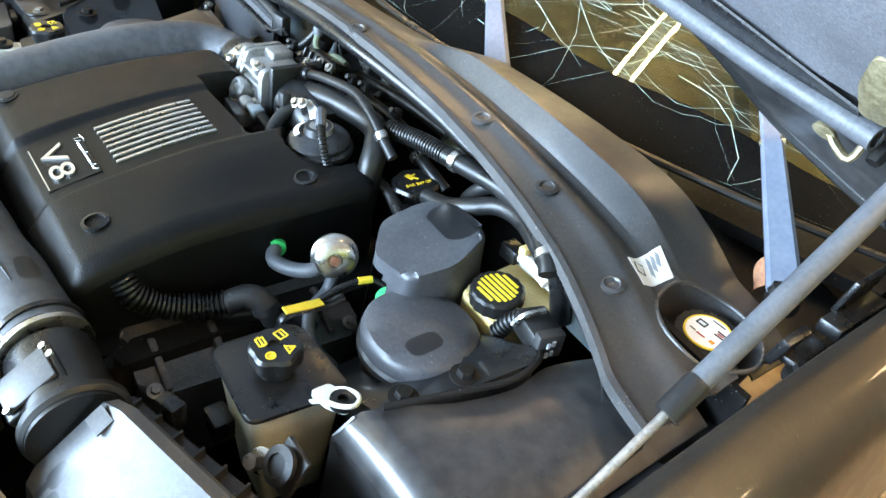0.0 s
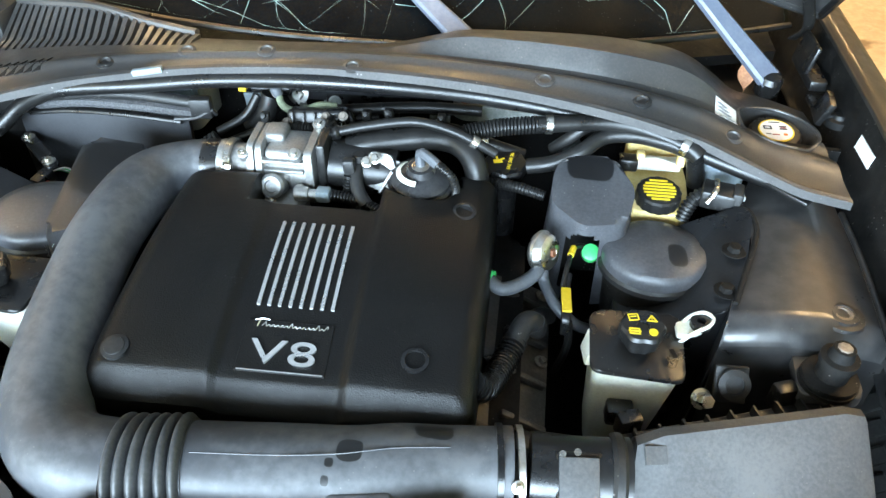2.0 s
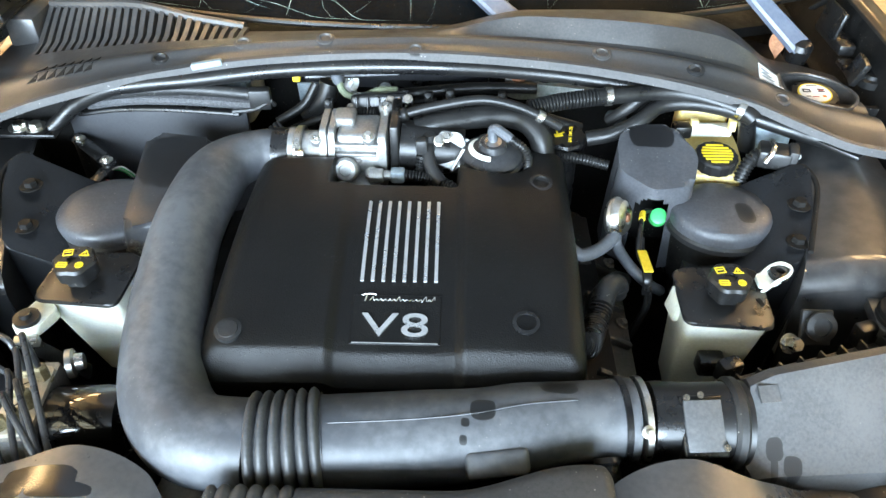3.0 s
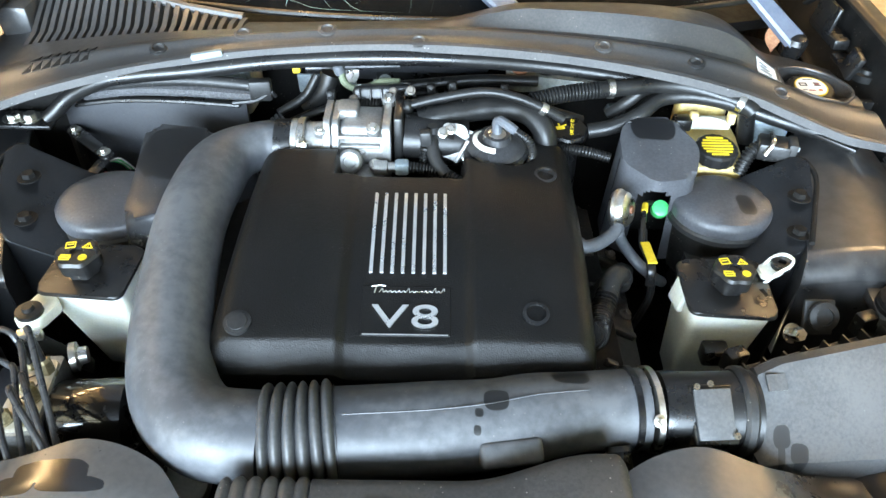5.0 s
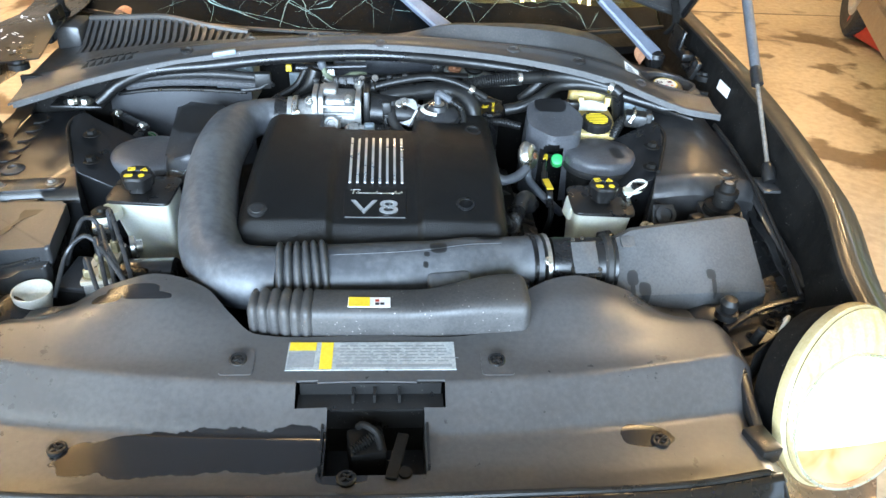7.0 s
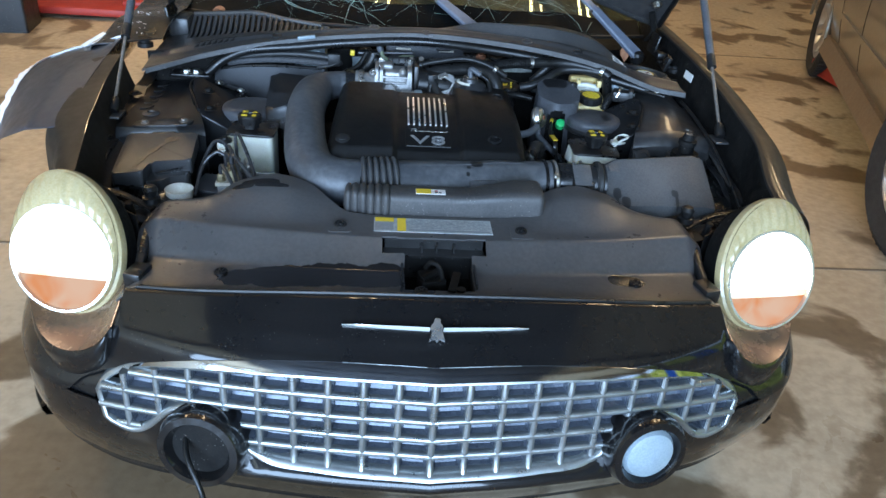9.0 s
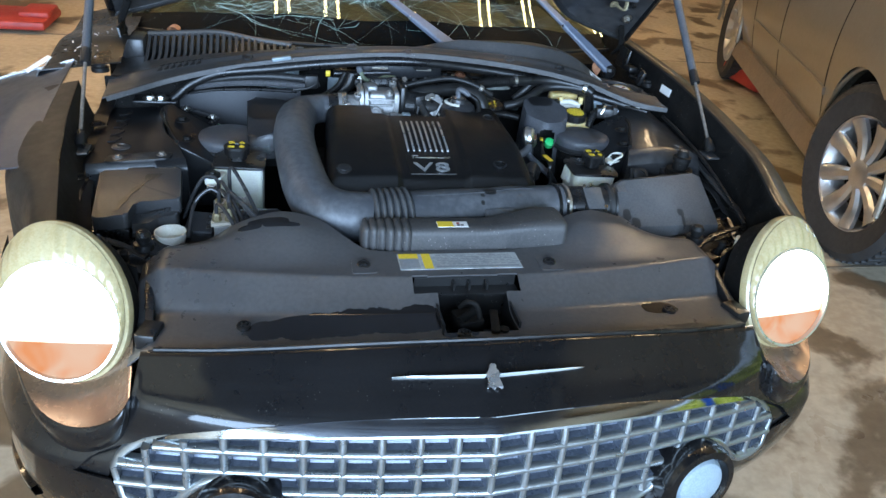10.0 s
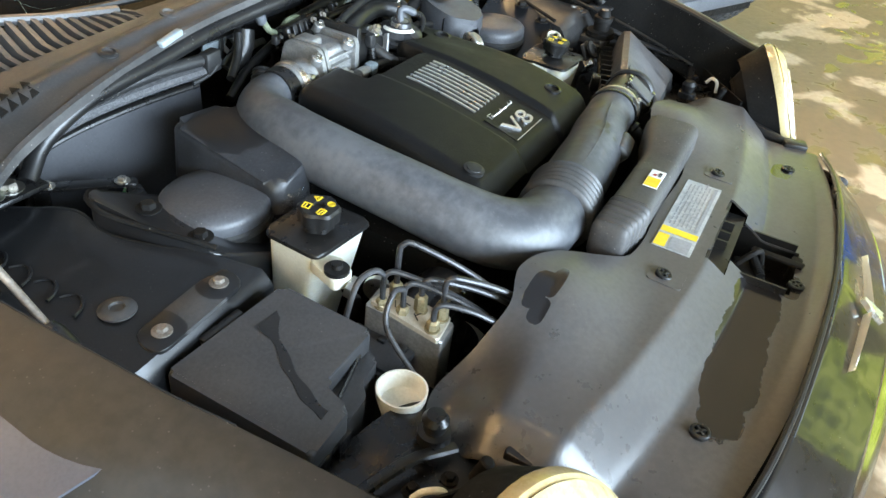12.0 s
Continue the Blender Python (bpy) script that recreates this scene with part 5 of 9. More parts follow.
def apron(s):
    ap = thing("inner_apron", (s * 0.65, 0.85, 0.5), "dusty black painted inner fender apron", "apron", group="aprons")

    def f(u, v):
        y = (0.72 if s > 0 else 0.70) + (0.34 if s > 0 else 0.36) * v
        xi = curve_at([(0.70, 0.546), (0.72, 0.553), (0.79, 0.578), (0.836, 0.602), (0.905, 0.62), (0.96, 0.615), (1.06, 0.65)], y)
        x = xi + (0.765 - xi) * u
        if s > 0:
            z = 0.762 + 0.05 * (y - 0.7) + 0.014 * math.sin(math.pi * u) - 0.006 * u - 0.03 * smooth(0.745, 0.72, y)
        else:
            z = left_top(x, y)
        return Vector((s * x, y, z))

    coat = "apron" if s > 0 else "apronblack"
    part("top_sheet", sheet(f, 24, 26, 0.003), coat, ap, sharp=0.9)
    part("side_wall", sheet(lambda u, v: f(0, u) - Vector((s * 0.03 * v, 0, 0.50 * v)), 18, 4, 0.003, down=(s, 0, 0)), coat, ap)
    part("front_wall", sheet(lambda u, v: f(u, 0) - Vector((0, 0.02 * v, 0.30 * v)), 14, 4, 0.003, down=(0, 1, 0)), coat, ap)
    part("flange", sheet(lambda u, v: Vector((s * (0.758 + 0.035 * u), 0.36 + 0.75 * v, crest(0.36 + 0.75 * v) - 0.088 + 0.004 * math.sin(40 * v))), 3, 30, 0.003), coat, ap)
    # strut tower top
    ttop = lambda x, y: 0.768 + 0.17 * (y - 0.795) - 0.34 * (0.585 - abs(x)) - 0.036 * smooth(0.562, 0.535, abs(x)) - (0.004 if s < 0 else 0.0)
    part("tower_plate", prism(round_poly([(s * 0.43, 0.775), (s * 0.57, 0.765), (s * 0.60, 0.84), (s * 0.62, 0.93), (s * 0.60, 0.945), (s * 0.43, 0.94)][:: int(s)], 0.012), 0.60, ttop, 0.004), "apronblack", ap)
    low = 0.0 if s > 0 else 0.006
    part("tower_ridge", tube([(s * 0.573, 0.765, 0.772 - low), (s * 0.598, 0.83, 0.782 - low), (s * 0.621, 0.895, 0.792 - low), (s * 0.616, 0.935, 0.797 - low), (s * 0.60, 0.95, 0.795 - low)], 0.004, 8, 0.01), "dark", ap)
    for x, y in ((0.585, 0.860), (0.567, 0.795)) if s > 0 else ((0.571, 0.880), (0.555, 0.810)):
        part("tower_nut", bolt((s * x, y, ttop(x, y) + 0.003), 0.010, 0.010), "dark", ap, "strut mounting nut")
    return ap, f


apR, fR = apron(1)
apL, fL = apron(-1)
strap_a, strap_b = Vector((-0.582, 1.065, 0.746)), Vector((-0.51, 1.0, 0.746))
sd = (strap_b - strap_a).normalized()
sn = Vector((-sd.y, sd.x, 0))
pts = [strap_a - sd * 0.022 + sn * 0.011, strap_a - sd * 0.022 - sn * 0.011, strap_b + sd * 0.02 - sn * 0.011, strap_b + sd * 0.02 + sn * 0.011]
part("strap", prism(round_poly([(p.x, p.y) for p in pts], 0.009), 0.740, 0.744, 0.0015), "blackplastic", apL, "black steel strap with two bolts")
for p in (strap_a, strap_b):
    part("strap_bolt", bolt(p - Vector((0, 0, 0.002)), 0.0065, 0.007), "steel", apL, "bright zinc bolt")
part("strap_leg", box((-0.588, 1.071, 0.69), (0.02, 0.012, 0.10), 0.002, 2, rot=(0, 0, -40)), "dark", apL)
part("washer_nut", merge(lathe([(0.022, 0), (0.022, 0.002), (0.018, 0.0035), (0.015, 0.005), (0.009, 0.0055), (0.008, 0.002), (0.0001, 0.002)], (-0.702, 0.798, 0.738), (0, 0, 1), 28)), "plate", apL, "big dull washer with a plug")
pl = prism(round_poly([(-0.729, 0.708), (-0.583, 0.711), (-0.579, 0.757), (-0.723, 0.755)], 0.02), lambda x, y: left_top(-x, 0.73) - 0.002, lambda x, y: left_top(-x, 0.73) + 0.003, 0.0015)
part("bracket_plate", pl, "plate", apL, "black plate with two bolts")
for x, y in ((-0.699, 0.732), (-0.604, 0.735)):
    part("bolt", bolt((x, y, left_top(-x, 0.73) + 0.003), 0.007, 0.007), "dullbolt", apL, "dull grey bolt")
for i in range(5):
    y = 0.832 + 0.043 * i
    z = left_top(0.72, y) + 0.0015
    part("wavy_fold", tube([(-0.738, y - 0.006, z), (-0.722, y, z), (-0.712, y + 0.012, z + 0.001), (-0.712, y + 0.024, z + 0.001), (-0.724, y + 0.034, z)], 0.0022, 6, 0.004), "apronblack", apL)
part("grommet", lathe([(0.030, 0), (0.028, 0.004), (0.021, 0.005), (0.020, 0.009), (0.014, 0.010), (0.012, 0.004), (0.0001, 0.004)], (0.71, 0.763, 0.764), (0, 0, 1), 32), "darkplastic", apR, "round black grommet with a steel insert")
part("grommet_insert", lathe([(0.0125, 0), (0.0125, 0.004), (0.009, 0.004), (0.008, 0.001), (0.0001, 0.001)], (0.71, 0.763, 0.769), (0, 0, 1), 24), "dullbolt", apR)
st = (0.68, 0.679, 0.737)
part("rubber_mount", lathe([(0.034, 0), (0.034, 0.008), (0.02, 0.010), (0.02, 0.03), (0.023, 0.032), (0.023, 0.042), (0.016, 0.044), (0.013, 0.058), (0.0001, 0.06)], st, (0, 0, 1), 24), "dark", apR, "stacked rubber mount with a stud")
part("mount_base", lathe([(0.036, 0.0), (0.036, 0.006), (0.025, 0.008)], (st[0], st[1], st[2] - 0.006), (0, 0, 1), 24), "dark", apR)
part("mount_bracket", prism(round_poly([(0.64, 0.655), (0.72, 0.655), (0.725, 0.73), (0.65, 0.735)], 0.015), 0.715, 0.731, 0.003), "apron", apR)
part("mount_stud", lathe([(0.016, 0), (0.017, 0.006), (0.012, 0.010), (0.012, 0.022), (0.008, 0.026)], (st[0], st[1], st[2] + 0.034), (0, 0, 1), 8), "dullbolt", apR, "dull zinc nut")

# round covers on the strut towers
for s in (-1, 1):
    c = (s * (0.484 if s > 0 else 0.458), 0.880 if s > 0 else 0.876, 0.736 if s > 0 else 0.722)
    k = 0.86 if s > 0 else 0.93
    bm = lathe([(0.086 * k, -0.012), (0.088 * k, -0.006), (0.089 * k, 0.012), (0.087 * k, 0.019), (0.081 * k, 0.024), (0.06 * k, 0.0275), (0.03 * k, 0.0295), (0.0001, 0.030)], c, (0, 0, 1), 48)
    for v in bm.verts:
        v.co.y = c[1] + (v.co.y - c[1]) * 0.92
    scv = thing("strut_cover", (c[0], c[1], c[2] - 0.02), "round dark grey plastic cover on the strut tower", "strut cover", group="strut covers")
    part("dome", bm, "greybox", scv)
    rim = lathe([(0.0885 * k, -0.014), (0.0925 * k, -0.012), (0.0925 * k, -0.004), (0.0885 * k, 0.0)], c, (0, 0, 1), 48, caps=False)
    for v in rim.verts:
        v.co.y = c[1] + (v.co.y - c[1]) * 0.92
    part("rim", rim, "darkplastic", scv)
    part("tower", lathe([(0.075 * k, -0.10), (0.08 * k, -0.02), (0.078 * k, -0.011)], c, (0, 0, 1), 32), "dark", scv)
    part("tab", box((c[0] + s * 0.080, c[1] - 0.035, c[2] - 0.002), (0.034, 0.03, 0.016), 0.004, 2), "darkplastic", scv, "black moulded tab")
    part("tab_pin", lathe([(0.009, 0), (0.009, 0.004), (0.005, 0.005)], (c[0] + s * 0.080, c[1] - 0.035, c[2] + 0.006), (0, 0, 1), 16), "blackplastic", scv)

# tall moulded covers next to the engine
gb = thing("wiring_cover", (0.385, 0.94, 0.6), "grey moulded plastic cover with a cable cutout", "plastic cover")
go = round_poly([(0.322, 0.915), (0.372, 0.872), (0.440, 0.884), (0.458, 0.945), (0.432, 1.02), (0.345, 1.02), (0.325, 0.975)], 0.018, 6)


def hood_top(x, y):
    return 0.796 + 0.26 * min(0.1, y - 0.90) if y < 1.005 else 0.822


def wiring_wall(u, v):
    k = u * len(go)
    i = int(k) % len(go)
    p = Vector(go[i]).lerp(Vector(go[(i + 1) % len(go)]), k - int(k))
    c = Vector((0.388, 0.955))
    q = c + (p - c) * (1.05 - 0.13 * v)
    return Vector((q.x, q.y, 0.64 + (hood_top(p.x, p.y) - 0.010 - 0.64) * v))


def arch(u, v):
    p = wiring_wall(u, v)
    if p.y > 0.925:
        return True
    return not (((p.x - 0.379) / 0.025) ** 2 + (max(0.0, p.z - 0.748) / 0.024) ** 2 < 1)


part("shell", prism([(0.388 + (x - 0.388) * 0.925, 0.955 + (y - 0.955) * 0.925) for x, y in go], lambda x, y: hood_top(x, y) - 0.011, hood_top, 0.010, 4), "greybox", gb)
part("wall", sheet(wiring_wall, 168, 34, 0.003, keep=arch, down=(0, 0.6, 0)), "greybox", gb)
part("inner_back", box((0.392, 0.955, 0.70), (0.10, 0.01, 0.12), 0.002), "dark", gb)
lb = thing("relay_cover", (-0.365, 0.88, 0.6), "dark wedge-shaped plastic cover with water drops", "plastic cover")
def relay_top(x, y):
    left, right = 0.758 + 0.245 * (y - 0.80), 0.790 + 0.05 * (y - 0.807)
    t = min(1.0, max(0.0, (x + 0.415) / 0.09))
    return left * (1 - t) + right * t


part("shell", prism([(-0.414, 0.802), (-0.338, 0.797), (-0.305, 0.865), (-0.305, 0.99), (-0.42, 0.995)], 0.715, relay_top, 0.014, 5, 0.022, base=1.05), "relaycover", lb)
random.seed(3)
drops = bmesh.new()
for i in range(60):
    x, z = -0.41 + 0.068 * random.random(), 0.722 + 0.024 * random.random()
    r = 0.0012 + 0.002 * random.random()
    merge(drops, lathe([(r, 0), (r * 0.7, r * 0.6), (0.0001, r * 0.8)], (x, 0.797 - 0.06 * (x + 0.414) - 0.0015, z), (0.2, -1, 0.1), 8))
part("water_drops", drops, "clear", lb)

# ---- engine ----
CREST = [(0.54, 0.750), (0.565, 0.763), (0.591, 0.775), (0.65, 0.790), (0.70, 0.800), (0.75, 0.808), (0.80, 0.814), (0.87, 0.818), (0.93, 0.819), (0.98, 0.818)]


def cover_z(x, y):
    z = curve_at(CREST, y) - 0.05 * max(0, abs(x) - 0.09) ** 1.5 - 0.013 * smooth(0.12, 0.21, x) * smooth(0.66, 0.86, y)
    band_ = min(1.0, max(0.0, (0.086 - abs(x - 0.005)) / 0.012))
    return z - (0.009 - 0.004 * smooth(0.62, 0.80, y)) * band_


FRONT = 0.549


def cover_pt(u, v):
    xl, xr = -0.240 + 0.020 * v, 0.243 + 0.006 * v
    x = xl + (xr - xl) * u
    yb = 0.925 + 0.048 * smooth(0.06, 0.10, x)
    y = FRONT + (yb - FRONT) * v
    near = v < 0.5
    rs, rf = 0.030, 0.027 if near else 0.022
    ex, ey = max(0.0, 1 - min(x - xl, xr - x) / rs), max(0.0, 1 - min(y - FRONT, yb - y) / rf)
    d = math.hypot(ex, ey)
    if d > 1:
        x += (ex - ex / d) * rs * (1 if x - xl < xr - x else -1)
        y += (ey - ey / d) * rf * (1 if near else -1)
        ex, ey, d = ex / d, ey / d, 1.0
    w = ey * ey / max(1e-9, ex * ex + ey * ey)
    rounded = 1 - math.sqrt(max(0.0, 1 - d * d))
    chamfer = (math.sqrt(d * d + 0.012) - 0.1095) / 0.896
    drop = (0.026 * (1 - w) + 0.02 * w) * rounded if not near else 0.026 * (1 - w) * rounded + 0.035 * w * chamfer
    z = cover_z(x, max(y, FRONT + 0.024)) - drop
    return Vector((x, y, z))


def notched(u, v):
    p = cover_pt(u, v)
    n = smooth(-0.108, -0.100, p.x) * smooth(0.082, 0.074, p.x) * smooth(0.850, 0.857, p.y)
    hole = smooth(0.062, 0.057, math.hypot(p.x - 0.132, p.y - 0.943))
    p.z -= 0.07 * max(n, hole)
    return p


cov = thing("engine_cover", (0, 0.74, 0.69), "matte black plastic V8 engine cover with silver bars", "engine cover")
part("shell", sheet(notched, 150, 130), "cover", cov, sharp=1.3)
sk = bmesh.new()
loop = [(i / 60, 0.0) for i in range(60)] + [(1.0, j / 60) for j in range(60)] + [(1 - i / 60, 1.0) for i in range(60)] + [(0.0, 1 - j / 60) for j in range(60)]
rows = []
for u, v in loop:
    p = notched(u, v)
    base = 0.672
    if v == 0.0:
        for cx, w in ((0.118, 0.027), (0.203, 0.022)):
            base = max(base, 0.688 + 0.034 * math.sqrt(1 - ((p.x - cx) / w) ** 2)) if abs(p.x - cx) < w else base
    c = Vector((0, 0.745, 0))
    out = (p - c).normalized() * 0.006
    rows.append([sk.verts.new(p), sk.verts.new((p.x + out.x * 0.6, p.y + out.y * 0.6, max(base, p.z - 0.016))), sk.verts.new((p.x + out.x, p.y + out.y, base))])
for i in range(len(rows)):
    a, b = rows[i - 1], rows[i]
    for k in (0, 1):
        sk.faces.new((a[k], b[k], b[k + 1], a[k + 1]))
part("skirt", sk, "cover", cov, sharp=1.3)
for i in range(8):
    x = -0.0425 + 0.0137 * i
    part("silver_bar", sheet(lambda u, v, x=x: Vector((x + 0.0045 * (u - 0.5), 0.673 + 0.139 * v, cover_z(x, 0.673 + 0.139 * v) + 0.0025)), 1, 14, 0.003), "silver", cov, "raised silver bar")
ang = math.degrees(math.atan(0.27))
V8P = Vector((0.005, 0.608, cover_z(0.005, 0.608) + 0.0015))
part("badge_plate", box((0.005, 0.618, cover_z(0.005, 0.618)), (0.112, 0.07, 0.002), 0.0006, 1, rot=(ang, 0, 0)), "cover", cov)
v8 = letters("V8", 0.056, Matrix.Translation(V8P + Vector((0, 0, 0.0005))) @ pose(0, 0, 0, ang, 0, 0) @ Matrix.Diagonal((1.36, 0.82, 1, 1)), 0.0014, 1.05)
part("badge_letters", v8, "silver", cov, "raised silver V8 lettering")
part("badge_line", box((0.005, 0.586, cover_z(0.005, 0.586) + 0.0015), (0.106, 0.0014, 0.001), rot=(ang, 0, 0)), "silver", cov)
script = bmesh.new()
random.seed(31)
wave = []
for i in range(60):
    x = -0.030 + 0.0014 * i
    tall = 0.0062 if i % 24 < 4 or i > 55 else 0.0026
    k = i % 4
    y = 0.6435 + (0.0, 0.6, 1.0, 0.35)[k] * tall * random.uniform(0.85, 1.1)
    wave.append((x + 0.25 * (y - 0.6435), y, cover_z(0, y) + 0.0018))
merge(script, tube(wave, 0.0005, 5, 0.0012))
merge(script, tube([(-0.036, 0.6425, cover_z(0, 0.6425) + 0.0018), (-0.0335, 0.6525, cover_z(0, 0.6525) + 0.0018)], 0.0008, 5, 0.002))
merge(script, tube([(-0.040, 0.6515, cover_z(0, 0.6515) + 0.0018), (-0.030, 0.6535, cover_z(0, 0.6535) + 0.0018), (-0.022, 0.6525, cover_z(0, 0.6525) + 0.0018)], 0.0007, 5, 0.002))
part("badge_script", script, "silver", cov, "thin silver script badge")
for x, y, hollow in ((-0.2, 0.594, False), (0.167, 0.611, True), (0.203, 0.874, True)):
    z = cover_z(x, y) + 0.0005
    part("fastener", lathe([(0.017, -0.004), (0.017, 0.002), (0.0125, 0.003), (0.012, -0.001 if hollow else 0.004), (0.005, -0.002 if hollow else 0.0045), (0.0001, -0.003 if hollow else 0.0045)], (x, y, z), (0, -0.2, 1), 28), "blackplastic" if hollow else "darkplastic", cov, "recessed round fastener")
for cx, w in ((0.118, 0.02), (0.203, 0.016)):
    plug = thing("coil_connector", (cx, 0.555, 0.68), "black rubber plug poking out below the engine cover", "connector", group="connectors")
    part("boot", lathe([(w * 0.9, 0), (w, 0.006), (w * 0.75, 0.01), (w * 0.7, 0.03), (w * 0.5, 0.034)], (cx, 0.540, 0.694), (0, 0.75, 0.7), 20), "rubber", plug)
    part("collar", lathe([(w * 1.15, 0), (w * 1.2, 0.014), (w * 0.9, 0.018)], (cx, 0.529, 0.683), (0, 0.75, 0.7), 20), "darkplastic", plug)
vcv = thing("valve_cover", (0.31, 0.72, 0.5), "dull grey cast valve cover beside the engine cover", "valve cover")
part("casting", prism(round_poly([(0.235, 0.60), (0.335, 0.60), (0.345, 0.90), (0.235, 0.90)], 0.02), 0.50, lambda x, y: 0.672 - 0.55 * max(0.0, x - 0.262), 0.008, 3), "enginecast", vcv)
for k in range(4):
    part("rib", box((0.305, 0.63 + 0.075 * k, 0.652), (0.07, 0.010, 0.012), 0.003, 2, rot=(0, 29, 0)), "enginecast", vcv)
for y in (0.615, 0.75, 0.885):
    part("bolt", bolt((0.33, y, 0.637), 0.006, 0.008, (0.45, 0, 0.9)), "dullbolt", vcv)
solo("engine_block", prism([(-0.30, 0.56), (0.30, 0.56), (0.30, 1.0), (-0.30, 1.0)], 0.30, 0.665, 0.02, 2, 0.03), "dark", "dark grimy engine block below its cover", "engine block")

# ---- intake ----
it = thing("intake_tube", (-0.1, 0.6, 0.6), "faded grey plastic intake tube bent round the engine", "intake tube")
TP = [(-0.195, 0.968, 0.787), (-0.235, 0.966, 0.787), (-0.279, 0.936, 0.784), (-0.298, 0.88, 0.780), (-0.305, 0.78, 0.772), (-0.296, 0.66, 0.755), (-0.283, 0.575, 0.738), (-0.262, 0.515, 0.725), (-0.22, 0.476, 0.718), (-0.15, 0.469, 0.715)]
part("elbow", tube(TP, lambda d: 0.037 + 0.012 * smooth(0.03, 0.16, d) + 0.005 * smooth(0.3, 0.6, d), 32, 0.008), "tube", it)
part("bellows", tube([(-0.154, 0.468, 0.714), (-0.11, 0.472, 0.714), (-0.07, 0.478, 0.714)], lambda d: 0.0515 + 0.0125 * abs(math.sin(math.pi * d / 0.0139)) ** 0.55, 36, 0.0009), "bellows", it, "ribbed flexible bellows")
part("straight", tube([(-0.072, 0.477, 0.713), (0.0, 0.482, 0.714), (0.1, 0.491, 0.716), (0.17, 0.503, 0.719), (0.23, 0.511, 0.720), (0.29, 0.515, 0.72)], lambda d: 0.0555 - 0.0035 * smooth(0.10, 0.22, d) - 0.005 * smooth(0.22, 0.30, d) + 0.002 * smooth(0.33, 0.36, d), 32, 0.008), "tube", it)
part("seam_line", tube([(-0.06, 0.466, 0.7670), (0.03, 0.472, 0.7685), (0.1, 0.481, 0.7697), (0.16, 0.495, 0.7702), (0.22, 0.505, 0.7670)], 0.0008, 6), "tube", it)
part("drain_boss", box((0.128, 0.446, 0.728), (0.072, 0.03, 0.03), 0.007, 3, rot=(38, 0, 8)), "tube", it)
part("throttle_clamp", tube([(-0.212, 0.968, 0.787), (-0.186, 0.968, 0.787)], 0.0405, 28, 0.004), "blackplastic", it)
for x in (0.275, 0.298):
    part("hose_clamp", lathe([(0.049, -0.004), (0.0515, -0.0035), (0.0515, 0.0035), (0.049, 0.004)], (x, 0.5145, 0.72), (1, 0.09, 0), 36), "blackplastic" if x < 0.28 else "steel", it, "band clamp round the tube")
part("clamp_screw", bolt((0.297, 0.474, 0.752), 0.0045, 0.008, (0.2, -0.7, 0.7)), "steel", it, "clamp screw head")

maf = thing("airflow_sensor", (0.36, 0.52, 0.66), "grey airflow sensor between the tube and filter box", "sensor")
part("body", lathe([(0.046, 0), (0.047, 0.01), (0.046, 0.05), (0.047, 0.07), (0.048, 0.09), (0.05, 0.11)], (0.31, 0.515, 0.718), (1, 0.0, 0), 36), "blackplastic", maf)
part("top_box", box((0.362, 0.496, 0.733), (0.052, 0.070, 0.040), 0.004, 3, rot=(33, 0, 4)), "blackplastic", maf)
part("lid", box((0.362, 0.4835, 0.7528), (0.044, 0.058, 0.005), 0.002, 2, rot=(33, 0, 4)), "airbox", maf, "grey sensor lid")
part("plug", box((0.360, 0.437, 0.714), (0.036, 0.034, 0.024), 0.004, 2, rot=(33, 0, 0)), "blackplastic", maf)
part("plug_tab", box((0.360, 0.430, 0.7255), (0.016, 0.024, 0.006), 0.001, 1, rot=(33, 0, 0)), "darkplastic", maf)
for dx, dy in ((-0.02, 0.026), (-0.004, 0.029), (0.022, -0.022)):
    part("screw", lathe([(0.004, 0), (0.004, 0.003), (0.0001, 0.003)], (0.362 + dx, 0.483 + dy * 0.95, 0.7555 + dy * 0.62), (0, -0.55, 0.84), 14), "steel", maf)
part("flange", lathe([(0.050, -0.006), (0.054, -0.002), (0.054, 0.006), (0.050, 0.010)], (0.404, 0.515, 0.718), (1, 0, 0), 36), "darkplastic", maf)

ab = thing("air_filter_box", (0.57, 0.55, 0.55), "dusty grey air filter box lid with clip flange", "air filter box")
bm = bmesh.new()
rings = []
for k in range(9):
    t = k / 8
    x = 0.420 + 0.286 * t
    yf, yb = 0.458 + 0.024 * t, 0.55 + 0.078 * t
    zf, zb = 0.702 - 0.006 * t, 0.770 - 0.006 * t
    q = 0.88 if k in (0, 8) else 1.0
    rings.append([bm.verts.new((x, y, 0.64 + (z - 0.64) * q)) for y, z in ((yf - 0.006, 0.64), (yf, zf - 0.012), (yf + 0.012, zf), (yb - 0.014, zb), (yb, zb - 0.004), (yb + 0.010, zb - 0.02), (yb + 0.016, 0.70), (yb + 0.016, 0.64))])
for a, b in zip(rings, rings[1:]):
    for k in range(8):
        bm.faces.new((a[k], a[(k + 1) % 8], b[(k + 1) % 8], b[k]))
bm.faces.new(rings[0])
bm.faces.new(rings[-1])
bmesh.ops.bevel(bm, geom=list({e for f in bm.faces if len(f.verts) == 8 for e in f.edges}), offset=0.008, segments=3, affect="EDGES")
part("lid", bm, "airbox", ab)
part("lower_box", prism([(0.40, 0.47), (0.70, 0.49), (0.70, 0.67), (0.40, 0.575)], 0.46, 0.655, 0.005, 2, 0.02), "darkplastic", ab)
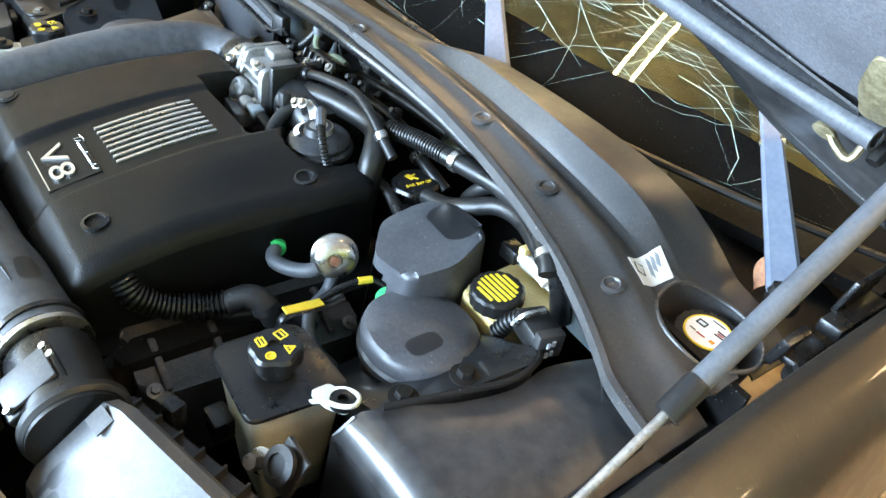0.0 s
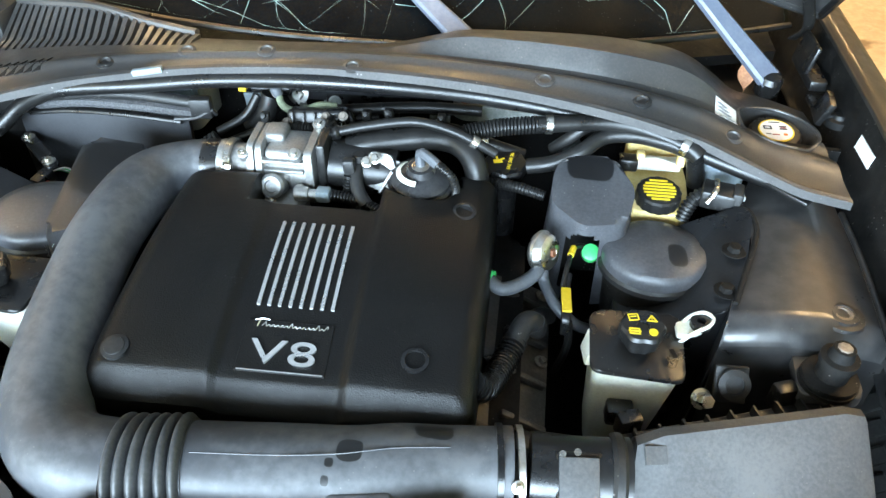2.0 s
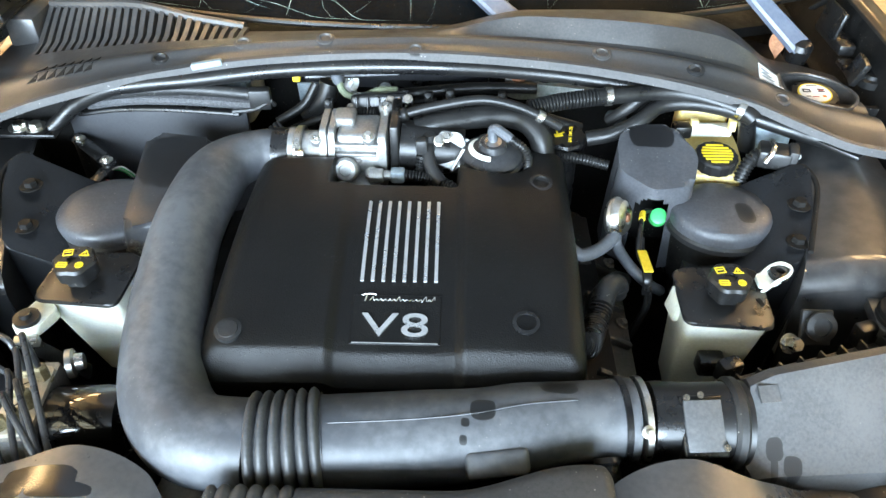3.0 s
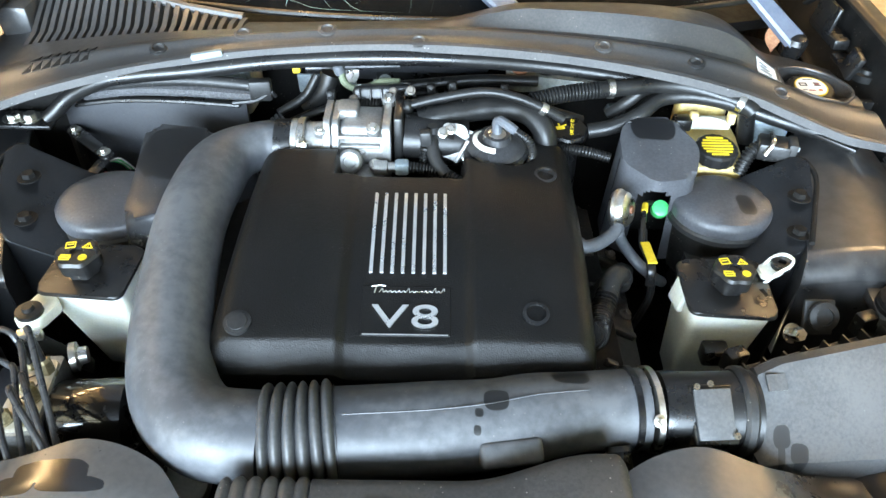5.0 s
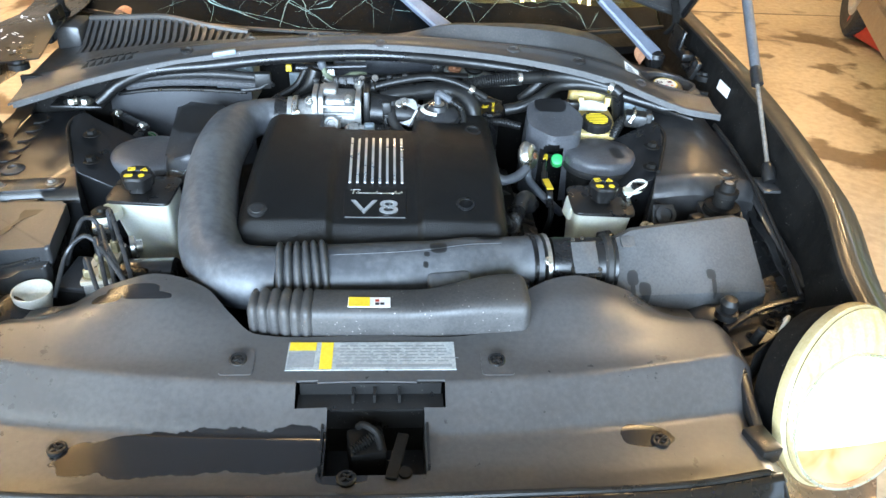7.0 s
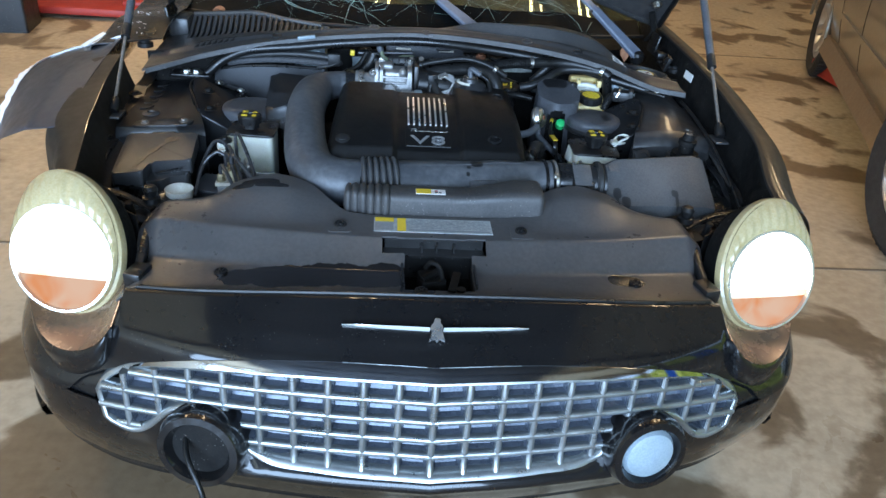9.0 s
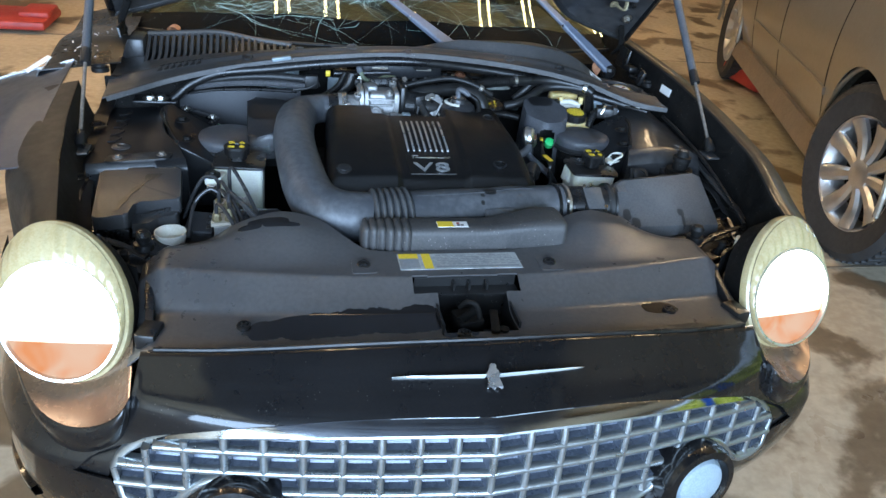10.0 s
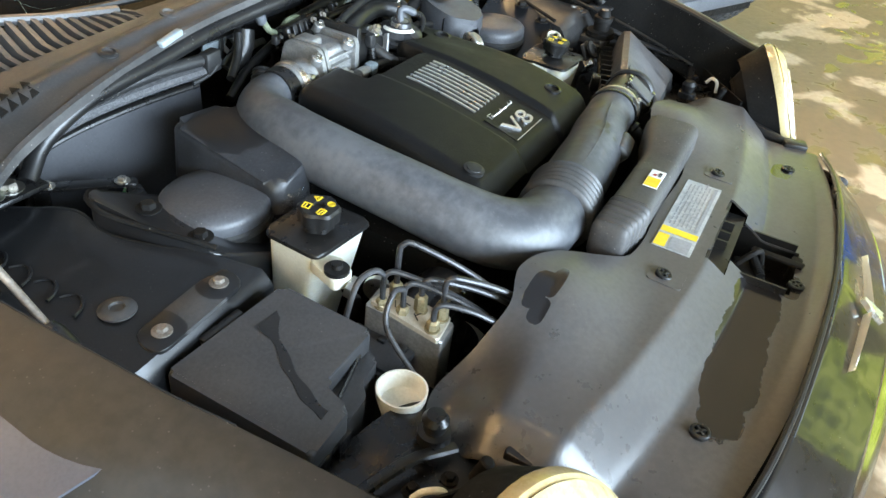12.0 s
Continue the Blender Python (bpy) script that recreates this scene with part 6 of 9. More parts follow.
part("flange_strip", box((0.545, 0.612, 0.700), (0.32, 0.034, 0.012), 0.003, 1, rot=(0, 2, 19)), "darkplastic", ab)
for i in range(10):
    part("flange_rib", box((0.41 + 0.03 * i, 0.565 + 0.0103 * i, 0.712), (0.003, 0.028, 0.016), rot=(0, 0, 19)), "darkplastic", ab)
for x in (0.43, 0.63):
    part("clip", box((x, 0.60 + 0.345 * (x - 0.43), 0.712), (0.03, 0.02, 0.034), 0.004, 2, rot=(0, 0, 19)), "blackplastic", ab, "black spring clip")
for x, y, z in ((0.447, 0.528, 0.7565), (0.655, 0.59, 0.7505)):
    part("moulded_mark", box((x, y, z), (0.024, 0.02, 0.002), rot=(32, 1, 8)), "airbox", ab)

sn = thing("snorkel_duct", (0.03, 0.37, 0.66), "dark plastic snorkel duct with a ribbed end", "air duct")


def snork(x):
    y0 = 0.338 + 0.01 * smooth(-0.1, -0.18, x)
    y1 = 0.398 + 0.03 * smooth(0.08, 0.22, x)
    z1 = 0.750 + 0.012 * smooth(0.05, 0.2, x)
    return y0, y1, z1


bm = bmesh.new()
rings = []
N_ = 230
for i in range(N_ + 1):
    x = -0.185 + 0.435 * i / N_
    y0, y1, z1 = snork(x)
    rib = -0.003 + 0.008 * abs(math.sin(math.pi * (x + 0.185) / 0.0165)) ** 0.5 if x < -0.086 else 0.003
    cap = math.sqrt(max(0.0, 1 - max(0, (abs(x - 0.0325) - 0.2025) / 0.015) ** 2))
    cy, cz = (y0 + y1) / 2, (0.69 + z1) / 2
    hw, hh = ((y1 - y0) / 2 + rib) * (0.55 + 0.45 * cap), ((z1 - 0.69) / 2 + rib) * (0.55 + 0.45 * cap)
    ring = []
    for k in range(28):
        a = 2 * math.pi * k / 28
        ca, sa = math.cos(a), math.sin(a)
        ring.append(bm.verts.new((x, cy + hw * math.copysign(abs(ca) ** 0.42, ca), cz + hh * math.copysign(abs(sa) ** 0.42, sa))))
    rings.append(ring)
for a, b in zip(rings, rings[1:]):
    for k in range(28):
        bm.faces.new((a[k], a[(k + 1) % 28], b[(k + 1) % 28], b[k]))
bm.faces.new(rings[0])
bm.faces.new(rings[-1])
part("duct", bm, "duct", sn, sharp=0.9)
part("label", box((0.0, 0.357, 0.7545), (0.064, 0.024, 0.001), 0.0003, 1), "paper", sn, "white and yellow paper sticker")
part("label_half", box((-0.015, 0.357, 0.7556), (0.032, 0.022, 0.0006)), "yellow", sn)
for dx, mm in ((0.012, "red"), (0.012, "ink"), (0.02, "ink")):
    part("label_print", box((dx, 0.36 if mm == "red" else 0.352, 0.7557), (0.006, 0.005, 0.0006)), mm, sn)

# ---- radiator panel ----
def yfront(x):
    return 0.045 + 0.232 * x * x


def yback(x):
    a = abs(x)
    return curve_at([(0, 0.335), (0.17, 0.335), (0.215, 0.375), (0.26, 0.425), (0.34, 0.448), (0.41, 0.430), (0.46, 0.443), (0.52, 0.465), (0.57, 0.455), (0.61, 0.42)], a)


def panel_z(x, y):
    a = abs(x)
    yr = 0.230 + 0.20 * x * x
    z = 0.668 - 0.06 * a * a + (0.040 + 0.05 * a * a) * min(1.0, max(0.0, 0.08 * smooth(-0.075, -0.05, y - yr) + 0.92 * min(1.0, max(0.0, (y - yr + 0.064) / 0.064))))
    z += 0.034 * math.exp(-((a - 0.34) / 0.13) ** 2) * smooth(0.27, 0.40, y)
    z += 0.016 * max(0.0, 1 - a / 0.5) * smooth(yfront(x) + 0.035, yfront(x) + 0.004, y)
    z -= 0.045 * smooth(0.55, 0.62, a) + 0.05 * smooth(0.40, 0.52, a) * smooth(0.36, 0.45, y)
    return z


def panel_pt(u, v):
    return Vector((u, yfront(u) + (yback(u) - yfront(u)) * v, panel_z(u, yfront(u) + (yback(u) - yfront(u)) * v)))


def no_hole(u, v):
    p = panel_pt(u, v)
    return not (-0.055 < p.x < 0.08 and 0.105 < p.y < 0.2) and not (-0.098 < p.x < 0.108 and 0.2 < p.y < 0.236)


pan = thing("sight_shield", (0, 0.22, 0.6), "dusty dark plastic sight panel with wet patches", "sight shield")
part("panel", sheet(panel_pt, 240, 70, 0.004, keep=no_hole, u=(-0.60, 0.60)), "panel", pan, sharp=1.2)
for cc, dd in (((0.012, 0.152, 0.60), (0.145, 0.1, 0.004)), ((-0.06, 0.16, 0.64), (0.004, 0.1, 0.08)), ((0.083, 0.16, 0.64), (0.004, 0.1, 0.08)), ((0.005, 0.235, 0.66), (0.20, 0.004, 0.09)), ((0.005, 0.218, 0.683), (0.205, 0.03, 0.004))):
    part("latch_well_panel", box(cc, dd), "blackplastic", pan, "dark recess round the latch")
for x in (-0.02, 0.01, 0.045):
    part("well_rib", box((x, 0.225, 0.685), (0.004, 0.02, 0.03)), "blackplastic", pan)
for x, y in ((-0.187, 0.279), (0.189, 0.276), (-0.408, 0.161), (0.413, 0.162), (-0.024, 0.109 - 0.012)):
    p = Vector((x, y, panel_z(x, y) + 0.001))
    ax = Vector((0, -0.25 if abs(x) < 0.2 and y > 0.2 else 0.0, 1))
    cl = part("clip", lathe([(0.013, -0.002), (0.013, 0.003), (0.011, 0.0045), (0.0085, 0.0045), (0.008, 0.001), (0.0001, 0.001)], p, ax, 26), "blackplastic", pan, "round black push clip")
    part("cross_slot", merge(box(p + Vector((0, 0, 0.003)), (0.015, 0.003, 0.003), rot=(0, 0, 40)), box(p + Vector((0, 0, 0.003)), (0.015, 0.003, 0.003), rot=(0, 0, 130))), "darkplastic", cl)
    if y > 0.2:
        part("clip_pad", prism(round_poly([(x - 0.024, y - 0.03), (x + 0.024, y - 0.03), (x + 0.022, y + 0.022), (x - 0.022, y + 0.022)], 0.008), lambda a, b: panel_z(a, b) - 0.002, lambda a, b: panel_z(a, max(b, 0.25)) + 0.0012), "panel", pan)
lz = lambda x, y: panel_z(x, y) + 0.0014
lp = sheet(lambda u, v: Vector((-0.118 + 0.246 * u, 0.257 + 0.06 * v, lz(-0.118 + 0.246 * u, 0.257 + 0.06 * v))), 20, 5, 0.001)
lab = part("data_label", lp, "label", pan, "worn silver data label with yellow blocks")
for x0_, x1_, y0_, y1_, mm in ((-0.116, -0.077, 0.298, 0.316, "yellow"), (-0.070, -0.052, 0.258, 0.316, "yellow"), (-0.116, -0.078, 0.262, 0.294, "greyink"), (-0.046, 0.122, 0.262, 0.268, "greyink")):
    part("label_block", sheet(lambda u, v: Vector((x0_ + (x1_ - x0_) * u, y0_ + (y1_ - y0_) * v, lz(x0_ + (x1_ - x0_) * u, y0_ + (y1_ - y0_) * v) + 0.0007)), 8, 4), mm, lab)
random.seed(11)
for j in range(6):
    x = -0.042
    y = 0.274 + 0.0066 * j
    while x < 0.115:
        w = 0.006 + 0.02 * random.random()
        part("print_bar", sheet(lambda u, v: Vector((x + w * u, y + 0.0022 * v, lz(x + w * u, y) + 0.0007)), 2, 1), "greyink", lab)
        x += w + 0.004
latch = thing("hood_latch", (0.01, 0.15, 0.6), "black steel hood latch with a release lever", "hood latch")
part("body", box((0.0, 0.17, 0.635), (0.05, 0.05, 0.05), 0.004, rot=(0, 0, 10)), "dark", latch)
part("hook", tube([(-0.012, 0.19, 0.665), (-0.004, 0.172, 0.688), (0.012, 0.162, 0.685), (0.02, 0.155, 0.66)], 0.005, 8, 0.004), "dark", latch)
part("lever", box((0.042, 0.135, 0.668), (0.016, 0.085, 0.006), 0.002, rot=(-6, 0, -12)), "dark", latch)
part("spring", ribbed([(-0.02, 0.15, 0.66), (0.02, 0.175, 0.672)], 0.006, 0.004, 0.3), "dark", latch)
part("lever_end", lathe([(0.009, 0), (0.009, 0.012), (0.0001, 0.012)], (0.052, 0.105, 0.66), (0, 0, 1), 16), "dark", latch)
solo("radiator_support", box((0, 0.29, 0.48), (1.1, 0.08, 0.36), 0.01), "dark", "dark radiator and its support behind the bumper", "radiator")
solo("seam_seal", tube([face_pt(x, seam_z(x)) + Vector((0, 0.006, 0.002)) for x in [-0.55 + 0.1 * i for i in range(12)]], 0.0045, 8, 0.02), "rubber", "thin rubber seal along the bumper's upper edge", "seal")

# ---- windscreen, wipers, hood ----
def ws_base(x):
    return Vector((x, 1.222 + 0.40 * x * x, 0.885 - 0.05 * x * x))


def ws_pt(x, v):
    p = ws_base(x) + Vector((0, 0.86, 0.48)) * v
    p.z += 0.05 * math.sin(math.pi * min(1, v)) * (1 - x * x) - 0.10 * v * x * x
    return p


screen = thing("windscreen", (0, 1.25, 0.85), "shattered tinted windscreen glass, a dark reflection painted along its foot", "windscreen")
part("pane", sheet(ws_pt, 48, 30, u=(-0.78, 0.78), v=(0, 0.95)), "glass", screen, sharp=2.0).visible_shadow = False


def dark_band_v(x):
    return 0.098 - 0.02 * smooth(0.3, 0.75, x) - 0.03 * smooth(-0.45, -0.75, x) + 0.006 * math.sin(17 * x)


# black sheet laid over the glass where its reflection is dark
part("frit_band", sheet(lambda u, v: ws_pt(u, 0.002 + dark_band_v(u) * v) + Vector((0, -0.001, 0.002)), 60, 6, u=(-0.77, 0.77)), "frit", screen, "matte black band painted as a dark reflection", sharp=2.0)
solo("windscreen_seal", tube([ws_base(x) + Vector((0, -0.004, 0.003)) for x in [-0.78 + 0.13 * i for i in range(13)]], 0.006, 8, 0.02), "rubber", "black rubber seal along the windscreen's foot", "seal")
random.seed(21)
crk = bmesh.new()


def crack(x, v, a, n, w):
    prev = None
    for i in range(n):
        p = ws_pt(max(-0.77, min(0.77, x)), max(0.01, min(0.93, v))) + Vector((0, -0.002, 0.004))
        ww = w * (1 - i / n) * (0.4 + random.random())
        d = Vector((-math.sin(a), 0.86 * math.cos(a), 0.48 * math.cos(a)))
        row = [crk.verts.new(p - d * ww), crk.verts.new(p + Vector((0, -0.5, 0.86)) * ww * 0.6), crk.verts.new(p + d * ww)]
        if prev:
            crk.faces.new((prev[0], prev[1], row[1], row[0]))
            crk.faces.new((prev[1], prev[2], row[2], row[1]))
        prev = row
        a += random.choice((0, random.uniform(-0.2, 0.2), random.uniform(-0.5, 0.5)))
        x += math.cos(a) * 0.022
        v += math.sin(a) * 0.022


for k in range(90):
    cx, cv = random.choice(((-0.35, 0.17), (-0.15, 0.2), (-0.5, 0.12), (0.1, 0.22), (0.3, 0.16), (0.45, 0.3)))
    crack(cx + random.gauss(0, 0.06), cv + random.gauss(0, 0.03), random.choice((0, math.pi)) + random.gauss(0, 0.45), random.randint(8, 26), random.choice((0.00012, 0.0002, 0.0003, 0.0005)))
for k in range(110):
    x, v = random.gauss(-0.15, 0.28), abs(random.gauss(0.16, 0.06)) + 0.02
    if abs(x) < 0.75:
        crack(x, v, random.uniform(0, 6.28), random.randint(2, 5), 0.0004)
for k in range(95):
    x, v = random.gauss(-0.28, 0.17), abs(random.gauss(0.19, 0.05)) + 0.02
    if abs(x) < 0.72:
        crack(x, v, random.choice((0, math.pi)) + random.gauss(0, 0.22), random.randint(6, 16), random.choice((0.0004, 0.0006, 0.0009)))
solo("windscreen_cracks", crk, "crack", "pale green cracks across the broken windscreen", "cracks", kind="stuff")
dash = thing("dashboard", (0, 1.6, 0.7), "dark dashboard top seen through the windscreen", "dashboard")
part("top", sheet(lambda u, v: Vector((u, 1.25 + 0.40 * u * u * 0.8 + 0.75 * v, 0.845 - 0.05 * u * u + 0.04 * v)), 24, 14, 0.02, u=(-0.76, 0.76)), "dark", dash)
for sx in (-0.3, 0.0, 0.3):
    for i in range(14):
        part("vent_slot", box((sx - 0.1 + 0.015 * i, 1.36, 0.853), (0.008, 0.02, 0.003)), "dark", dash)
solo("cabin_shell", merge(box((0, 2.5, 0.6), (1.6, 0.04, 1.2)), box((-0.82, 2.0, 0.55), (0.04, 1.1, 0.6)), box((0.82, 2.0, 0.55), (0.04, 1.1, 0.6))), "dark", "plain dark cabin shell behind the dashboard", "cabin", kind="structure")


def wiper(base, bend, length, label):
    b, k = Vector(base), Vector(bend)
    d = (k - b).normalized()
    end = k + d * length
    w = thing("wiper", b, label, "wiper", group="wipers")
    side = d.cross(Vector((0, -0.5, 0.86))).normalized()
    up = side.cross(d).normalized()

    def arm(p0, p1, w0, w1, h):
        bm = bmesh.new()
        rings = []
        for p, ww in ((p0, w0), (p0.lerp(p1, 0.5), (w0 + w1) / 2), (p1, w1)):
            rings.append([bm.verts.new(p + side * ww * s + up * h * t) for s, t in ((-1, 0), (-1, 0.7), (-0.75, 1), (0.75, 1), (1, 0.7), (1, 0))])
        for a, c in zip(rings, rings[1:]):
            for i in range(6):
                bm.faces.new((a[i], a[(i + 1) % 6], c[(i + 1) % 6], c[i]))
        bm.faces.new(rings[0])
        bm.faces.new(rings[-1])
        return bm

    part("arm", arm(b, k, 0.021, 0.014, 0.014), "wiper", w, "flat weathered wiper arm")
    part("upper_arm", arm(k + up * 0.002, end, 0.013, 0.007, 0.010), "wiper", w)
    part("pivot", lathe([(0.022, -0.02), (0.022, 0.008), (0.016, 0.016), (0.0001, 0.018)], b, (0, -0.3, 1), 20), "blackplastic", w)
    part("hinge_pin", lathe([(0.004, -0.016), (0.004, 0.016)], k + up * 0.008, side, 10), "steel", w)


wiper((0.175, 1.225, 0.893), (0.055, 1.30, 0.966), 0.40, "weathered blue-grey wiper arm lying on the windscreen")
wiper((0.704, 1.262, 0.838), (0.565, 1.362, 0.953), 0.42, "weathered blue-grey wiper arm beside the cowl's corner")

# open hood
HP, TH = Vector((0, 1.385, 0.905)), radians(46)


def hood_pt(x, s, lift=0.0):
    """x across, s from the rear edge's line forwards along the closed hood; opened about the hinge."""
    z = 0.055 * (1 - (x / 0.8) ** 2) - 0.10 * (s / 1.3) ** 1.6 + lift
    c, n = math.cos(TH), math.sin(TH)
    return Vector((x, HP.y - s * c + z * n * 1.0, HP.z + s * n + z * c))


def hood_edge(x):
    return curve_at([(0, 0.27), (0.3, 0.255), (0.42, 0.225), (0.5, 0.16), (0.56, 0.095), (0.68, 0.04), (0.81, 0.0)], abs(x))


def strip_s(x):
    return curve_at([(0, 0.31), (0.3, 0.29), (0.46, 0.264), (0.6, 0.244), (0.81, 0.25)], abs(x))


def hood_w(s):
    return 0.8 - 0.16 * smooth(0.9, 1.32, s) ** 2


hd = thing("hood", (0, 1.385, 0.9), "raised black hood with a dusty grey underside", "car hood")


def hood_grid(u, v, lift):
    s0 = hood_edge(u * 0.8)
    s = s0 + (1.32 - 0.14 * u * u - s0) * v
    return hood_pt(u * hood_w(s), s, lift)


part("skin", sheet(lambda u, v: hood_grid(u, v, 0.02), 40, 30, u=(-1, 1)), "paint", hd, sharp=1.3)
part("liner", sheet(lambda u, v: hood_pt(u * 0.985 * hood_w(1.3 * v), strip_s(u * 0.79) + 0.03 + (1.30 - 0.14 * u * u - strip_s(u * 0.79) - 0.03) * v, 0.0 + 0.006 * math.sin(12 * u) * math.sin(9 * v)), 60, 50, u=(-1, 1)), "hoodunder", hd, "dusty grey felt-like underside", sharp=1.3)
part("inner_panel", sheet(lambda u, v: hood_pt(u * 0.79, hood_edge(u * 0.79) + 0.01 + (strip_s(u * 0.79) + 0.05 - hood_edge(u * 0.79)) * v, 0.004), 40, 6, u=(-1, 1)), "apron", hd, "dusty black inner edge of the hood")
part("rim", tube([hood_grid(u, 0.0, 0.01) for u in [-1 + i / 10 for i in range(21)]], 0.012, 10, 0.02), "darkplastic", hd)
for s in (-1, 1):
    part("side_rim", tube([hood_grid(s, v, 0.01) for v in [i / 10 for i in range(11)]], 0.012, 10, 0.03), "paint", hd)
part("weatherstrip", tube([hood_pt(x, strip_s(x), -0.012) for x in [-0.725 + 1.45 * i / 28 for i in range(29)]], 0.0135, 14, 0.015, bore=0.3), "oldrubber", hd, "worn tubular rubber weatherstrip")
part("strip_flange", sheet(lambda u, v: hood_pt(u, strip_s(u) + 0.012 + 0.05 * v * smooth(0.8, 0.5, abs(u)), -0.006), 60, 3, 0.003, u=(-0.70, 0.70)), "blackplastic", hd)
for s in (-1, 1):
    p = hood_pt(s * 0.73, 0.33, -0.006)
    hp = prism(round_poly([(-0.024, -0.05), (0.012, -0.05), (0.024, -0.02), (0.012, 0.05), (-0.012, 0.05), (-0.026, 0.0)], 0.01), 0, 0.004, 0.001)
    hp.transform(Matrix.Translation(p) @ Matrix.Rotation(-TH + radians(180), 4, "X"))
    part("hinge_plate", hp, "brass", hd, "corroded hinge plate")
    q = hood_pt(s * 0.697, 0.20, -0.02)
    part("clip", merge(tube([q + Vector((-0.03, 0.0, 0.012)), q + Vector((-0.012, -0.004, 0.0)), q + Vector((0.006, -0.004, -0.004)), q + Vector((0.012, 0, 0.03))], 0.007, 8, 0.006, flat=0.6), lathe([(0.012, 0), (0.014, 0.006), (0.008, 0.008)], q + Vector((-0.032, 0, 0.012)), (0, -0.7, -0.7), 14)), "brass", hd, "corroded brass clip")
    part("stud", bolt(q + Vector((0.03, 0.0, 0.02)), 0.009, 0.02, (0, -0.7, -0.7)), "dark", hd)
    part("lower_bolt", bolt(hood_pt(s * 0.745, 0.13, -0.005), 0.010, 0.014, (0, -0.7, -0.7)), "steel", hd)
    part("hinge_arm", tube([(s * 0.77, 1.40, 0.86), (s * 0.775, 1.36, 0.90), hood_grid(s * 0.93, 0.06, -0.01)], 0.010, 8, 0.01, flat=0.5), "dark", hd)

for s in (-1, 1):
    f, m = (Vector((0.782, 0.724, 0.785)), Vector((0.788, 0.905, 0.935))) if s > 0 else (Vector((-0.785, 0.775, 0.757)), Vector((-0.79, 0.965, 0.912)))
    d = (m - f).normalized()
    gs = thing("gas_strut", f, "dark grey gas strut holding up the hood", "gas strut", group="gas struts")
    part("rod", lathe([(0.0045, 0), (0.0045, 0.25)], f, d, 14), "dullbolt", gs)
    part("cylinder", lathe([(0.006, 0.0), (0.0105, 0.004), (0.0105, 0.36), (0.007, 0.37)], m, d, 18), "greyhose", gs)
    part("collar", lathe([(0.012, -0.03), (0.012, 0.005), (0.0105, 0.01)], m, d, 18), "darkplastic", gs)
    part("ball_socket", lathe([(0.012, -0.01), (0.014, 0.0), (0.012, 0.02), (0.008, 0.03)], f, d, 16), "blackplastic", gs)
    part("foot_plate", box((f.x, f.y - 0.004, f.z - 0.016), (0.04, 0.06, 0.006), 0.002), "apron", gs)
    part("top_socket", lathe([(0.012, 0.36), (0.012, 0.39), (0.0001, 0.4)], m, d, 14), "blackplastic", gs)

# ---- bottles, caps and valves ----
def symbols(c, ax, r, parent, n=4):
    """Yellow warning pictograms on a cap."""
    q = Vector(ax).to_track_quat("Z", "Y").to_matrix().to_4x4()
    for i in range(n):
        a = math.pi / 4 + i * math.pi / 2
        m = Matrix.Translation(c) @ q @ Matrix.Rotation(a, 4, "Z") @ Matrix.Translation((r, 0, 0)) @ Matrix.Rotation(-a + (0.2 if i % 2 else 0), 4, "Z")
        if i == 0:
            bm = merge(*[box(((-1 if k else 1) * 0.003 if k < 2 else 0, -0.0045 if k == 2 else 0, 0), (0.0018, 0.012, 0.0006) if k < 2 else (0.014, 0.0018, 0.0006), rot=(0, 0, (30 if k == 0 else -30) if k < 2 else 0)) for k in range(3)], box((0, 0, 0), (0.0012, 0.005, 0.0006)))
        elif i == 1:
            bm = merge(box((0, 0.005, 0), (0.013, 0.0016, 0.0006)), box((0, -0.005, 0), (0.013, 0.0016, 0.0006)), box((-0.006, 0, 0), (0.0016, 0.011, 0.0006)), box((0.006, 0, 0), (0.0016, 0.011, 0.0006)), box((0, 0.001, 0), (0.008, 0.0016, 0.0006)))
        elif i == 2:
            bm = merge(box((0, 0.004, 0), (0.014, 0.002, 0.0006)), box((0, 0, 0), (0.016, 0.002, 0.0006)), box((0, -0.004, 0), (0.014, 0.002, 0.0006)), box((0.006, 0, 0), (0.002, 0.01, 0.0006)), box((-0.006, 0, 0), (0.002, 0.01, 0.0006)))
        else:
            bm = merge(lathe([(0.0058, 0), (0.0058, 0.0006), (0.0042, 0.0006), (0.0042, 0)], (0, 0, 0), (0, 0, 1), 16), box((0.001, 0, 0), (0.006, 0.0016, 0.0006), rot=(0, 0, 40)))
        bm.transform(m)
        part("pictogram", bm, "yellow", parent, "yellow printed pictogram")


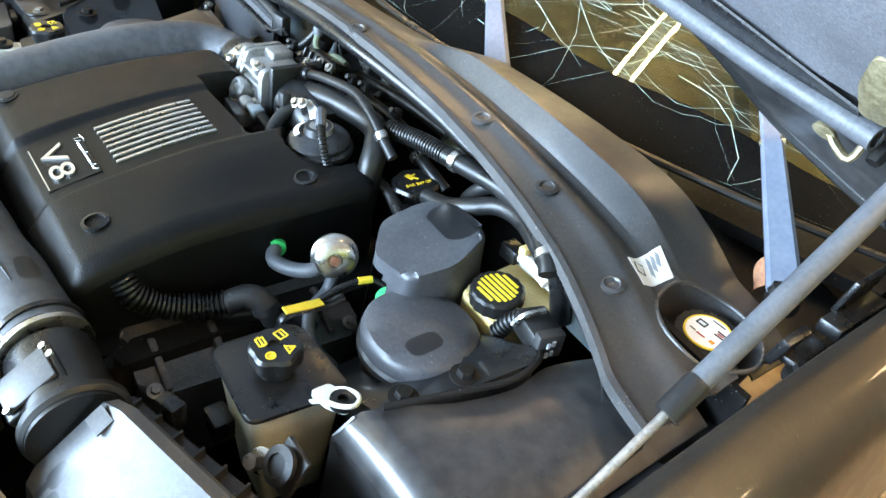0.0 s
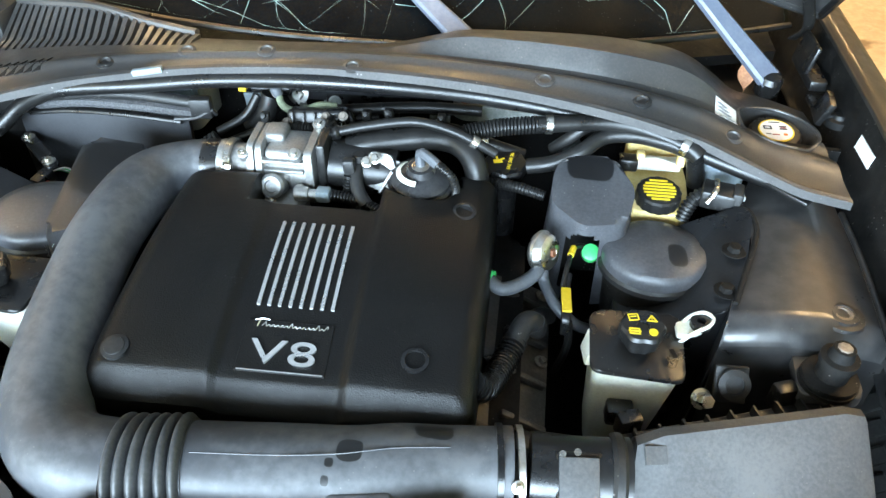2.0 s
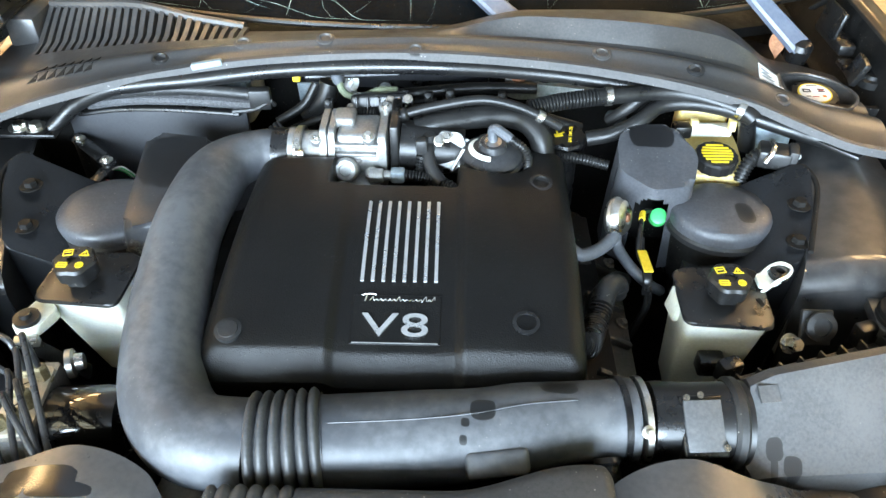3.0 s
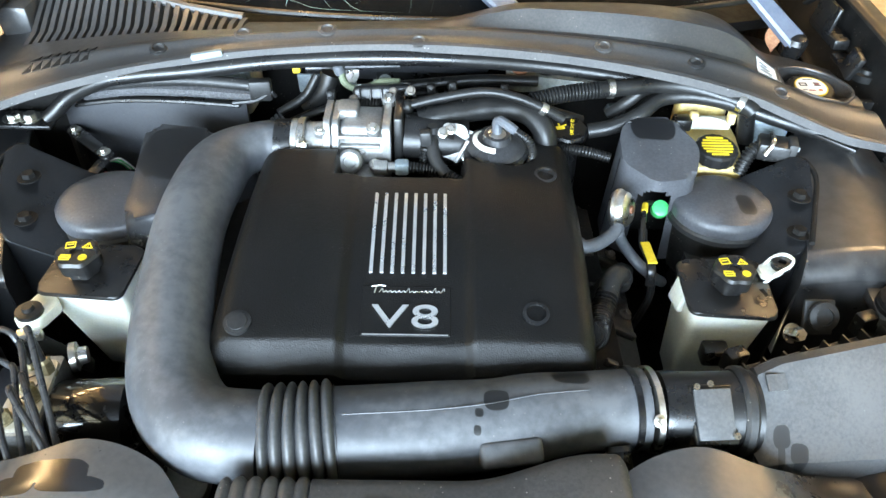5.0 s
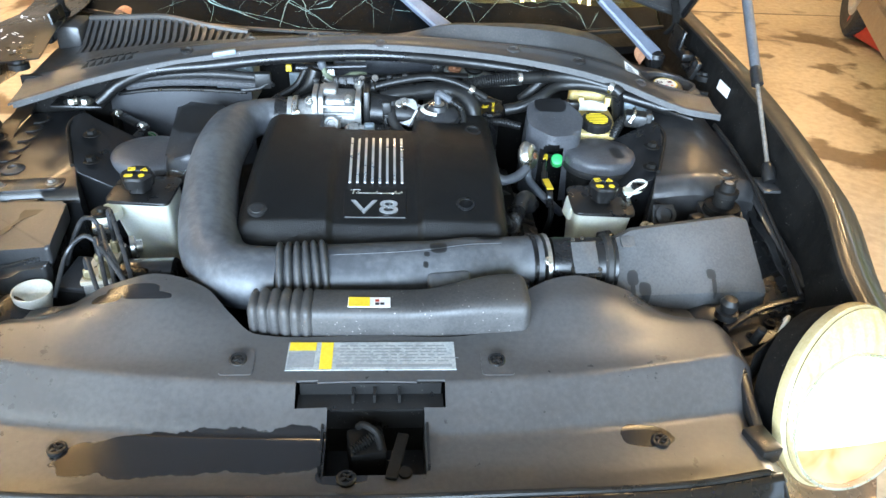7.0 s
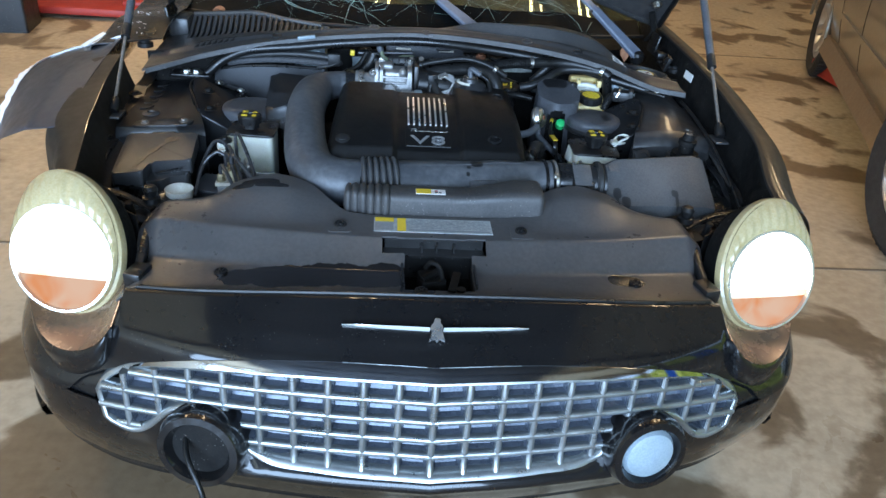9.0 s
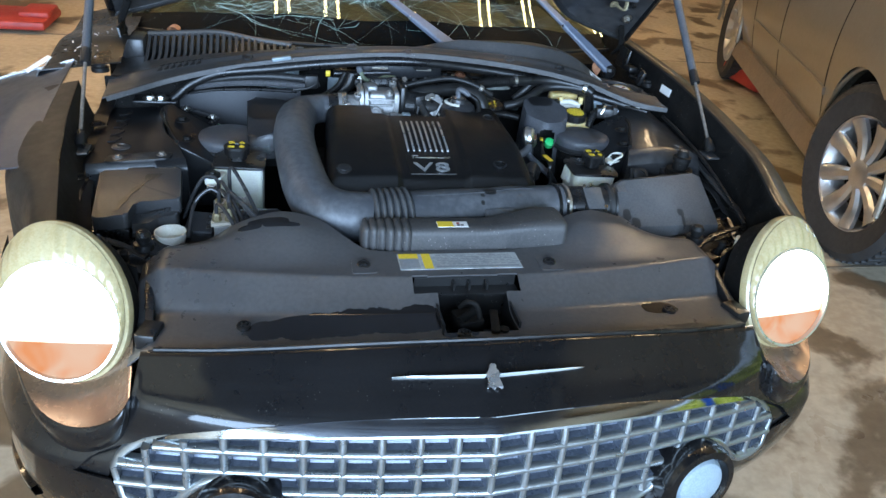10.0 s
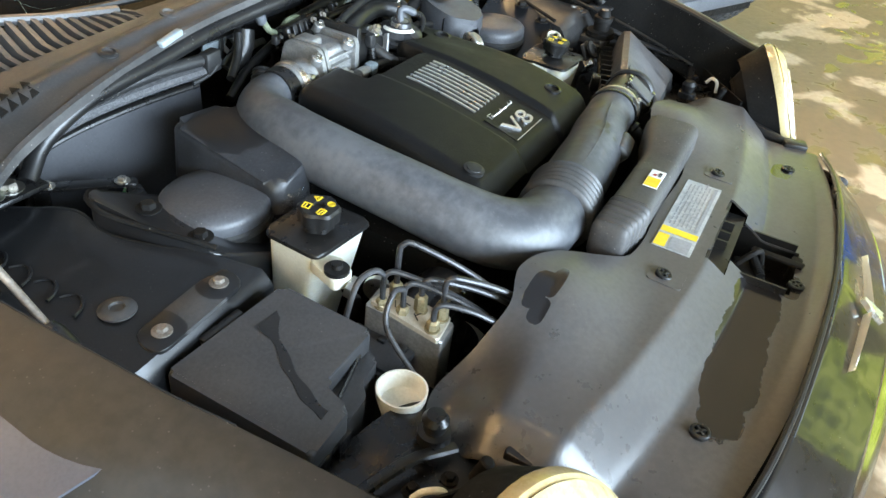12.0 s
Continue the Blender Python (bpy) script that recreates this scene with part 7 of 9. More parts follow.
def bottle(name, lid, zlid, cap, foot, label):
    b = thing(name, (cap[0], cap[1], 0.5), label, "reservoir", group="reservoirs")
    cx, cy = sum(p[0] for p in lid) / 4, sum(p[1] for p in lid) / 4
    ins = [(cx + (x - cx) * 0.93, cy + (y - cy) * 0.92) for x, y in lid]
    part("tank", prism(ins, 0.55, zlid - 0.006, 0.003, 2, 0.016, base=0.72, shift=foot), "white", b, "milky white plastic tank")
    part("lid", prism(lid, lambda x, y: zlid - 0.008, lambda x, y: zlid + 0.004 - 14 * ((x - cx) ** 4 + (y - cy) ** 4) ** 0.5 * 0.12, 0.004, 3, 0.016), "blackplastic", b, "glossy black lid")
    ax = (0, -0.05, 1)
    cp = part("cap", lathe([(0.021, 0), (0.021, 0.010), (0.0275, 0.012), (0.0285, 0.030), (0.0255, 0.034), (0.009, 0.034), (0.008, 0.030), (0.0001, 0.030)], cap, ax, 60, lobes=6, depth=0.055), "blackplastic", b, "black knobbed screw cap")
    symbols(Vector(cap) + Vector((0, -0.0017, 0.0346)), ax, 0.0165, cp)
    return b


bL = bottle("coolant_reservoir", [(-0.492, 0.672), (-0.374, 0.662), (-0.370, 0.768), (-0.486, 0.768)], 0.745, (-0.436, 0.712, 0.748), (0.012, 0.03), "white coolant reservoir with black lid and knobbed cap")
part("mount_ear", prism(round_poly([(-0.508, 0.632), (-0.472, 0.626), (-0.455, 0.668), (-0.488, 0.69)], 0.012), 0.716, 0.732, 0.003), "white", bL)
part("grommet", lathe([(0.017, 0), (0.017, 0.006), (0.008, 0.007), (0.007, 0.013), (0.0001, 0.013)], (-0.487, 0.644, 0.732), (0, 0, 1), 24), "rubber", bL, "black rubber grommet and bolt")
part("cage_nut", box((-0.484, 0.622, 0.714), (0.03, 0.012, 0.016), 0.002, rot=(10, 0, 10)), "steel", bL)
part("strap", tube([(-0.488, 0.625, 0.705), (-0.475, 0.625, 0.695), (-0.455, 0.635, 0.66), (-0.44, 0.65, 0.62)], 0.012, 8, 0.01, flat=0.3), "dark", bL)
bR = bottle("steering_fluid_reservoir", [(0.383, 0.660), (0.502, 0.652), (0.511, 0.772), (0.387, 0.768)], 0.738, (0.447, 0.711, 0.740), (-0.005, 0.01), "white fluid reservoir with black lid and knobbed cap")
part("mount_ear", merge(tube([(0.500, 0.722, 0.730), (0.520, 0.728, 0.748), (0.538, 0.736, 0.754), (0.546, 0.750, 0.755), (0.536, 0.761, 0.754), (0.518, 0.756, 0.750), (0.500, 0.745, 0.736)], 0.0024, 10, 0.004, flat=1.3), prism(round_poly([(0.498, 0.724), (0.524, 0.730), (0.542, 0.744), (0.534, 0.758), (0.498, 0.748)], 0.006), 0.738, 0.745)), "white", bR, "white looped mounting ear")
part("grommet", lathe([(0.014, 0), (0.014, 0.008), (0.006, 0.009), (0.006, 0.003), (0.0001, 0.003)], (0.530, 0.745, 0.745), (0, 0, 1), 20), "rubber", bR)
part("side_ear", box((0.388, 0.72, 0.712), (0.010, 0.036, 0.04), 0.004, 3, rot=(0, 10, 8)), "white", bR)
part("drip_hole", box((0.488, 0.690, 0.7465), (0.006, 0.014, 0.001), rot=(0, 0, 15)), "dark", bR)
part("hose_clip", box((0.43, 0.652, 0.665), (0.036, 0.026, 0.03), 0.005, 2), "blackplastic", bR)

br = thing("brake_fluid_reservoir", (0.49, 1.0, 0.65), "yellowed brake fluid reservoir with a black printed cap", "reservoir", group="reservoirs")
part("tank", prism([(0.452, 0.962), (0.540, 0.958), (0.545, 1.04), (0.538, 1.11), (0.452, 1.115), (0.45, 1.03)], 0.728, lambda x, y: 0.762 + 0.12 * (y - 0.95), 0.006, 3, 0.012), "cream", br, "amber plastic tank")
part("rear_tank", box((0.495, 1.098, 0.79), (0.085, 0.035, 0.045), 0.008, 3), "cream", br)
part("neck_block", box((0.492, 1.055, 0.79), (0.085, 0.02, 0.018), 0.003, 2), "offwhite", br)
part("elbow", tube([(0.462, 1.046, 0.797), (0.495, 1.042, 0.801), (0.52, 1.04, 0.795)], 0.008, 10, 0.006), "offwhite", br)
for x in (0.462, 0.525):
    part("tab", box((x + 0.006, 1.046, 0.805), (0.012, 0.014, 0.02), 0.002), "cream", br)
bc = (0.494, 0.985, 0.767)
cp = part("cap", lathe([(0.03, 0), (0.034, 0.003), (0.034, 0.02), (0.031, 0.023), (0.0001, 0.0235)], bc, (0, -0.12, 1), 64, lobes=16, depth=0.02), "blackplastic", br, "ribbed black cap with yellow print")
for i in range(7):
    w = 0.05 * math.sqrt(max(0.1, 1 - ((i - 3) / 3.6) ** 2))
    part("print_line", box((bc[0], bc[1] - 0.003 + (i - 3) * 0.0068, bc[2] + 0.0240 + (i - 3) * 0.0068 * 0.12), (w, 0.0038, 0.0006), rot=(7, 0, 0)), "yellow", cp)
part("plug", box((0.450, 1.045, 0.795), (0.03, 0.025, 0.022), 0.004), "blackplastic", br)

solo("header_tank", prism([(0.555, 1.04), (0.63, 1.035), (0.65, 1.085), (0.56, 1.09)], 0.762, 0.812, 0.02, 4, 0.02), "bluewhite", "pale translucent bottle tucked under the cowl", "bottle")
cn = thing("wiring_plug", (0.58, 0.97, 0.76), "black multi-pin wiring plug with a ribbed cable", "connector")
part("body", box((0.578, 0.969, 0.797), (0.05, 0.04, 0.03), 0.005, rot=(0, 0, -15)), "blackplastic", cn)
part("face", box((0.603, 0.961, 0.800), (0.014, 0.034, 0.034), 0.003, rot=(0, 0, -15)), "darkplastic", cn)
for i in range(3):
    for k in (0, 1):
        part("pin_slot", box((0.611, 0.953 + 0.008 * i, 0.792 + 0.014 * k), (0.002, 0.004, 0.007), rot=(0, 0, -15)), "greyink", cn)
part("cable", ribbed([(0.558, 0.974, 0.795), (0.548, 0.972, 0.789), (0.538, 0.965, 0.776), (0.53, 0.957, 0.755)], 0.0105, 0.006), "rubber", cn)
part("clamp_band", tube([(0.558, 0.949, 0.797), (0.568, 0.954, 0.817), (0.573, 0.979, 0.818)], 0.004, 6, 0.005), "steel", cn)

oc = thing("oil_filler", (0.257, 1.0, 0.66), "black oil filler neck and cap with yellow lettering", "oil filler")
oax = (0, -0.12, 1)
part("neck", lathe([(0.022, 0), (0.022, 0.10), (0.026, 0.112)], (0.256, 1.01, 0.665), (0, 0.12, 1), 24), "blackplastic", oc)
ocp = part("cap", lathe([(0.030, 0), (0.034, 0.004), (0.034, 0.018), (0.031, 0.022), (0.0001, 0.022)], (0.256, 1.026, 0.772), oax, 40, lobes=8, depth=0.03), "blackplastic", oc, "black cap with yellow print")
part("lettering", letters("SAE 5W-20", 0.0085, Matrix.Translation((0.264, 1.0245, 0.7948)) @ pose(0, 0, 0, 7, 0, 0) @ pose(0, 0, 0, 0, 0, 82), 0.0002), "yellow", ocp, "yellow grade lettering")
part("pictogram", merge(box((0.244, 1.022, 0.7948), (0.014, 0.008, 0.0006), rot=(7, 0, 15)), box((0.251, 1.028, 0.7955), (0.008, 0.003, 0.0006), rot=(7, 0, 40)), box((0.242, 1.03, 0.7957), (0.003, 0.006, 0.0006), rot=(7, 0, 10))), "yellow", ocp)

eg = thing("recirculation_valve", (0.135, 0.965, 0.72), "round metal exhaust recirculation valve with a vacuum elbow", "valve")
part("diaphragm", lathe([(0.044, 0), (0.05, 0.006), (0.05, 0.014), (0.046, 0.018), (0.046, 0.024), (0.04, 0.030), (0.022, 0.036), (0.019, 0.046), (0.0001, 0.047)], (0.132, 0.937, 0.792), (0, -0.12, 1), 40), "darkpipe", eg)
part("label_arc", sheet(lambda u, v: Vector((0.132 + (0.030 + 0.007 * v) * math.cos(2.4 + 2.2 * u), 0.934 + (0.030 + 0.007 * v) * math.sin(2.4 + 2.2 * u), 0.8285 - 0.0035 * v)), 14, 2, 0.001), "offwhite", eg, "curved pale label")
part("crown", lathe([(0.022, 0), (0.02, 0.008), (0.009, 0.010), (0.0001, 0.010)], (0.132, 0.934, 0.829), (0, -0.1, 1), 24), "steel", eg)
part("elbow", tube([(0.132, 0.934, 0.834), (0.131, 0.936, 0.856), (0.138, 0.93, 0.860), (0.158, 0.92, 0.850)], 0.0075, 10, 0.005), "greyhose", eg)
part("vacuum_line", ribbed([(0.158, 0.92, 0.850), (0.178, 0.912, 0.838), (0.186, 0.915, 0.815), (0.184, 0.925, 0.79)], 0.006, 0.005), "rubber", eg)

vr = thing("fuel_damper", (0.32, 0.85, 0.72), "round silver pressure damper on bent hoses", "pressure damper")
vax = Vector((0.85, -0.46, 0.3)).normalized()
vc = Vector((0.323, 0.855, 0.757))
part("can", lathe([(0.012, -0.018), (0.026, -0.014), (0.031, -0.008), (0.031, -0.003), (0.028, 0.0), (0.026, 0.008), (0.02, 0.013), (0.010, 0.014), (0.008, 0.011), (0.0001, 0.011)], vc, vax, 36), "steel", vr)
part("centre", lathe([(0.007, 0.010), (0.006, 0.016), (0.0001, 0.016)], vc, vax, 6), "rust", vr)
part("feed_pipe", tube([(0.245, 0.81, 0.735), (0.265, 0.80, 0.728), (0.295, 0.815, 0.73), (0.315, 0.835, 0.74), vc - vax * 0.015], 0.010, 12, 0.006), "greyhose", vr)
part("drop_hose", tube([vc + Vector((0.0, 0.0, -0.028)), vc + Vector((0.004, -0.01, -0.05)), (0.345, 0.81, 0.695), (0.375, 0.80, 0.67), (0.40, 0.82, 0.64)], 0.0085, 12, 0.006), "greyhose", vr)
part("green_clip", lathe([(0.014, 0), (0.014, 0.008)], (0.243, 0.812, 0.735), (1, -0.4, 0), 18), "green", vr)
solo("green_cap", lathe([(0.013, 0), (0.014, 0.004), (0.013, 0.016), (0.010, 0.018), (0.0001, 0.018)], (0.395, 0.898, 0.722), (-0.1, -0.6, 0.8), 24), "green", "bright green plastic plug cap on a line", "cap")
yl = thing("cable_tag", (0.356, 0.79, 0.69), "black cable clip with a yellow tag", "cable clip")
part("holder", tube([(0.358, 0.760, 0.690), (0.357, 0.766, 0.716), (0.357, 0.795, 0.7185), (0.357, 0.822, 0.714), (0.360, 0.850, 0.722)], 0.007, 8, 0.006, flat=0.6), "blackplastic", yl)
part("tag", box((0.357, 0.7935, 0.7245), (0.014, 0.054, 0.003), 0.001, 1, rot=(-6, 0, 0)), "yellow", yl, "yellow paper tag")
part("cable", tube([(0.362, 0.775, 0.70), (0.365, 0.765, 0.66), (0.35, 0.76, 0.60)], 0.006, 8), "rubber", yl)
part("thin_cable", tube([(0.352, 0.82, 0.722), (0.358, 0.85, 0.738), (0.367, 0.886, 0.743), (0.385, 0.90, 0.735)], 0.004, 8), "rubber", yl)
part("tape", tube([(0.362, 0.868, 0.7425), (0.367, 0.886, 0.743)], 0.0050, 8, 0.006), "yellow", yl)

bh = thing("breather_hose", (0.28, 0.69, 0.66), "ribbed black breather hose with an elbow fitting", "hose", group="hoses")
part("hose", ribbed([(0.236, 0.615, 0.742), (0.25, 0.625, 0.722), (0.262, 0.655, 0.704), (0.276, 0.695, 0.697), (0.289, 0.728, 0.702)], 0.015, 0.0064, 0.17, 16), "blackplastic", bh)
part("elbow", tube([(0.288, 0.724, 0.702), (0.296, 0.744, 0.712), (0.306, 0.757, 0.712), (0.316, 0.765, 0.70)], 0.0155, 14, 0.006), "darkplastic", bh)
part("nozzle", lathe([(0.017, 0), (0.018, 0.01), (0.014, 0.012), (0.013, 0.03)], (0.312, 0.762, 0.706), (0.3, 0.3, -0.9), 18), "darkplastic", bh)
solo("engine_hose", tube([(0.245, 0.70, 0.68), (0.27, 0.72, 0.67), (0.29, 0.77, 0.67), (0.32, 0.80, 0.68), (0.34, 0.82, 0.66)], 0.012), "rubber", "black rubber hose beside the engine", "hose", group="hoses")

# ---- throttle body and the rear of the engine ----
tb = thing("throttle_body", (-0.1, 0.96, 0.72), "cast aluminium throttle body with bolts and lugs", "throttle body")
part("barrel", lathe([(0.039, 0), (0.039, 0.018), (0.034, 0.022), (0.034, 0.05), (0.038, 0.058), (0.038, 0.15)], (-0.185, 0.968, 0.790), (1, -0.0, 0.02), 36), "alu", tb)
part("clamp_band", lathe([(0.0395, 0), (0.0415, 0.002), (0.0415, 0.011), (0.0395, 0.013)], (-0.176, 0.968, 0.790), (1, -0.03, 0.0), 36, caps=False), "steel", tb, "bright steel clamp band")
part("clamp_screw", bolt((-0.170, 0.929, 0.812), 0.006, 0.012, (1, 0, 0), 1.3), "steel", tb)
for x, w in ((-0.127, 0.010), (-0.114, 0.009)):
    part("flange", moved(prism(round_poly([(-0.045, -0.046), (0.045, -0.046), (0.05, 0.0), (0.036, 0.05), (-0.036, 0.05), (-0.05, 0.0)], 0.012), -w / 2, w / 2, 0.0015), Matrix.Translation((x, 0.972, 0.80)) @ Matrix(((0, 0, 1, 0), (1, 0, 0, 0), (0, 1, 0, 0), (0, 0, 0, 1)))), "alu", tb)
part("main_body", box((-0.075, 0.970, 0.802), (0.064, 0.068, 0.078), 0.008, 3), "alu", tb)
part("shaft_housing", lathe([(0.014, -0.01), (0.019, 0.0), (0.019, 0.03), (0.015, 0.034), (0.010, 0.034), (0.009, 0.030), (0.0001, 0.030)], (-0.092, 0.935, 0.782), (0, -0.8, 0.45), 24), "alu", tb)
part("motor_cap", box((-0.098, 0.985, 0.843), (0.034, 0.040, 0.018), 0.006, 3), "alu", tb)
for z, l in ((0.826, 0.078), (0.810, 0.062)):
    part("rib", box((-0.077, 0.934, z), (l, 0.012, 0.006), 0.0022, 2), "alu", tb)
part("end_flange", moved(prism(round_poly([(-0.05, -0.048), (0.05, -0.048), (0.05, 0.046), (-0.05, 0.046)], 0.014), -0.006, 0.006, 0.002), Matrix.Translation((-0.036, 0.972, 0.803)) @ Matrix(((0, 0, 1, 0), (1, 0, 0, 0), (0, 1, 0, 0), (0, 0, 0, 1)))), "alu", tb)
part("front_lug", prism(round_poly([(-0.118, 0.895), (-0.045, 0.885), (-0.035, 0.915), (-0.06, 0.95), (-0.105, 0.95)], 0.012), 0.752, 0.775, 0.004), "alu", tb)
part("lug_web", tube([(-0.11, 0.90, 0.776), (-0.095, 0.925, 0.788), (-0.07, 0.935, 0.80)], 0.005, 8, 0.006), "alu", tb)
for x, y, z in ((-0.137, 0.935, 0.838), (-0.056, 0.928, 0.846), (-0.054, 0.922, 0.784), (-0.119, 0.922, 0.778), (-0.096, 0.905, 0.777), (-0.036, 1.005, 0.852)):
    part("boss", lathe([(0.0105, -0.012), (0.0105, 0), (0.0095, 0.001), (0.0001, 0.001)], (x, y, z), (0, -0.5, 1), 18), "alu", tb)
    part("bolt", bolt((x, y, z + 0.001), 0.0058, 0.007, (0, -0.5, 1), 1.4), "steel", tb, "small hexagon bolt")
part("spring", ribbed([(-0.09, 1.02, 0.83), (-0.05, 1.015, 0.835)], 0.008, 0.005, 0.25), "dark", tb)
part("gasket", box((-0.018, 0.975, 0.81), (0.014, 0.09, 0.1), 0.004), "blackplastic", tb, "black plastic gasket flange")
part("runner", lathe([(0.042, 0), (0.04, 0.06), (0.036, 0.1)], (-0.012, 0.975, 0.80), (1, 0, -0.08), 28), "blackplastic", tb)
cc_ = thing("coil_cover", (-0.048, 1.04, 0.80), "black ribbed coil cover behind the throttle body", "coil cover")
part("shell", box((-0.048, 1.045, 0.836), (0.094, 0.035, 0.034), 0.006, 3, rot=(-20, -4, 0)), "blackplastic", cc_)
for i in range(5):
    part("rib", box((-0.085 + 0.018 * i, 1.026, 0.843), (0.004, 0.008, 0.026), 0.0015, 2, rot=(-20, 0, 0)), "blackplastic", cc_)
for x, z in ((-0.094, 0.838), (-0.03, 0.853), (-0.002, 0.856)):
    part("bolt", bolt((x, 1.024, z), 0.005, 0.006, (0, -0.7, 0.7), 1.5), "dullbolt", cc_, "small grey bolt")
sh = thing("vapour_hose", (0.1, 0.99, 0.84), "slim black vapour hose with a silver crimp", "hose", group="hoses")
part("hose", tube([(-0.001, 0.99, 0.850), (0.043, 0.995, 0.860), (0.113, 1.0, 0.870), (0.167, 0.995, 0.863), (0.211, 0.99, 0.846), (0.240, 0.99, 0.83)], 0.0075, 12, 0.006), "rubber", sh)
part("crimp", lathe([(0.0085, -0.006), (0.0095, -0.005), (0.0095, 0.005), (0.0085, 0.006)], (0.207, 0.99, 0.848), (0.85, 0, -0.5), 18), "steel", sh, "silver crimp ring")
part("end_fitting", lathe([(0.009, 0), (0.011, 0.006), (0.011, 0.02), (0.008, 0.024)], (-0.022, 0.988, 0.844), (0.95, 0, 0.28), 16), "blackplastic", sh)
eb_ = thing("valve_bracket", (0.065, 0.95, 0.78), "pale cast bracket bolted beside the round valve", "bracket")
part("plate", moved(prism(round_poly([(-0.03, -0.026), (0.018, -0.03), (0.03, 0.0), (0.012, 0.028), (-0.02, 0.024)], 0.006), -0.004, 0.004, 0.0015), Matrix.Translation((0.066, 0.95, 0.812)) @ pose(0, 0, 0, 62, 12, -8)), "alu", eb_)
part("web", box((0.082, 0.94, 0.80), (0.005, 0.03, 0.04), 0.0015, 2, rot=(-28, 20, -25)), "alu", eb_)
for x, y, z in ((0.05, 0.94, 0.832), (0.088, 0.937, 0.792), (0.062, 0.945, 0.836)):
    part("bolt", bolt((x, y, z), 0.006, 0.008, (0, -0.7, 0.7), 1.4), "steel", eb_, "small hexagon bolt")
ln = thing("sensor_lead", (0.03, 0.93, 0.77), "ribbed black sensor lead with a moulded plug", "cable", group="hoses")
part("plug", box((0.024, 0.934, 0.826), (0.018, 0.016, 0.026), 0.004, 2, rot=(0, -6, 0)), "darkplastic", ln)
part("lead", ribbed([(0.024, 0.93, 0.812), (0.022, 0.924, 0.79), (0.03, 0.915, 0.776), (0.046, 0.905, 0.768)], 0.0075, 0.005, 0.15, 12), "rubber", ln)
for i, (x, y, z) in enumerate(((-0.13, 1.03, 0.842), (0.03, 1.05, 0.846), (0.065, 1.052, 0.85), (0.15, 1.055, 0.845))):
    solo("loom_clip", merge(box((x, y, z), (0.014, 0.012, 0.016), 0.003, 2), lathe([(0.004, 0), (0.004, 0.008), (0.0001, 0.009)], (x, y - 0.006, z + 0.004), (0, -0.8, 0.6), 10)), "darkplastic", "small black clip holding the wiring loom", "clip", group="loom clips")
ft = thing("fuel_line_fitting", (0.0, 0.92, 0.77), "ribbed fuel line with a pale quick-connect fitting", "fuel line")
part("nipple", lathe([(0.011, 0), (0.011, 0.02), (0.008, 0.022), (0.008, 0.035)], (-0.055, 0.905, 0.79), (1, 0.02, 0), 16), "alu", ft)
part("connector", box((-0.012, 0.906, 0.791), (0.022, 0.02, 0.02), 0.004), "bluewhite", ft, "pale plastic connector")
part("line", ribbed([(0.0, 0.907, 0.79), (0.03, 0.905, 0.788), (0.06, 0.895, 0.785), (0.085, 0.88, 0.78)], 0.008, 0.005), "rubber", ft)
part("elbow_boot", tube([(0.035, 0.95, 0.815), (0.033, 0.935, 0.812), (0.04, 0.912, 0.798), (0.055, 0.895, 0.785)], 0.0105, 12, 0.006), "darkplastic", ft)
part("upper_boot", lathe([(0.009, 0), (0.011, 0.012), (0.009, 0.03)], (0.035, 0.955, 0.805), (0, 0, 1), 12), "darkplastic", ft)
sb = thing("solenoid_bracket", (0.07, 0.96, 0.76), "steel bracket holding a dark solenoid", "bracket")
part("solenoid", lathe([(0.02, 0), (0.022, 0.01), (0.022, 0.05), (0.016, 0.054)], (0.05, 0.975, 0.775), (0.3, -0.2, 1), 24), "dark", sb)
part("plate", box((0.085, 0.955, 0.80), (0.032, 0.004, 0.05), 0.001, rot=(-25, 15, -20)), "alu", sb)
part("arm", box((0.095, 0.945, 0.782), (0.05, 0.012, 0.004), 0.001, rot=(-10, 20, -30)), "dullbolt", sb)
part("bolt", bolt((0.072, 0.962, 0.825), 0.006, 0.007, (0.3, -0.5, 1)), "dullbolt", sb)

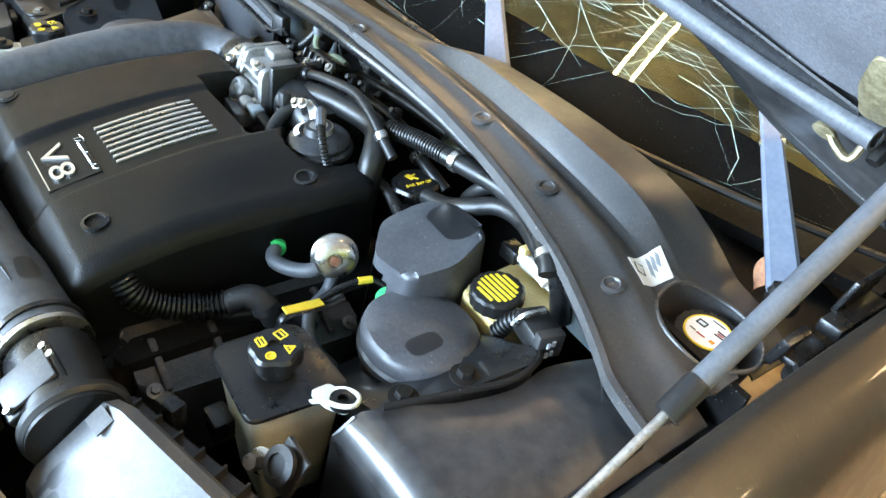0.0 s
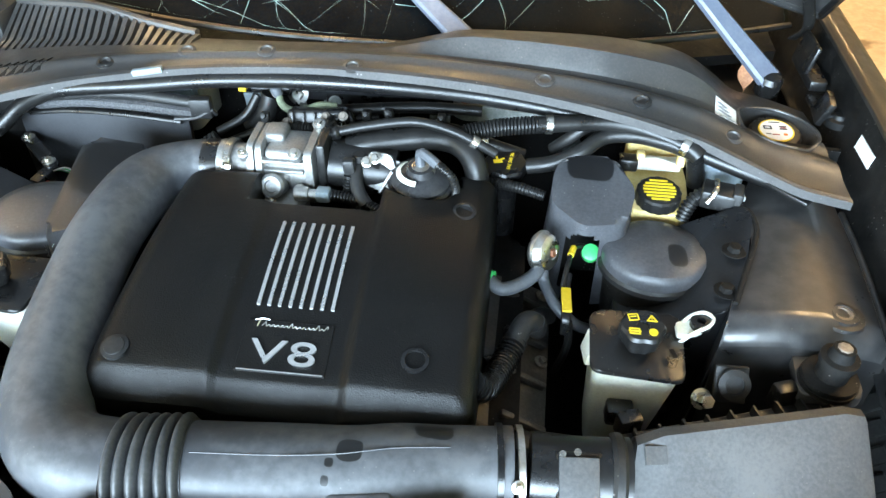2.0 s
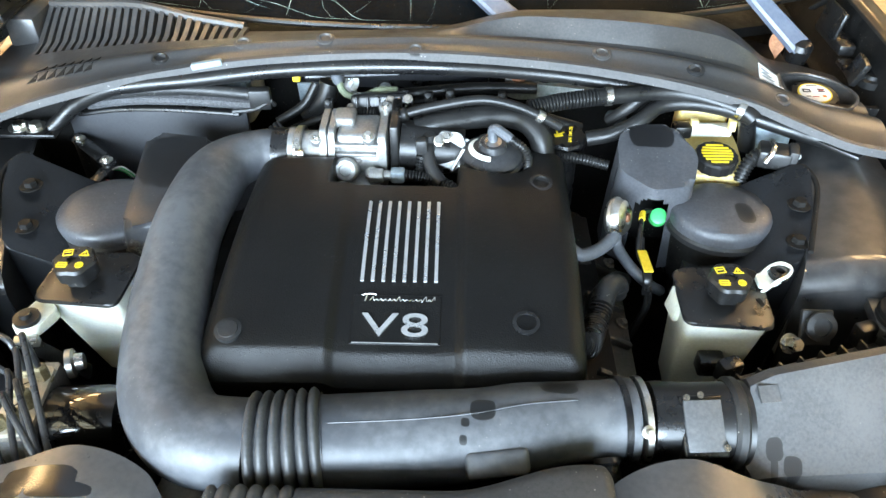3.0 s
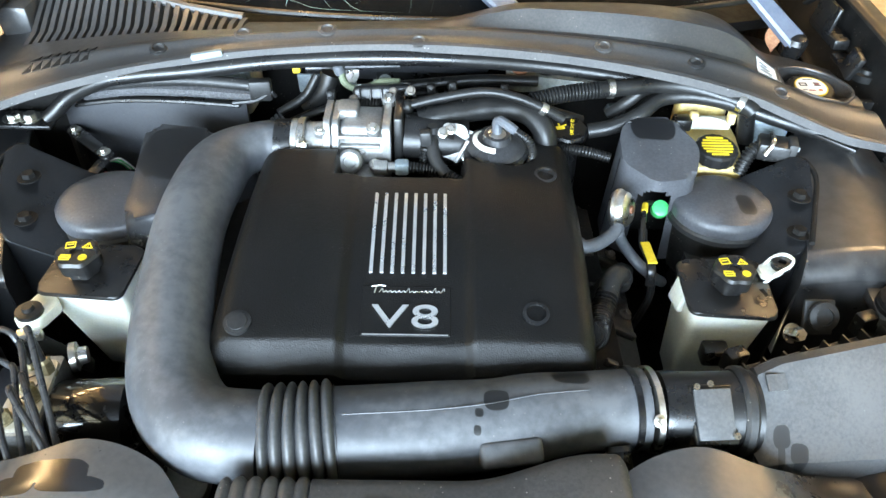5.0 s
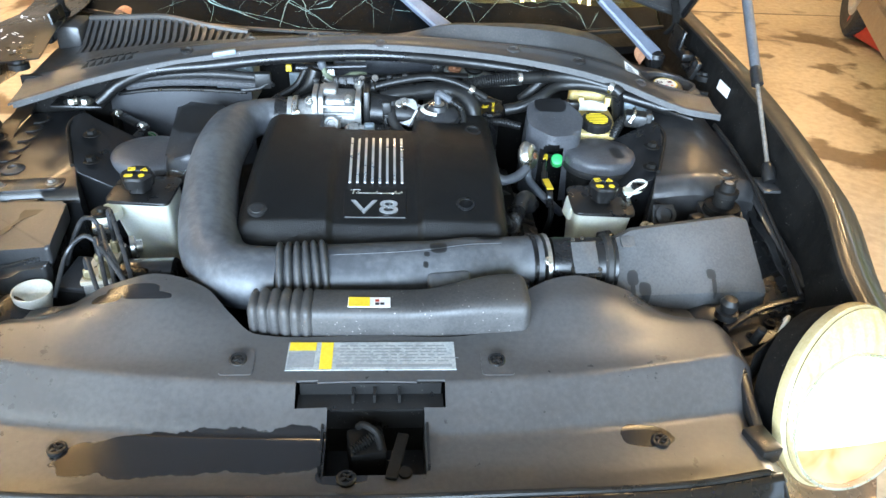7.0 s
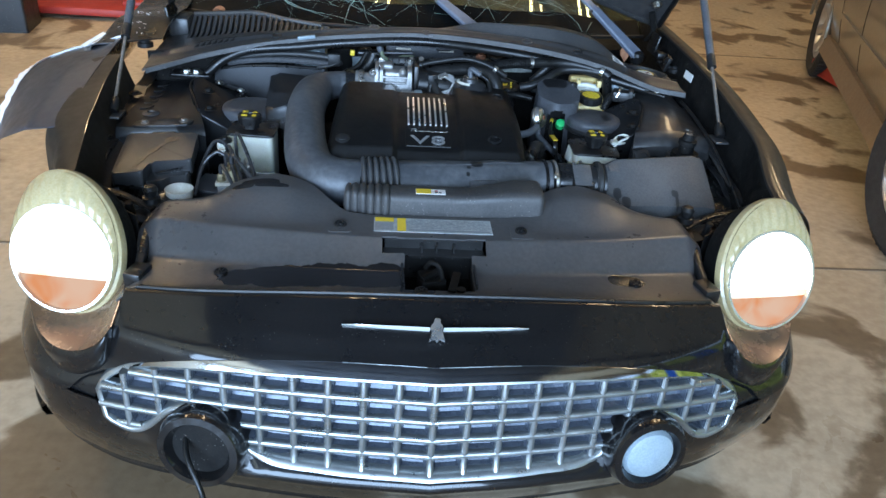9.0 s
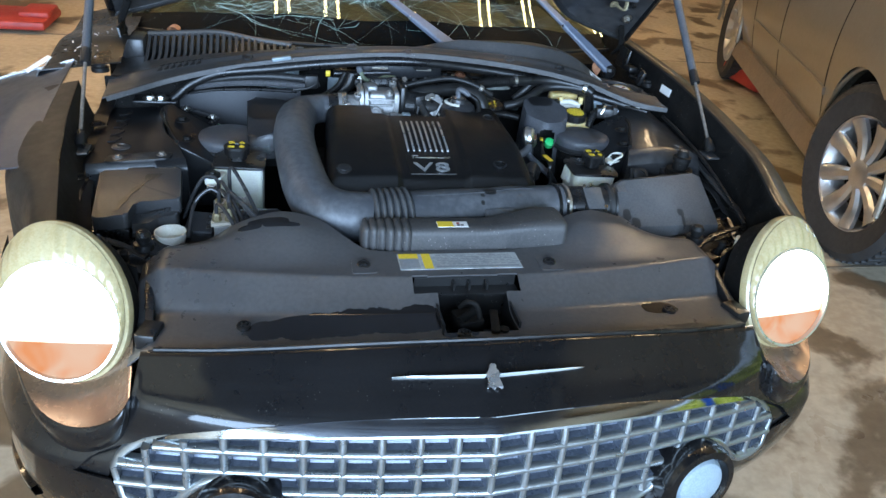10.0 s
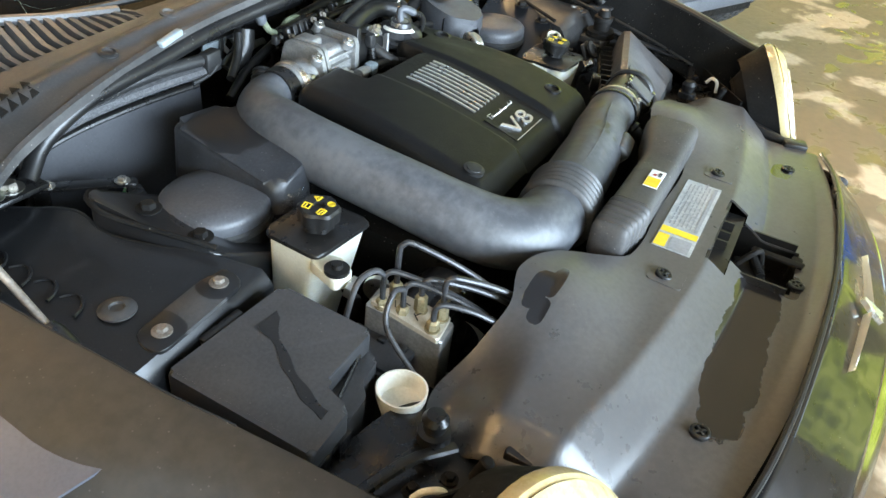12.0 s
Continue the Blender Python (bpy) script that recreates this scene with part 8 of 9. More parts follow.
for pts, r, mm, lab in (
    ([(0.012, 0.985, 0.825), (0.05, 0.992, 0.832), (0.11, 1.006, 0.836), (0.165, 1.008, 0.836), (0.198, 0.99, 0.828), (0.214, 0.972, 0.80), (0.216, 0.965, 0.74)], 0.0185, "rubber", "thick dark rubber hose behind the engine"),
    ([(-0.02, 1.045, 0.815), (0.03, 1.055, 0.822), (0.075, 1.06, 0.826), (0.155, 1.062, 0.824), (0.20, 1.057, 0.815), (0.235, 1.055, 0.803), (0.285, 1.06, 0.785)], 0.0095, "rubber", "slim rubber hose running behind the engine"),
    ([(0.30, 1.035, 0.858), (0.40, 1.052, 0.86), (0.46, 1.045, 0.858), (0.526, 1.016, 0.85), (0.545, 1.005, 0.84)], 0.0135, "rubber", "printed black heater hose under the cowl"),
    ([(0.29, 1.02, 0.79), (0.33, 1.02, 0.80), (0.37, 1.025, 0.82), (0.405, 1.045, 0.838), (0.45, 1.045, 0.845), (0.50, 1.025, 0.848), (0.54, 1.01, 0.842)], 0.0125, "rubber", "bent rubber hose beside the reservoir"),
    ([(0.33, 1.06, 0.80), (0.355, 1.05, 0.83), (0.38, 1.055, 0.85), (0.42, 1.07, 0.85)], 0.010, "rubber", "short dark pipe near the firewall"),
    ([(0.54, 1.025, 0.84), (0.55, 1.03, 0.81), (0.56, 1.035, 0.77)], 0.014, "rubber", "short black hose hanging by the bottle"),
    ([(0.20, 0.995, 0.77), (0.24, 0.99, 0.775), (0.28, 0.975, 0.78), (0.32, 0.965, 0.775)], 0.008, "rubber", "ribbed conduit crossing to the cover"),
):
    solo("hose", ribbed(pts, r, 0.005, 0.1) if "conduit" in lab else tube(pts, r, 16, 0.008), mm, lab, "hose", group="hoses")
solo("wiring_conduit", ribbed([(0.19, 1.015, 0.846), (0.24, 1.028, 0.853), (0.30, 1.036, 0.858)], 0.0125, 0.0055, 0.12, 14), "rubber", "ribbed black wiring conduit", "conduit", group="hoses")
for p, ax in (((0.218, 1.056, 0.809), (0.9, 0.0, -0.35)), ((0.525, 1.016, 0.85), (0.8, -0.4, -0.2)), ((0.318, 1.038, 0.859), (1, 0.1, 0))):
    solo("hose_clamp", lathe([(0.0125, -0.006), (0.0155, -0.005), (0.0155, 0.005), (0.0125, 0.006)], p, ax, 20), "steel", "bright spring clamp round a hose", "clamp", group="clamps")
solo("lift_eye", merge(prism(round_poly([(0.10, 1.012), (0.132, 1.012), (0.132, 1.016), (0.10, 1.016)], 0.002), 0.82, 0.875), lathe([(0.006, 0), (0.006, 0.003), (0.0001, 0.003)], (0.116, 1.011, 0.862), (0, -1, 0), 12)), "casting", "pale steel lifting tab with a yellow paint dab", "lifting tab")

# rear wall details under the cowl
wb = thing("wiper_bracket", (0.23, 1.21, 0.80), "dusty pale metal wiper bracket on the firewall", "bracket")
part("plate", prism(round_poly([(0.160, 1.232), (0.160, 1.172), (0.192, 1.140), (0.225, 1.138), (0.312, 1.166), (0.330, 1.186), (0.322, 1.226)], 0.012), lambda x, y: 0.812 - 0.18 * (x - 0.2), lambda x, y: 0.819 - 0.18 * (x - 0.2), 0.002, 2), "shadewhite", wb)
part("rusty_bush", lathe([(0.022, 0), (0.022, 0.006), (0.013, 0.007), (0.012, 0.002), (0.0001, 0.002)], (0.190, 1.168, 0.820), (0, -0.1, 1), 24), "rust", wb, "rusty round bush")
part("rib", box((0.262, 1.178, 0.812), (0.10, 0.005, 0.010), 0.002, 2, rot=(0, 10, 14)), "shadewhite", wb)
part("bolt", bolt((0.300, 1.180, 0.803), 0.006, 0.007), "dullbolt", wb)
# dark panel of unknown use, added against the firewall
fp = thing("heat_shield", (0.015, 1.19, 0.80), "dark sheet panel with folded edges on the firewall", "heat shield")
part("sheet", box((0.015, 1.20, 0.822), (0.235, 0.045, 0.062), 0.003, 2), "plenum", fp)
part("folded_edge", box((0.015, 1.174, 0.853), (0.235, 0.010, 0.004), 0.001), "plenum", fp)
for x in (-0.05, 0.08):
    part("slot", box((x, 1.1765, 0.842), (0.045, 0.003, 0.006), 0.001), "palecast", fp, "pale slot edge")
solo("vent_bottle", prism(round_poly([(-0.372, 1.128), (-0.290, 1.120), (-0.280, 1.225), (-0.372, 1.225)], 0.02), 0.745, lambda x, y: 0.846 - 0.15 * max(0.0, -0.30 - x), 0.014, 4), "bluewhite", "pale translucent plastic bottle tucked behind the plenum", "bottle")
gh = thing("braided_sleeve", (-0.07, 1.06, 0.82), "green-grey braided wire sleeve with a grey sensor end", "hose", group="hoses")
part("sleeve", tube([(-0.117, 1.068, 0.862), (-0.112, 1.062, 0.848), (-0.098, 1.06, 0.839), (-0.075, 1.062, 0.840), (-0.05, 1.066, 0.848), (-0.022, 1.068, 0.847)], 0.0058, 10, 0.004), "braid", gh)
part("sensor_end", lathe([(0.008, -0.004), (0.0095, 0.0), (0.0095, 0.010), (0.006, 0.014)], (-0.119, 1.07, 0.862), (-0.3, 0.1, 1), 16), "greyhose", gh)
part("tail", tube([(-0.022, 1.068, 0.847), (-0.004, 1.068, 0.838), (0.004, 1.06, 0.82)], 0.0045, 8, 0.005), "rubber", gh)
wl = thing("heater_plenum", (-0.4, 1.0, 0.7), "dark plastic heater plenum with a foam seal strip", "plenum")
part("housing", sheet(lambda u, v: Vector((-0.60 + 0.32 * u, 1.078 - 0.022 * u + 0.012 * v, 0.58 + (0.20 + 0.02 * math.sin(1.8 * u)) * v)), 24, 12, 0.01, down=(0, 1, 0)), "plenum", wl)
part("ledge", tube([(-0.58, 1.094, 0.778), (-0.5, 1.088, 0.792), (-0.4, 1.076, 0.80), (-0.29, 1.066, 0.80)], 0.008, 10, 0.012, flat=0.6), "blackplastic", wl)
part("foam_seal", tube([(-0.56, 1.096, 0.795), (-0.48, 1.09, 0.809), (-0.38, 1.078, 0.817), (-0.265, 1.07, 0.815)], 0.011, 8, 0.012, flat=0.8), "foam", wl, "speckled grey foam strip")
part("roll", tube([(-0.54, 1.098, 0.81), (-0.45, 1.088, 0.828), (-0.35, 1.078, 0.836), (-0.245, 1.07, 0.832)], 0.010, 12, 0.012), "darkplastic", wl)
part("end_block", box((-0.252, 1.068, 0.828), (0.036, 0.02, 0.036), 0.004, 2, rot=(0, 0, 6)), "darkplastic", wl)
part("rim", tube([(-0.30, 1.062, 0.805), (-0.26, 1.06, 0.812), (-0.235, 1.064, 0.825), (-0.23, 1.07, 0.815)], 0.004, 8), "darkplastic", wl)
solo("drain_hose", ribbed([(-0.27, 0.96, 0.77), (-0.235, 0.98, 0.79), (-0.20, 1.0, 0.81)], 0.018, 0.008, 0.08, 16), "rubber", "ribbed black drain hose beside the plenum", "hose", group="hoses")
for pts, r, lab in (([(-0.21, 0.99, 0.83), (-0.17, 1.01, 0.85), (-0.15, 1.025, 0.88)], 0.007, "thin black cable by the relay"), ([(-0.17, 1.03, 0.82), (-0.14, 1.025, 0.85), (-0.128, 1.03, 0.88)], 0.017, "brown-black rubber hose at the firewall"), ([(-0.22, 0.985, 0.80), (-0.15, 1.005, 0.825), (-0.05, 1.02, 0.845), (0.04, 1.03, 0.85)], 0.008, "black cable along the firewall"), ([(-0.02, 1.03, 0.86), (0.1, 1.04, 0.868), (0.2, 1.045, 0.866)], 0.009, "black loom along the firewall")):
    solo("loom_cable", tube(pts, r), "rubber", lab, "cable", group="hoses")
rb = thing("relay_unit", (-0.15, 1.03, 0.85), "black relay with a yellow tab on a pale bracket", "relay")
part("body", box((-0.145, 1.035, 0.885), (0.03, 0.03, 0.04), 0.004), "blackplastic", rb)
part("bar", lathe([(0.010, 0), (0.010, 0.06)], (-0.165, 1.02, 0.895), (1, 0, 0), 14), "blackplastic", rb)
part("bracket", box((-0.155, 1.02, 0.868), (0.05, 0.004, 0.035), 0.001, rot=(12, 0, 0)), "shadewhite", rb)
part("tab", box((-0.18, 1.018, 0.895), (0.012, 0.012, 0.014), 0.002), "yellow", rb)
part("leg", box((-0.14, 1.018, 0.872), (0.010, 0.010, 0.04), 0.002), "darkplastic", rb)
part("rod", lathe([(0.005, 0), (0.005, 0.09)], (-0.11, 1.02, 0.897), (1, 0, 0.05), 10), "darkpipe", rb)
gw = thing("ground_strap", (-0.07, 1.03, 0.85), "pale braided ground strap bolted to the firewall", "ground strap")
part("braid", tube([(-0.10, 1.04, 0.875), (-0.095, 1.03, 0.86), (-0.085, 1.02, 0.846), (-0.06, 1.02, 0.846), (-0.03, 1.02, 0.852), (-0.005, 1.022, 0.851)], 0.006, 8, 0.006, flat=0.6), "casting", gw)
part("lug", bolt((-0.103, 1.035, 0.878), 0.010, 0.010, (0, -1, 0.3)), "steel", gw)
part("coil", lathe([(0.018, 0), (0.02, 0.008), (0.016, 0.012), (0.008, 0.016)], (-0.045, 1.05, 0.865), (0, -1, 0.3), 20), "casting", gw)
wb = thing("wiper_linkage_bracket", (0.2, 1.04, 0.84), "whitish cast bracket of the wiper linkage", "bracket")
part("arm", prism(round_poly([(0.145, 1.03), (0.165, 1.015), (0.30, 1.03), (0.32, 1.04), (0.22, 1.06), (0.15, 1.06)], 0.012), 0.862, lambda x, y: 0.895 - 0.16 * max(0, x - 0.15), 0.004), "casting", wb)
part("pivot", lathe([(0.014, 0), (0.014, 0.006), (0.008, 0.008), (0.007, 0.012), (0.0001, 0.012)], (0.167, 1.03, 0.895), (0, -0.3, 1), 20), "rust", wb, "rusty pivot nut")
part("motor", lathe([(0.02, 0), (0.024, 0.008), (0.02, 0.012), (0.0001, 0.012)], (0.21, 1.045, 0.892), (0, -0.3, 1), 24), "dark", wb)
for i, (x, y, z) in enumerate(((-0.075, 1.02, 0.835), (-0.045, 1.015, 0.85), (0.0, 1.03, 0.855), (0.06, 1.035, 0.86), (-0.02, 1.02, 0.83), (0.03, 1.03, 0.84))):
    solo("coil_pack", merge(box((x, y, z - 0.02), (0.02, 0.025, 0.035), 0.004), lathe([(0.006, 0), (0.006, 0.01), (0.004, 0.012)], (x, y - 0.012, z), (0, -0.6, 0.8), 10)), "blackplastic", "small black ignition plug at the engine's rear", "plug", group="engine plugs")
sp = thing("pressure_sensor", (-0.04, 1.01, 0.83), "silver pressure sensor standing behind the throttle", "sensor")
part("stem", lathe([(0.006, 0), (0.007, 0.01), (0.010, 0.012), (0.011, 0.03), (0.008, 0.034)], (-0.042, 1.012, 0.838), (-0.1, -0.1, 1), 14), "shadewhite", sp)
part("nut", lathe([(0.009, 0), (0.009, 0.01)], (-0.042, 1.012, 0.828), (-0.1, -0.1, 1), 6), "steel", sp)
solo("blue_clip", box((0.325, 1.02, 0.83), (0.03, 0.02, 0.018), 0.004, rot=(20, 10, 20)), "shadewhite", "pale blue plastic wiring clip", "clip")
solo("cowl_shield", box((-0.31, 1.045, 0.87), (0.10, 0.006, 0.05), 0.002, rot=(15, 0, 0)), "shadewhite", "pale metal shield tucked under the cowl", "shield")
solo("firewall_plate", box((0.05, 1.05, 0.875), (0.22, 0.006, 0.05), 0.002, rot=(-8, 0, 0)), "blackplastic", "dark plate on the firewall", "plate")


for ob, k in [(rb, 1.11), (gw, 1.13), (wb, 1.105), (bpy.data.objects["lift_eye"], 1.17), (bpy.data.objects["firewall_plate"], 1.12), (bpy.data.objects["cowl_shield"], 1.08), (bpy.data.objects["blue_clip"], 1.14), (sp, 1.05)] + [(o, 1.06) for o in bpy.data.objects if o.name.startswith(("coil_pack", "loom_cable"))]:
    # scaled away from the camera's eye point: deeper and larger, same in view
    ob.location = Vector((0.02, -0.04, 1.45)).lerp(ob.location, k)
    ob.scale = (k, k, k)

# ---- fuse box, hydraulic unit ----
fb = thing("fuse_box", (-0.64, 0.6, 0.5), "dusty black fuse box with a stepped lid", "fuse box")
fo = [(-0.732, 0.697), (-0.557, 0.676), (-0.547, 0.549), (-0.640, 0.553), (-0.650, 0.510), (-0.7185, 0.509)]
fz = lambda x, y: 0.7185 + 0.1226 * (x + 0.64) + 0.1415 * (y - 0.6)
part("lid", prism(fo, lambda x, y: fz(x, y) - 0.034, fz, 0.006, 3, 0.008), "lidplastic", fb, "black lid with a dark water mark")
part("lid_lip", prism([(x * 1.004, y - 0.001) for x, y in fo], lambda x, y: fz(x, y) - 0.040, lambda x, y: fz(x, y) - 0.032, 0.002, 1, 0.008), "blackplastic", fb)
part("base", prism([(-0.722, 0.692), (-0.568, 0.668), (-0.556, 0.535), (-0.708, 0.535)], 0.50, lambda x, y: fz(x, y) - 0.06, 0, 2, 0.008), "blackplastic", fb)
part("step", prism([(-0.552, 0.556), (-0.640, 0.558), (-0.646, 0.514), (-0.608, 0.515), (-0.594, 0.530), (-0.556, 0.533)], 0.56, lambda x, y: fz(x, y) - 0.028, 0.005, 2, 0.006), "lidplastic", fb, "lowered end of the lid")
part("step_rib", box((-0.596, 0.546, 0.690), (0.07, 0.004, 0.012), 0.0015, 1, rot=(0, -13, 12)), "blackplastic", fb)
part("hinge_bar", box((-0.645, 0.695, 0.722), (0.06, 0.012, 0.014), 0.003, rot=(0, -7, -7)), "blackplastic", fb)
part("water_mark", sheet(lambda u, v: Vector((-0.607 - 0.02 * math.sin(2.2 * u) - 0.05 * u + 0.013 * (v - 0.5) * (1 + 1.8 * max(0, 1 - 6 * u)) * (1 + 0.25 * math.sin(19 * u)), 0.657 - 0.13 * u, fz(-0.607 - 0.02 * math.sin(2.2 * u) - 0.05 * u + 0.013 * (v - 0.5), 0.657 - 0.13 * u) + 0.0012)), 40, 2, 0.0005), "blackplastic", fb, "dark dribble of liquid")
for x in (-0.70, -0.66):
    part("latch", box((x, 0.512, 0.655), (0.024, 0.012, 0.03), 0.003), "blackplastic", fb)

hy = thing("brake_hydraulic_unit", (-0.43, 0.56, 0.5), "aluminium brake hydraulic block with bent steel pipes", "hydraulic unit")
hb = prism([(-0.484, 0.60), (-0.438, 0.604), (-0.436, 0.49), (-0.478, 0.487)], 0.60, lambda x, y: 0.690 + 0.1 * (y - 0.55), 0.002, 1, 0.003)
part("block", hb, "alu", hy)
part("top_face", prism([(-0.478, 0.597), (-0.439, 0.592), (-0.434, 0.497), (-0.484, 0.490)], lambda x, y: 0.689 + 0.09 * (y - 0.55), lambda x, y: 0.6965 + 0.09 * (y - 0.55), 0.0015, 1, 0.004), "palecast", hy, "pale machined top face")
for x, y, a in ((-0.462, 0.567, 30), (-0.458, 0.532, -25), (-0.466, 0.533, 50), (-0.452, 0.556, 80)):
    part("ink_mark", box((x, y, 0.6972 + 0.09 * (y - 0.55)), (0.014, 0.0016, 0.0006), rot=(5, 0, a)), "ink", hy)
part("motor", lathe([(0.045, 0), (0.048, 0.006), (0.048, 0.09), (0.04, 0.10), (0.012, 0.102), (0.011, 0.115), (0.0001, 0.115)], (-0.436, 0.545, 0.645), (1, 0.06, 0), 32), "paint", hy, "glossy black pump motor")
part("control_box", box((-0.512, 0.572, 0.60), (0.066, 0.10, 0.11), 0.008, 2, rot=(0, 0, -4)), "darkplastic", hy)
part("end_nut", merge(lathe([(0.02, 0), (0.02, 0.008), (0.012, 0.010), (0.011, 0.02)], (-0.436, 0.612, 0.682), (0.9, 0.3, 0), 20)), "steel", hy)
for i, (x, y, h, rise, dx, ye) in enumerate(((-0.471, 0.582, 0.012, 0.040, 0.06, 0.455), (-0.447, 0.576, 0.026, 0.060, 0.075, 0.43), (-0.469, 0.552, 0.012, 0.034, 0.05, 0.44), (-0.450, 0.536, 0.026, 0.022, 0.075, 0.42), (-0.472, 0.505, 0.014, 0.022, 0.05, 0.42), (-0.446, 0.506, 0.026, 0.036, 0.085, 0.405))):
    part("union_nut", merge(lathe([(0.0088, 0), (0.0088, h), (0.006, h + 0.003)], (x, y, 0.692), (0, 0, 1), 6), lathe([(0.0105, 0), (0.0105, 0.003)], (x, y, 0.6925), (0, 0, 1), 16)), "brass", hy, "brass union nut")
    top = 0.695 + h + rise
    part("pipe", tube([(x, y, 0.692 + h), (x, y, top - 0.010), (x + 0.003, y - 0.003, top), (x + 0.012, y - 0.016, top + 0.001), (x + 0.6 * dx, 0.5 * (y - 0.016 + ye), 0.5 * (top + 0.712)), (x + dx, ye, 0.698), (x + dx + 0.012, ye - 0.03, 0.67)], 0.0040, 10, 0.004), "darkpipe", hy, "bent steel brake pipe")
for pts in ([(-0.471, 0.582, 0.745), (-0.482, 0.59, 0.755), (-0.505, 0.60, 0.745), (-0.53, 0.60, 0.70), (-0.55, 0.60, 0.65)], [(-0.469, 0.552, 0.735), (-0.49, 0.556, 0.74), (-0.52, 0.545, 0.71), (-0.53, 0.49, 0.66)]):
    part("pipe", tube(pts, 0.0040, 10, 0.005), "darkpipe", hy, "bent steel brake pipe")
part("control_lid", box((-0.510, 0.568, 0.652), (0.058, 0.096, 0.012), 0.004, 2, rot=(0, 4, -4)), "plenum", hy)
for y in (0.535, 0.565, 0.595):
    part("lid_clip", box((-0.492, y, 0.650), (0.012, 0.014, 0.024), 0.003, 2), "darkplastic", hy)
fn = thing("washer_neck", (-0.563, 0.497, 0.6), "open white plastic filler neck", "filler neck")
part("funnel", lathe([(0.020, -0.06), (0.022, -0.022), (0.031, 0.010), (0.032, 0.022), (0.0295, 0.022), (0.0285, 0.010), (0.024, 0.0), (0.012, -0.006), (0.0001, -0.007)], (-0.565, 0.492, 0.652), (0, 0, 1), 36), "offwhite", fn)
pm = thing("power_steering_pump", (-0.34, 0.52, 0.5), "dark pump housing with a cream pulley below the tube", "pump")
part("housing", lathe([(0.035, 0), (0.035, 0.05), (0.025, 0.055), (0.0001, 0.055)], (-0.355, 0.535, 0.54), (0.2, -0.4, 1), 28), "dark", pm)
part("pulley", lathe([(0.05, 0), (0.05, 0.03), (0.044, 0.034), (0.0001, 0.034)], (-0.315, 0.53, 0.51), (0.1, -0.3, 1), 32), "offwhite", pm, "cream plastic pulley")
part("big_bolt", bolt((-0.378, 0.512, 0.61), 0.014, 0.018, (0.1, -0.3, 1), 1.3), "dark", pm)
part("bracket", box((-0.37, 0.52, 0.585), (0.05, 0.05, 0.04), 0.01), "dark", pm)

# ---- headlamp carriers, stops, small hardware ----
for s in (-1, 1):
    hc = thing("headlamp_carrier", (s * 0.63, 0.3, 0.55), "dark plastic carrier between the panel and headlamp", "carrier", group="headlamp carriers")
    part("tray", sheet(lambda u, v: Vector((s * (0.52 + 0.23 * u), 0.155 + 0.30 * v + 0.10 * u, 0.615 + 0.04 * v + 0.012 * math.sin(9 * u + 5 * v))), 14, 14, 0.006), "blackplastic", hc)
    part("rail", box((s * 0.575, 0.25, 0.655), (0.016, 0.2, 0.03), 0.004, rot=(10, 0, s * -6)), "blackplastic", hc)
    part("upper_rail", tube([(s * 0.60, 0.40, 0.665), (s * 0.65, 0.425, 0.68), (s * 0.70, 0.44, 0.688), (s * 0.75, 0.45, 0.692)], 0.008, 8, flat=0.6), "blackplastic", hc)
    part("plate", box((s * 0.655, 0.40, 0.66), (0.12, 0.06, 0.006), 0.002, rot=(0, s * -8, s * 14)), "blackplastic", hc)
    part("corner_bracket", box((s * 0.565, 0.165, 0.645), (0.035, 0.05, 0.03), 0.004, rot=(0, 0, s * 15)), "blackplastic", hc)
    for x, y, z in ((0.68, 0.41, 0.67), (0.72, 0.43, 0.678), (0.64, 0.385, 0.662)):
        part("screw", bolt((s * x, y, z), 0.006, 0.008), "dark", hc)
    part("hook", tube([(s * 0.675, 0.37, 0.675), (s * 0.682, 0.375, 0.697), (s * 0.694, 0.39, 0.699), (s * 0.698, 0.40, 0.685)], 0.004, 8, 0.004), "offwhite", hc)
    part("adjuster", lathe([(0.008, 0), (0.008, 0.035), (0.005, 0.037)], (s * 0.63, 0.36, 0.672), (0, -0.3, 1), 12), "dark", hc)
    part("inner_wall", sheet(lambda u, v: Vector((s * (0.60 + 0.15 * u), 0.30 + 0.12 * u, 0.60 + 0.10 * v)), 8, 4, 0.004, down=(0, 1, 0)), "dark", hc)
    solo("hood_stop", lathe([(0.02, 0), (0.019, 0.012), (0.012, 0.014), (0.014, 0.02), (0.016, 0.03), (0.011, 0.038), (0.0001, 0.04)], (s * 0.607, 0.425, 0.672), (0, 0, 1), 24), "rubber", "black rubber hood stop on its stud", "rubber stop", group="hood stops")
    if s > 0:
        solo("side_rail", tube([(s * 0.765, 0.47, 0.70), (s * 0.77, 0.62, 0.715), (s * 0.772, 0.8, 0.742), (s * 0.772, 0.98, 0.762)], 0.010, 8, 0.03, flat=0.5), "apron", "black painted edge rail along the apron", "rail", group="side rails")
        solo("release_cable", tube([(s * 0.745, 0.45, 0.70), (s * 0.752, 0.58, 0.735), (s * 0.757, 0.72, 0.765), (s * 0.757, 0.86, 0.785), (s * 0.752, 0.95, 0.795)], 0.0045, 8, 0.02), "rubber", "thin black release cable along the apron", "cable", group="cables")
    for y in (0.55, 0.68, 0.80, 0.92):
        solo("rail_bolt", bolt((s * 0.776, y, crest(y) - 0.079), 0.010, 0.007), "dark", "dark bolt with a broad washer on the rail", "bolt", group="rail bolts")
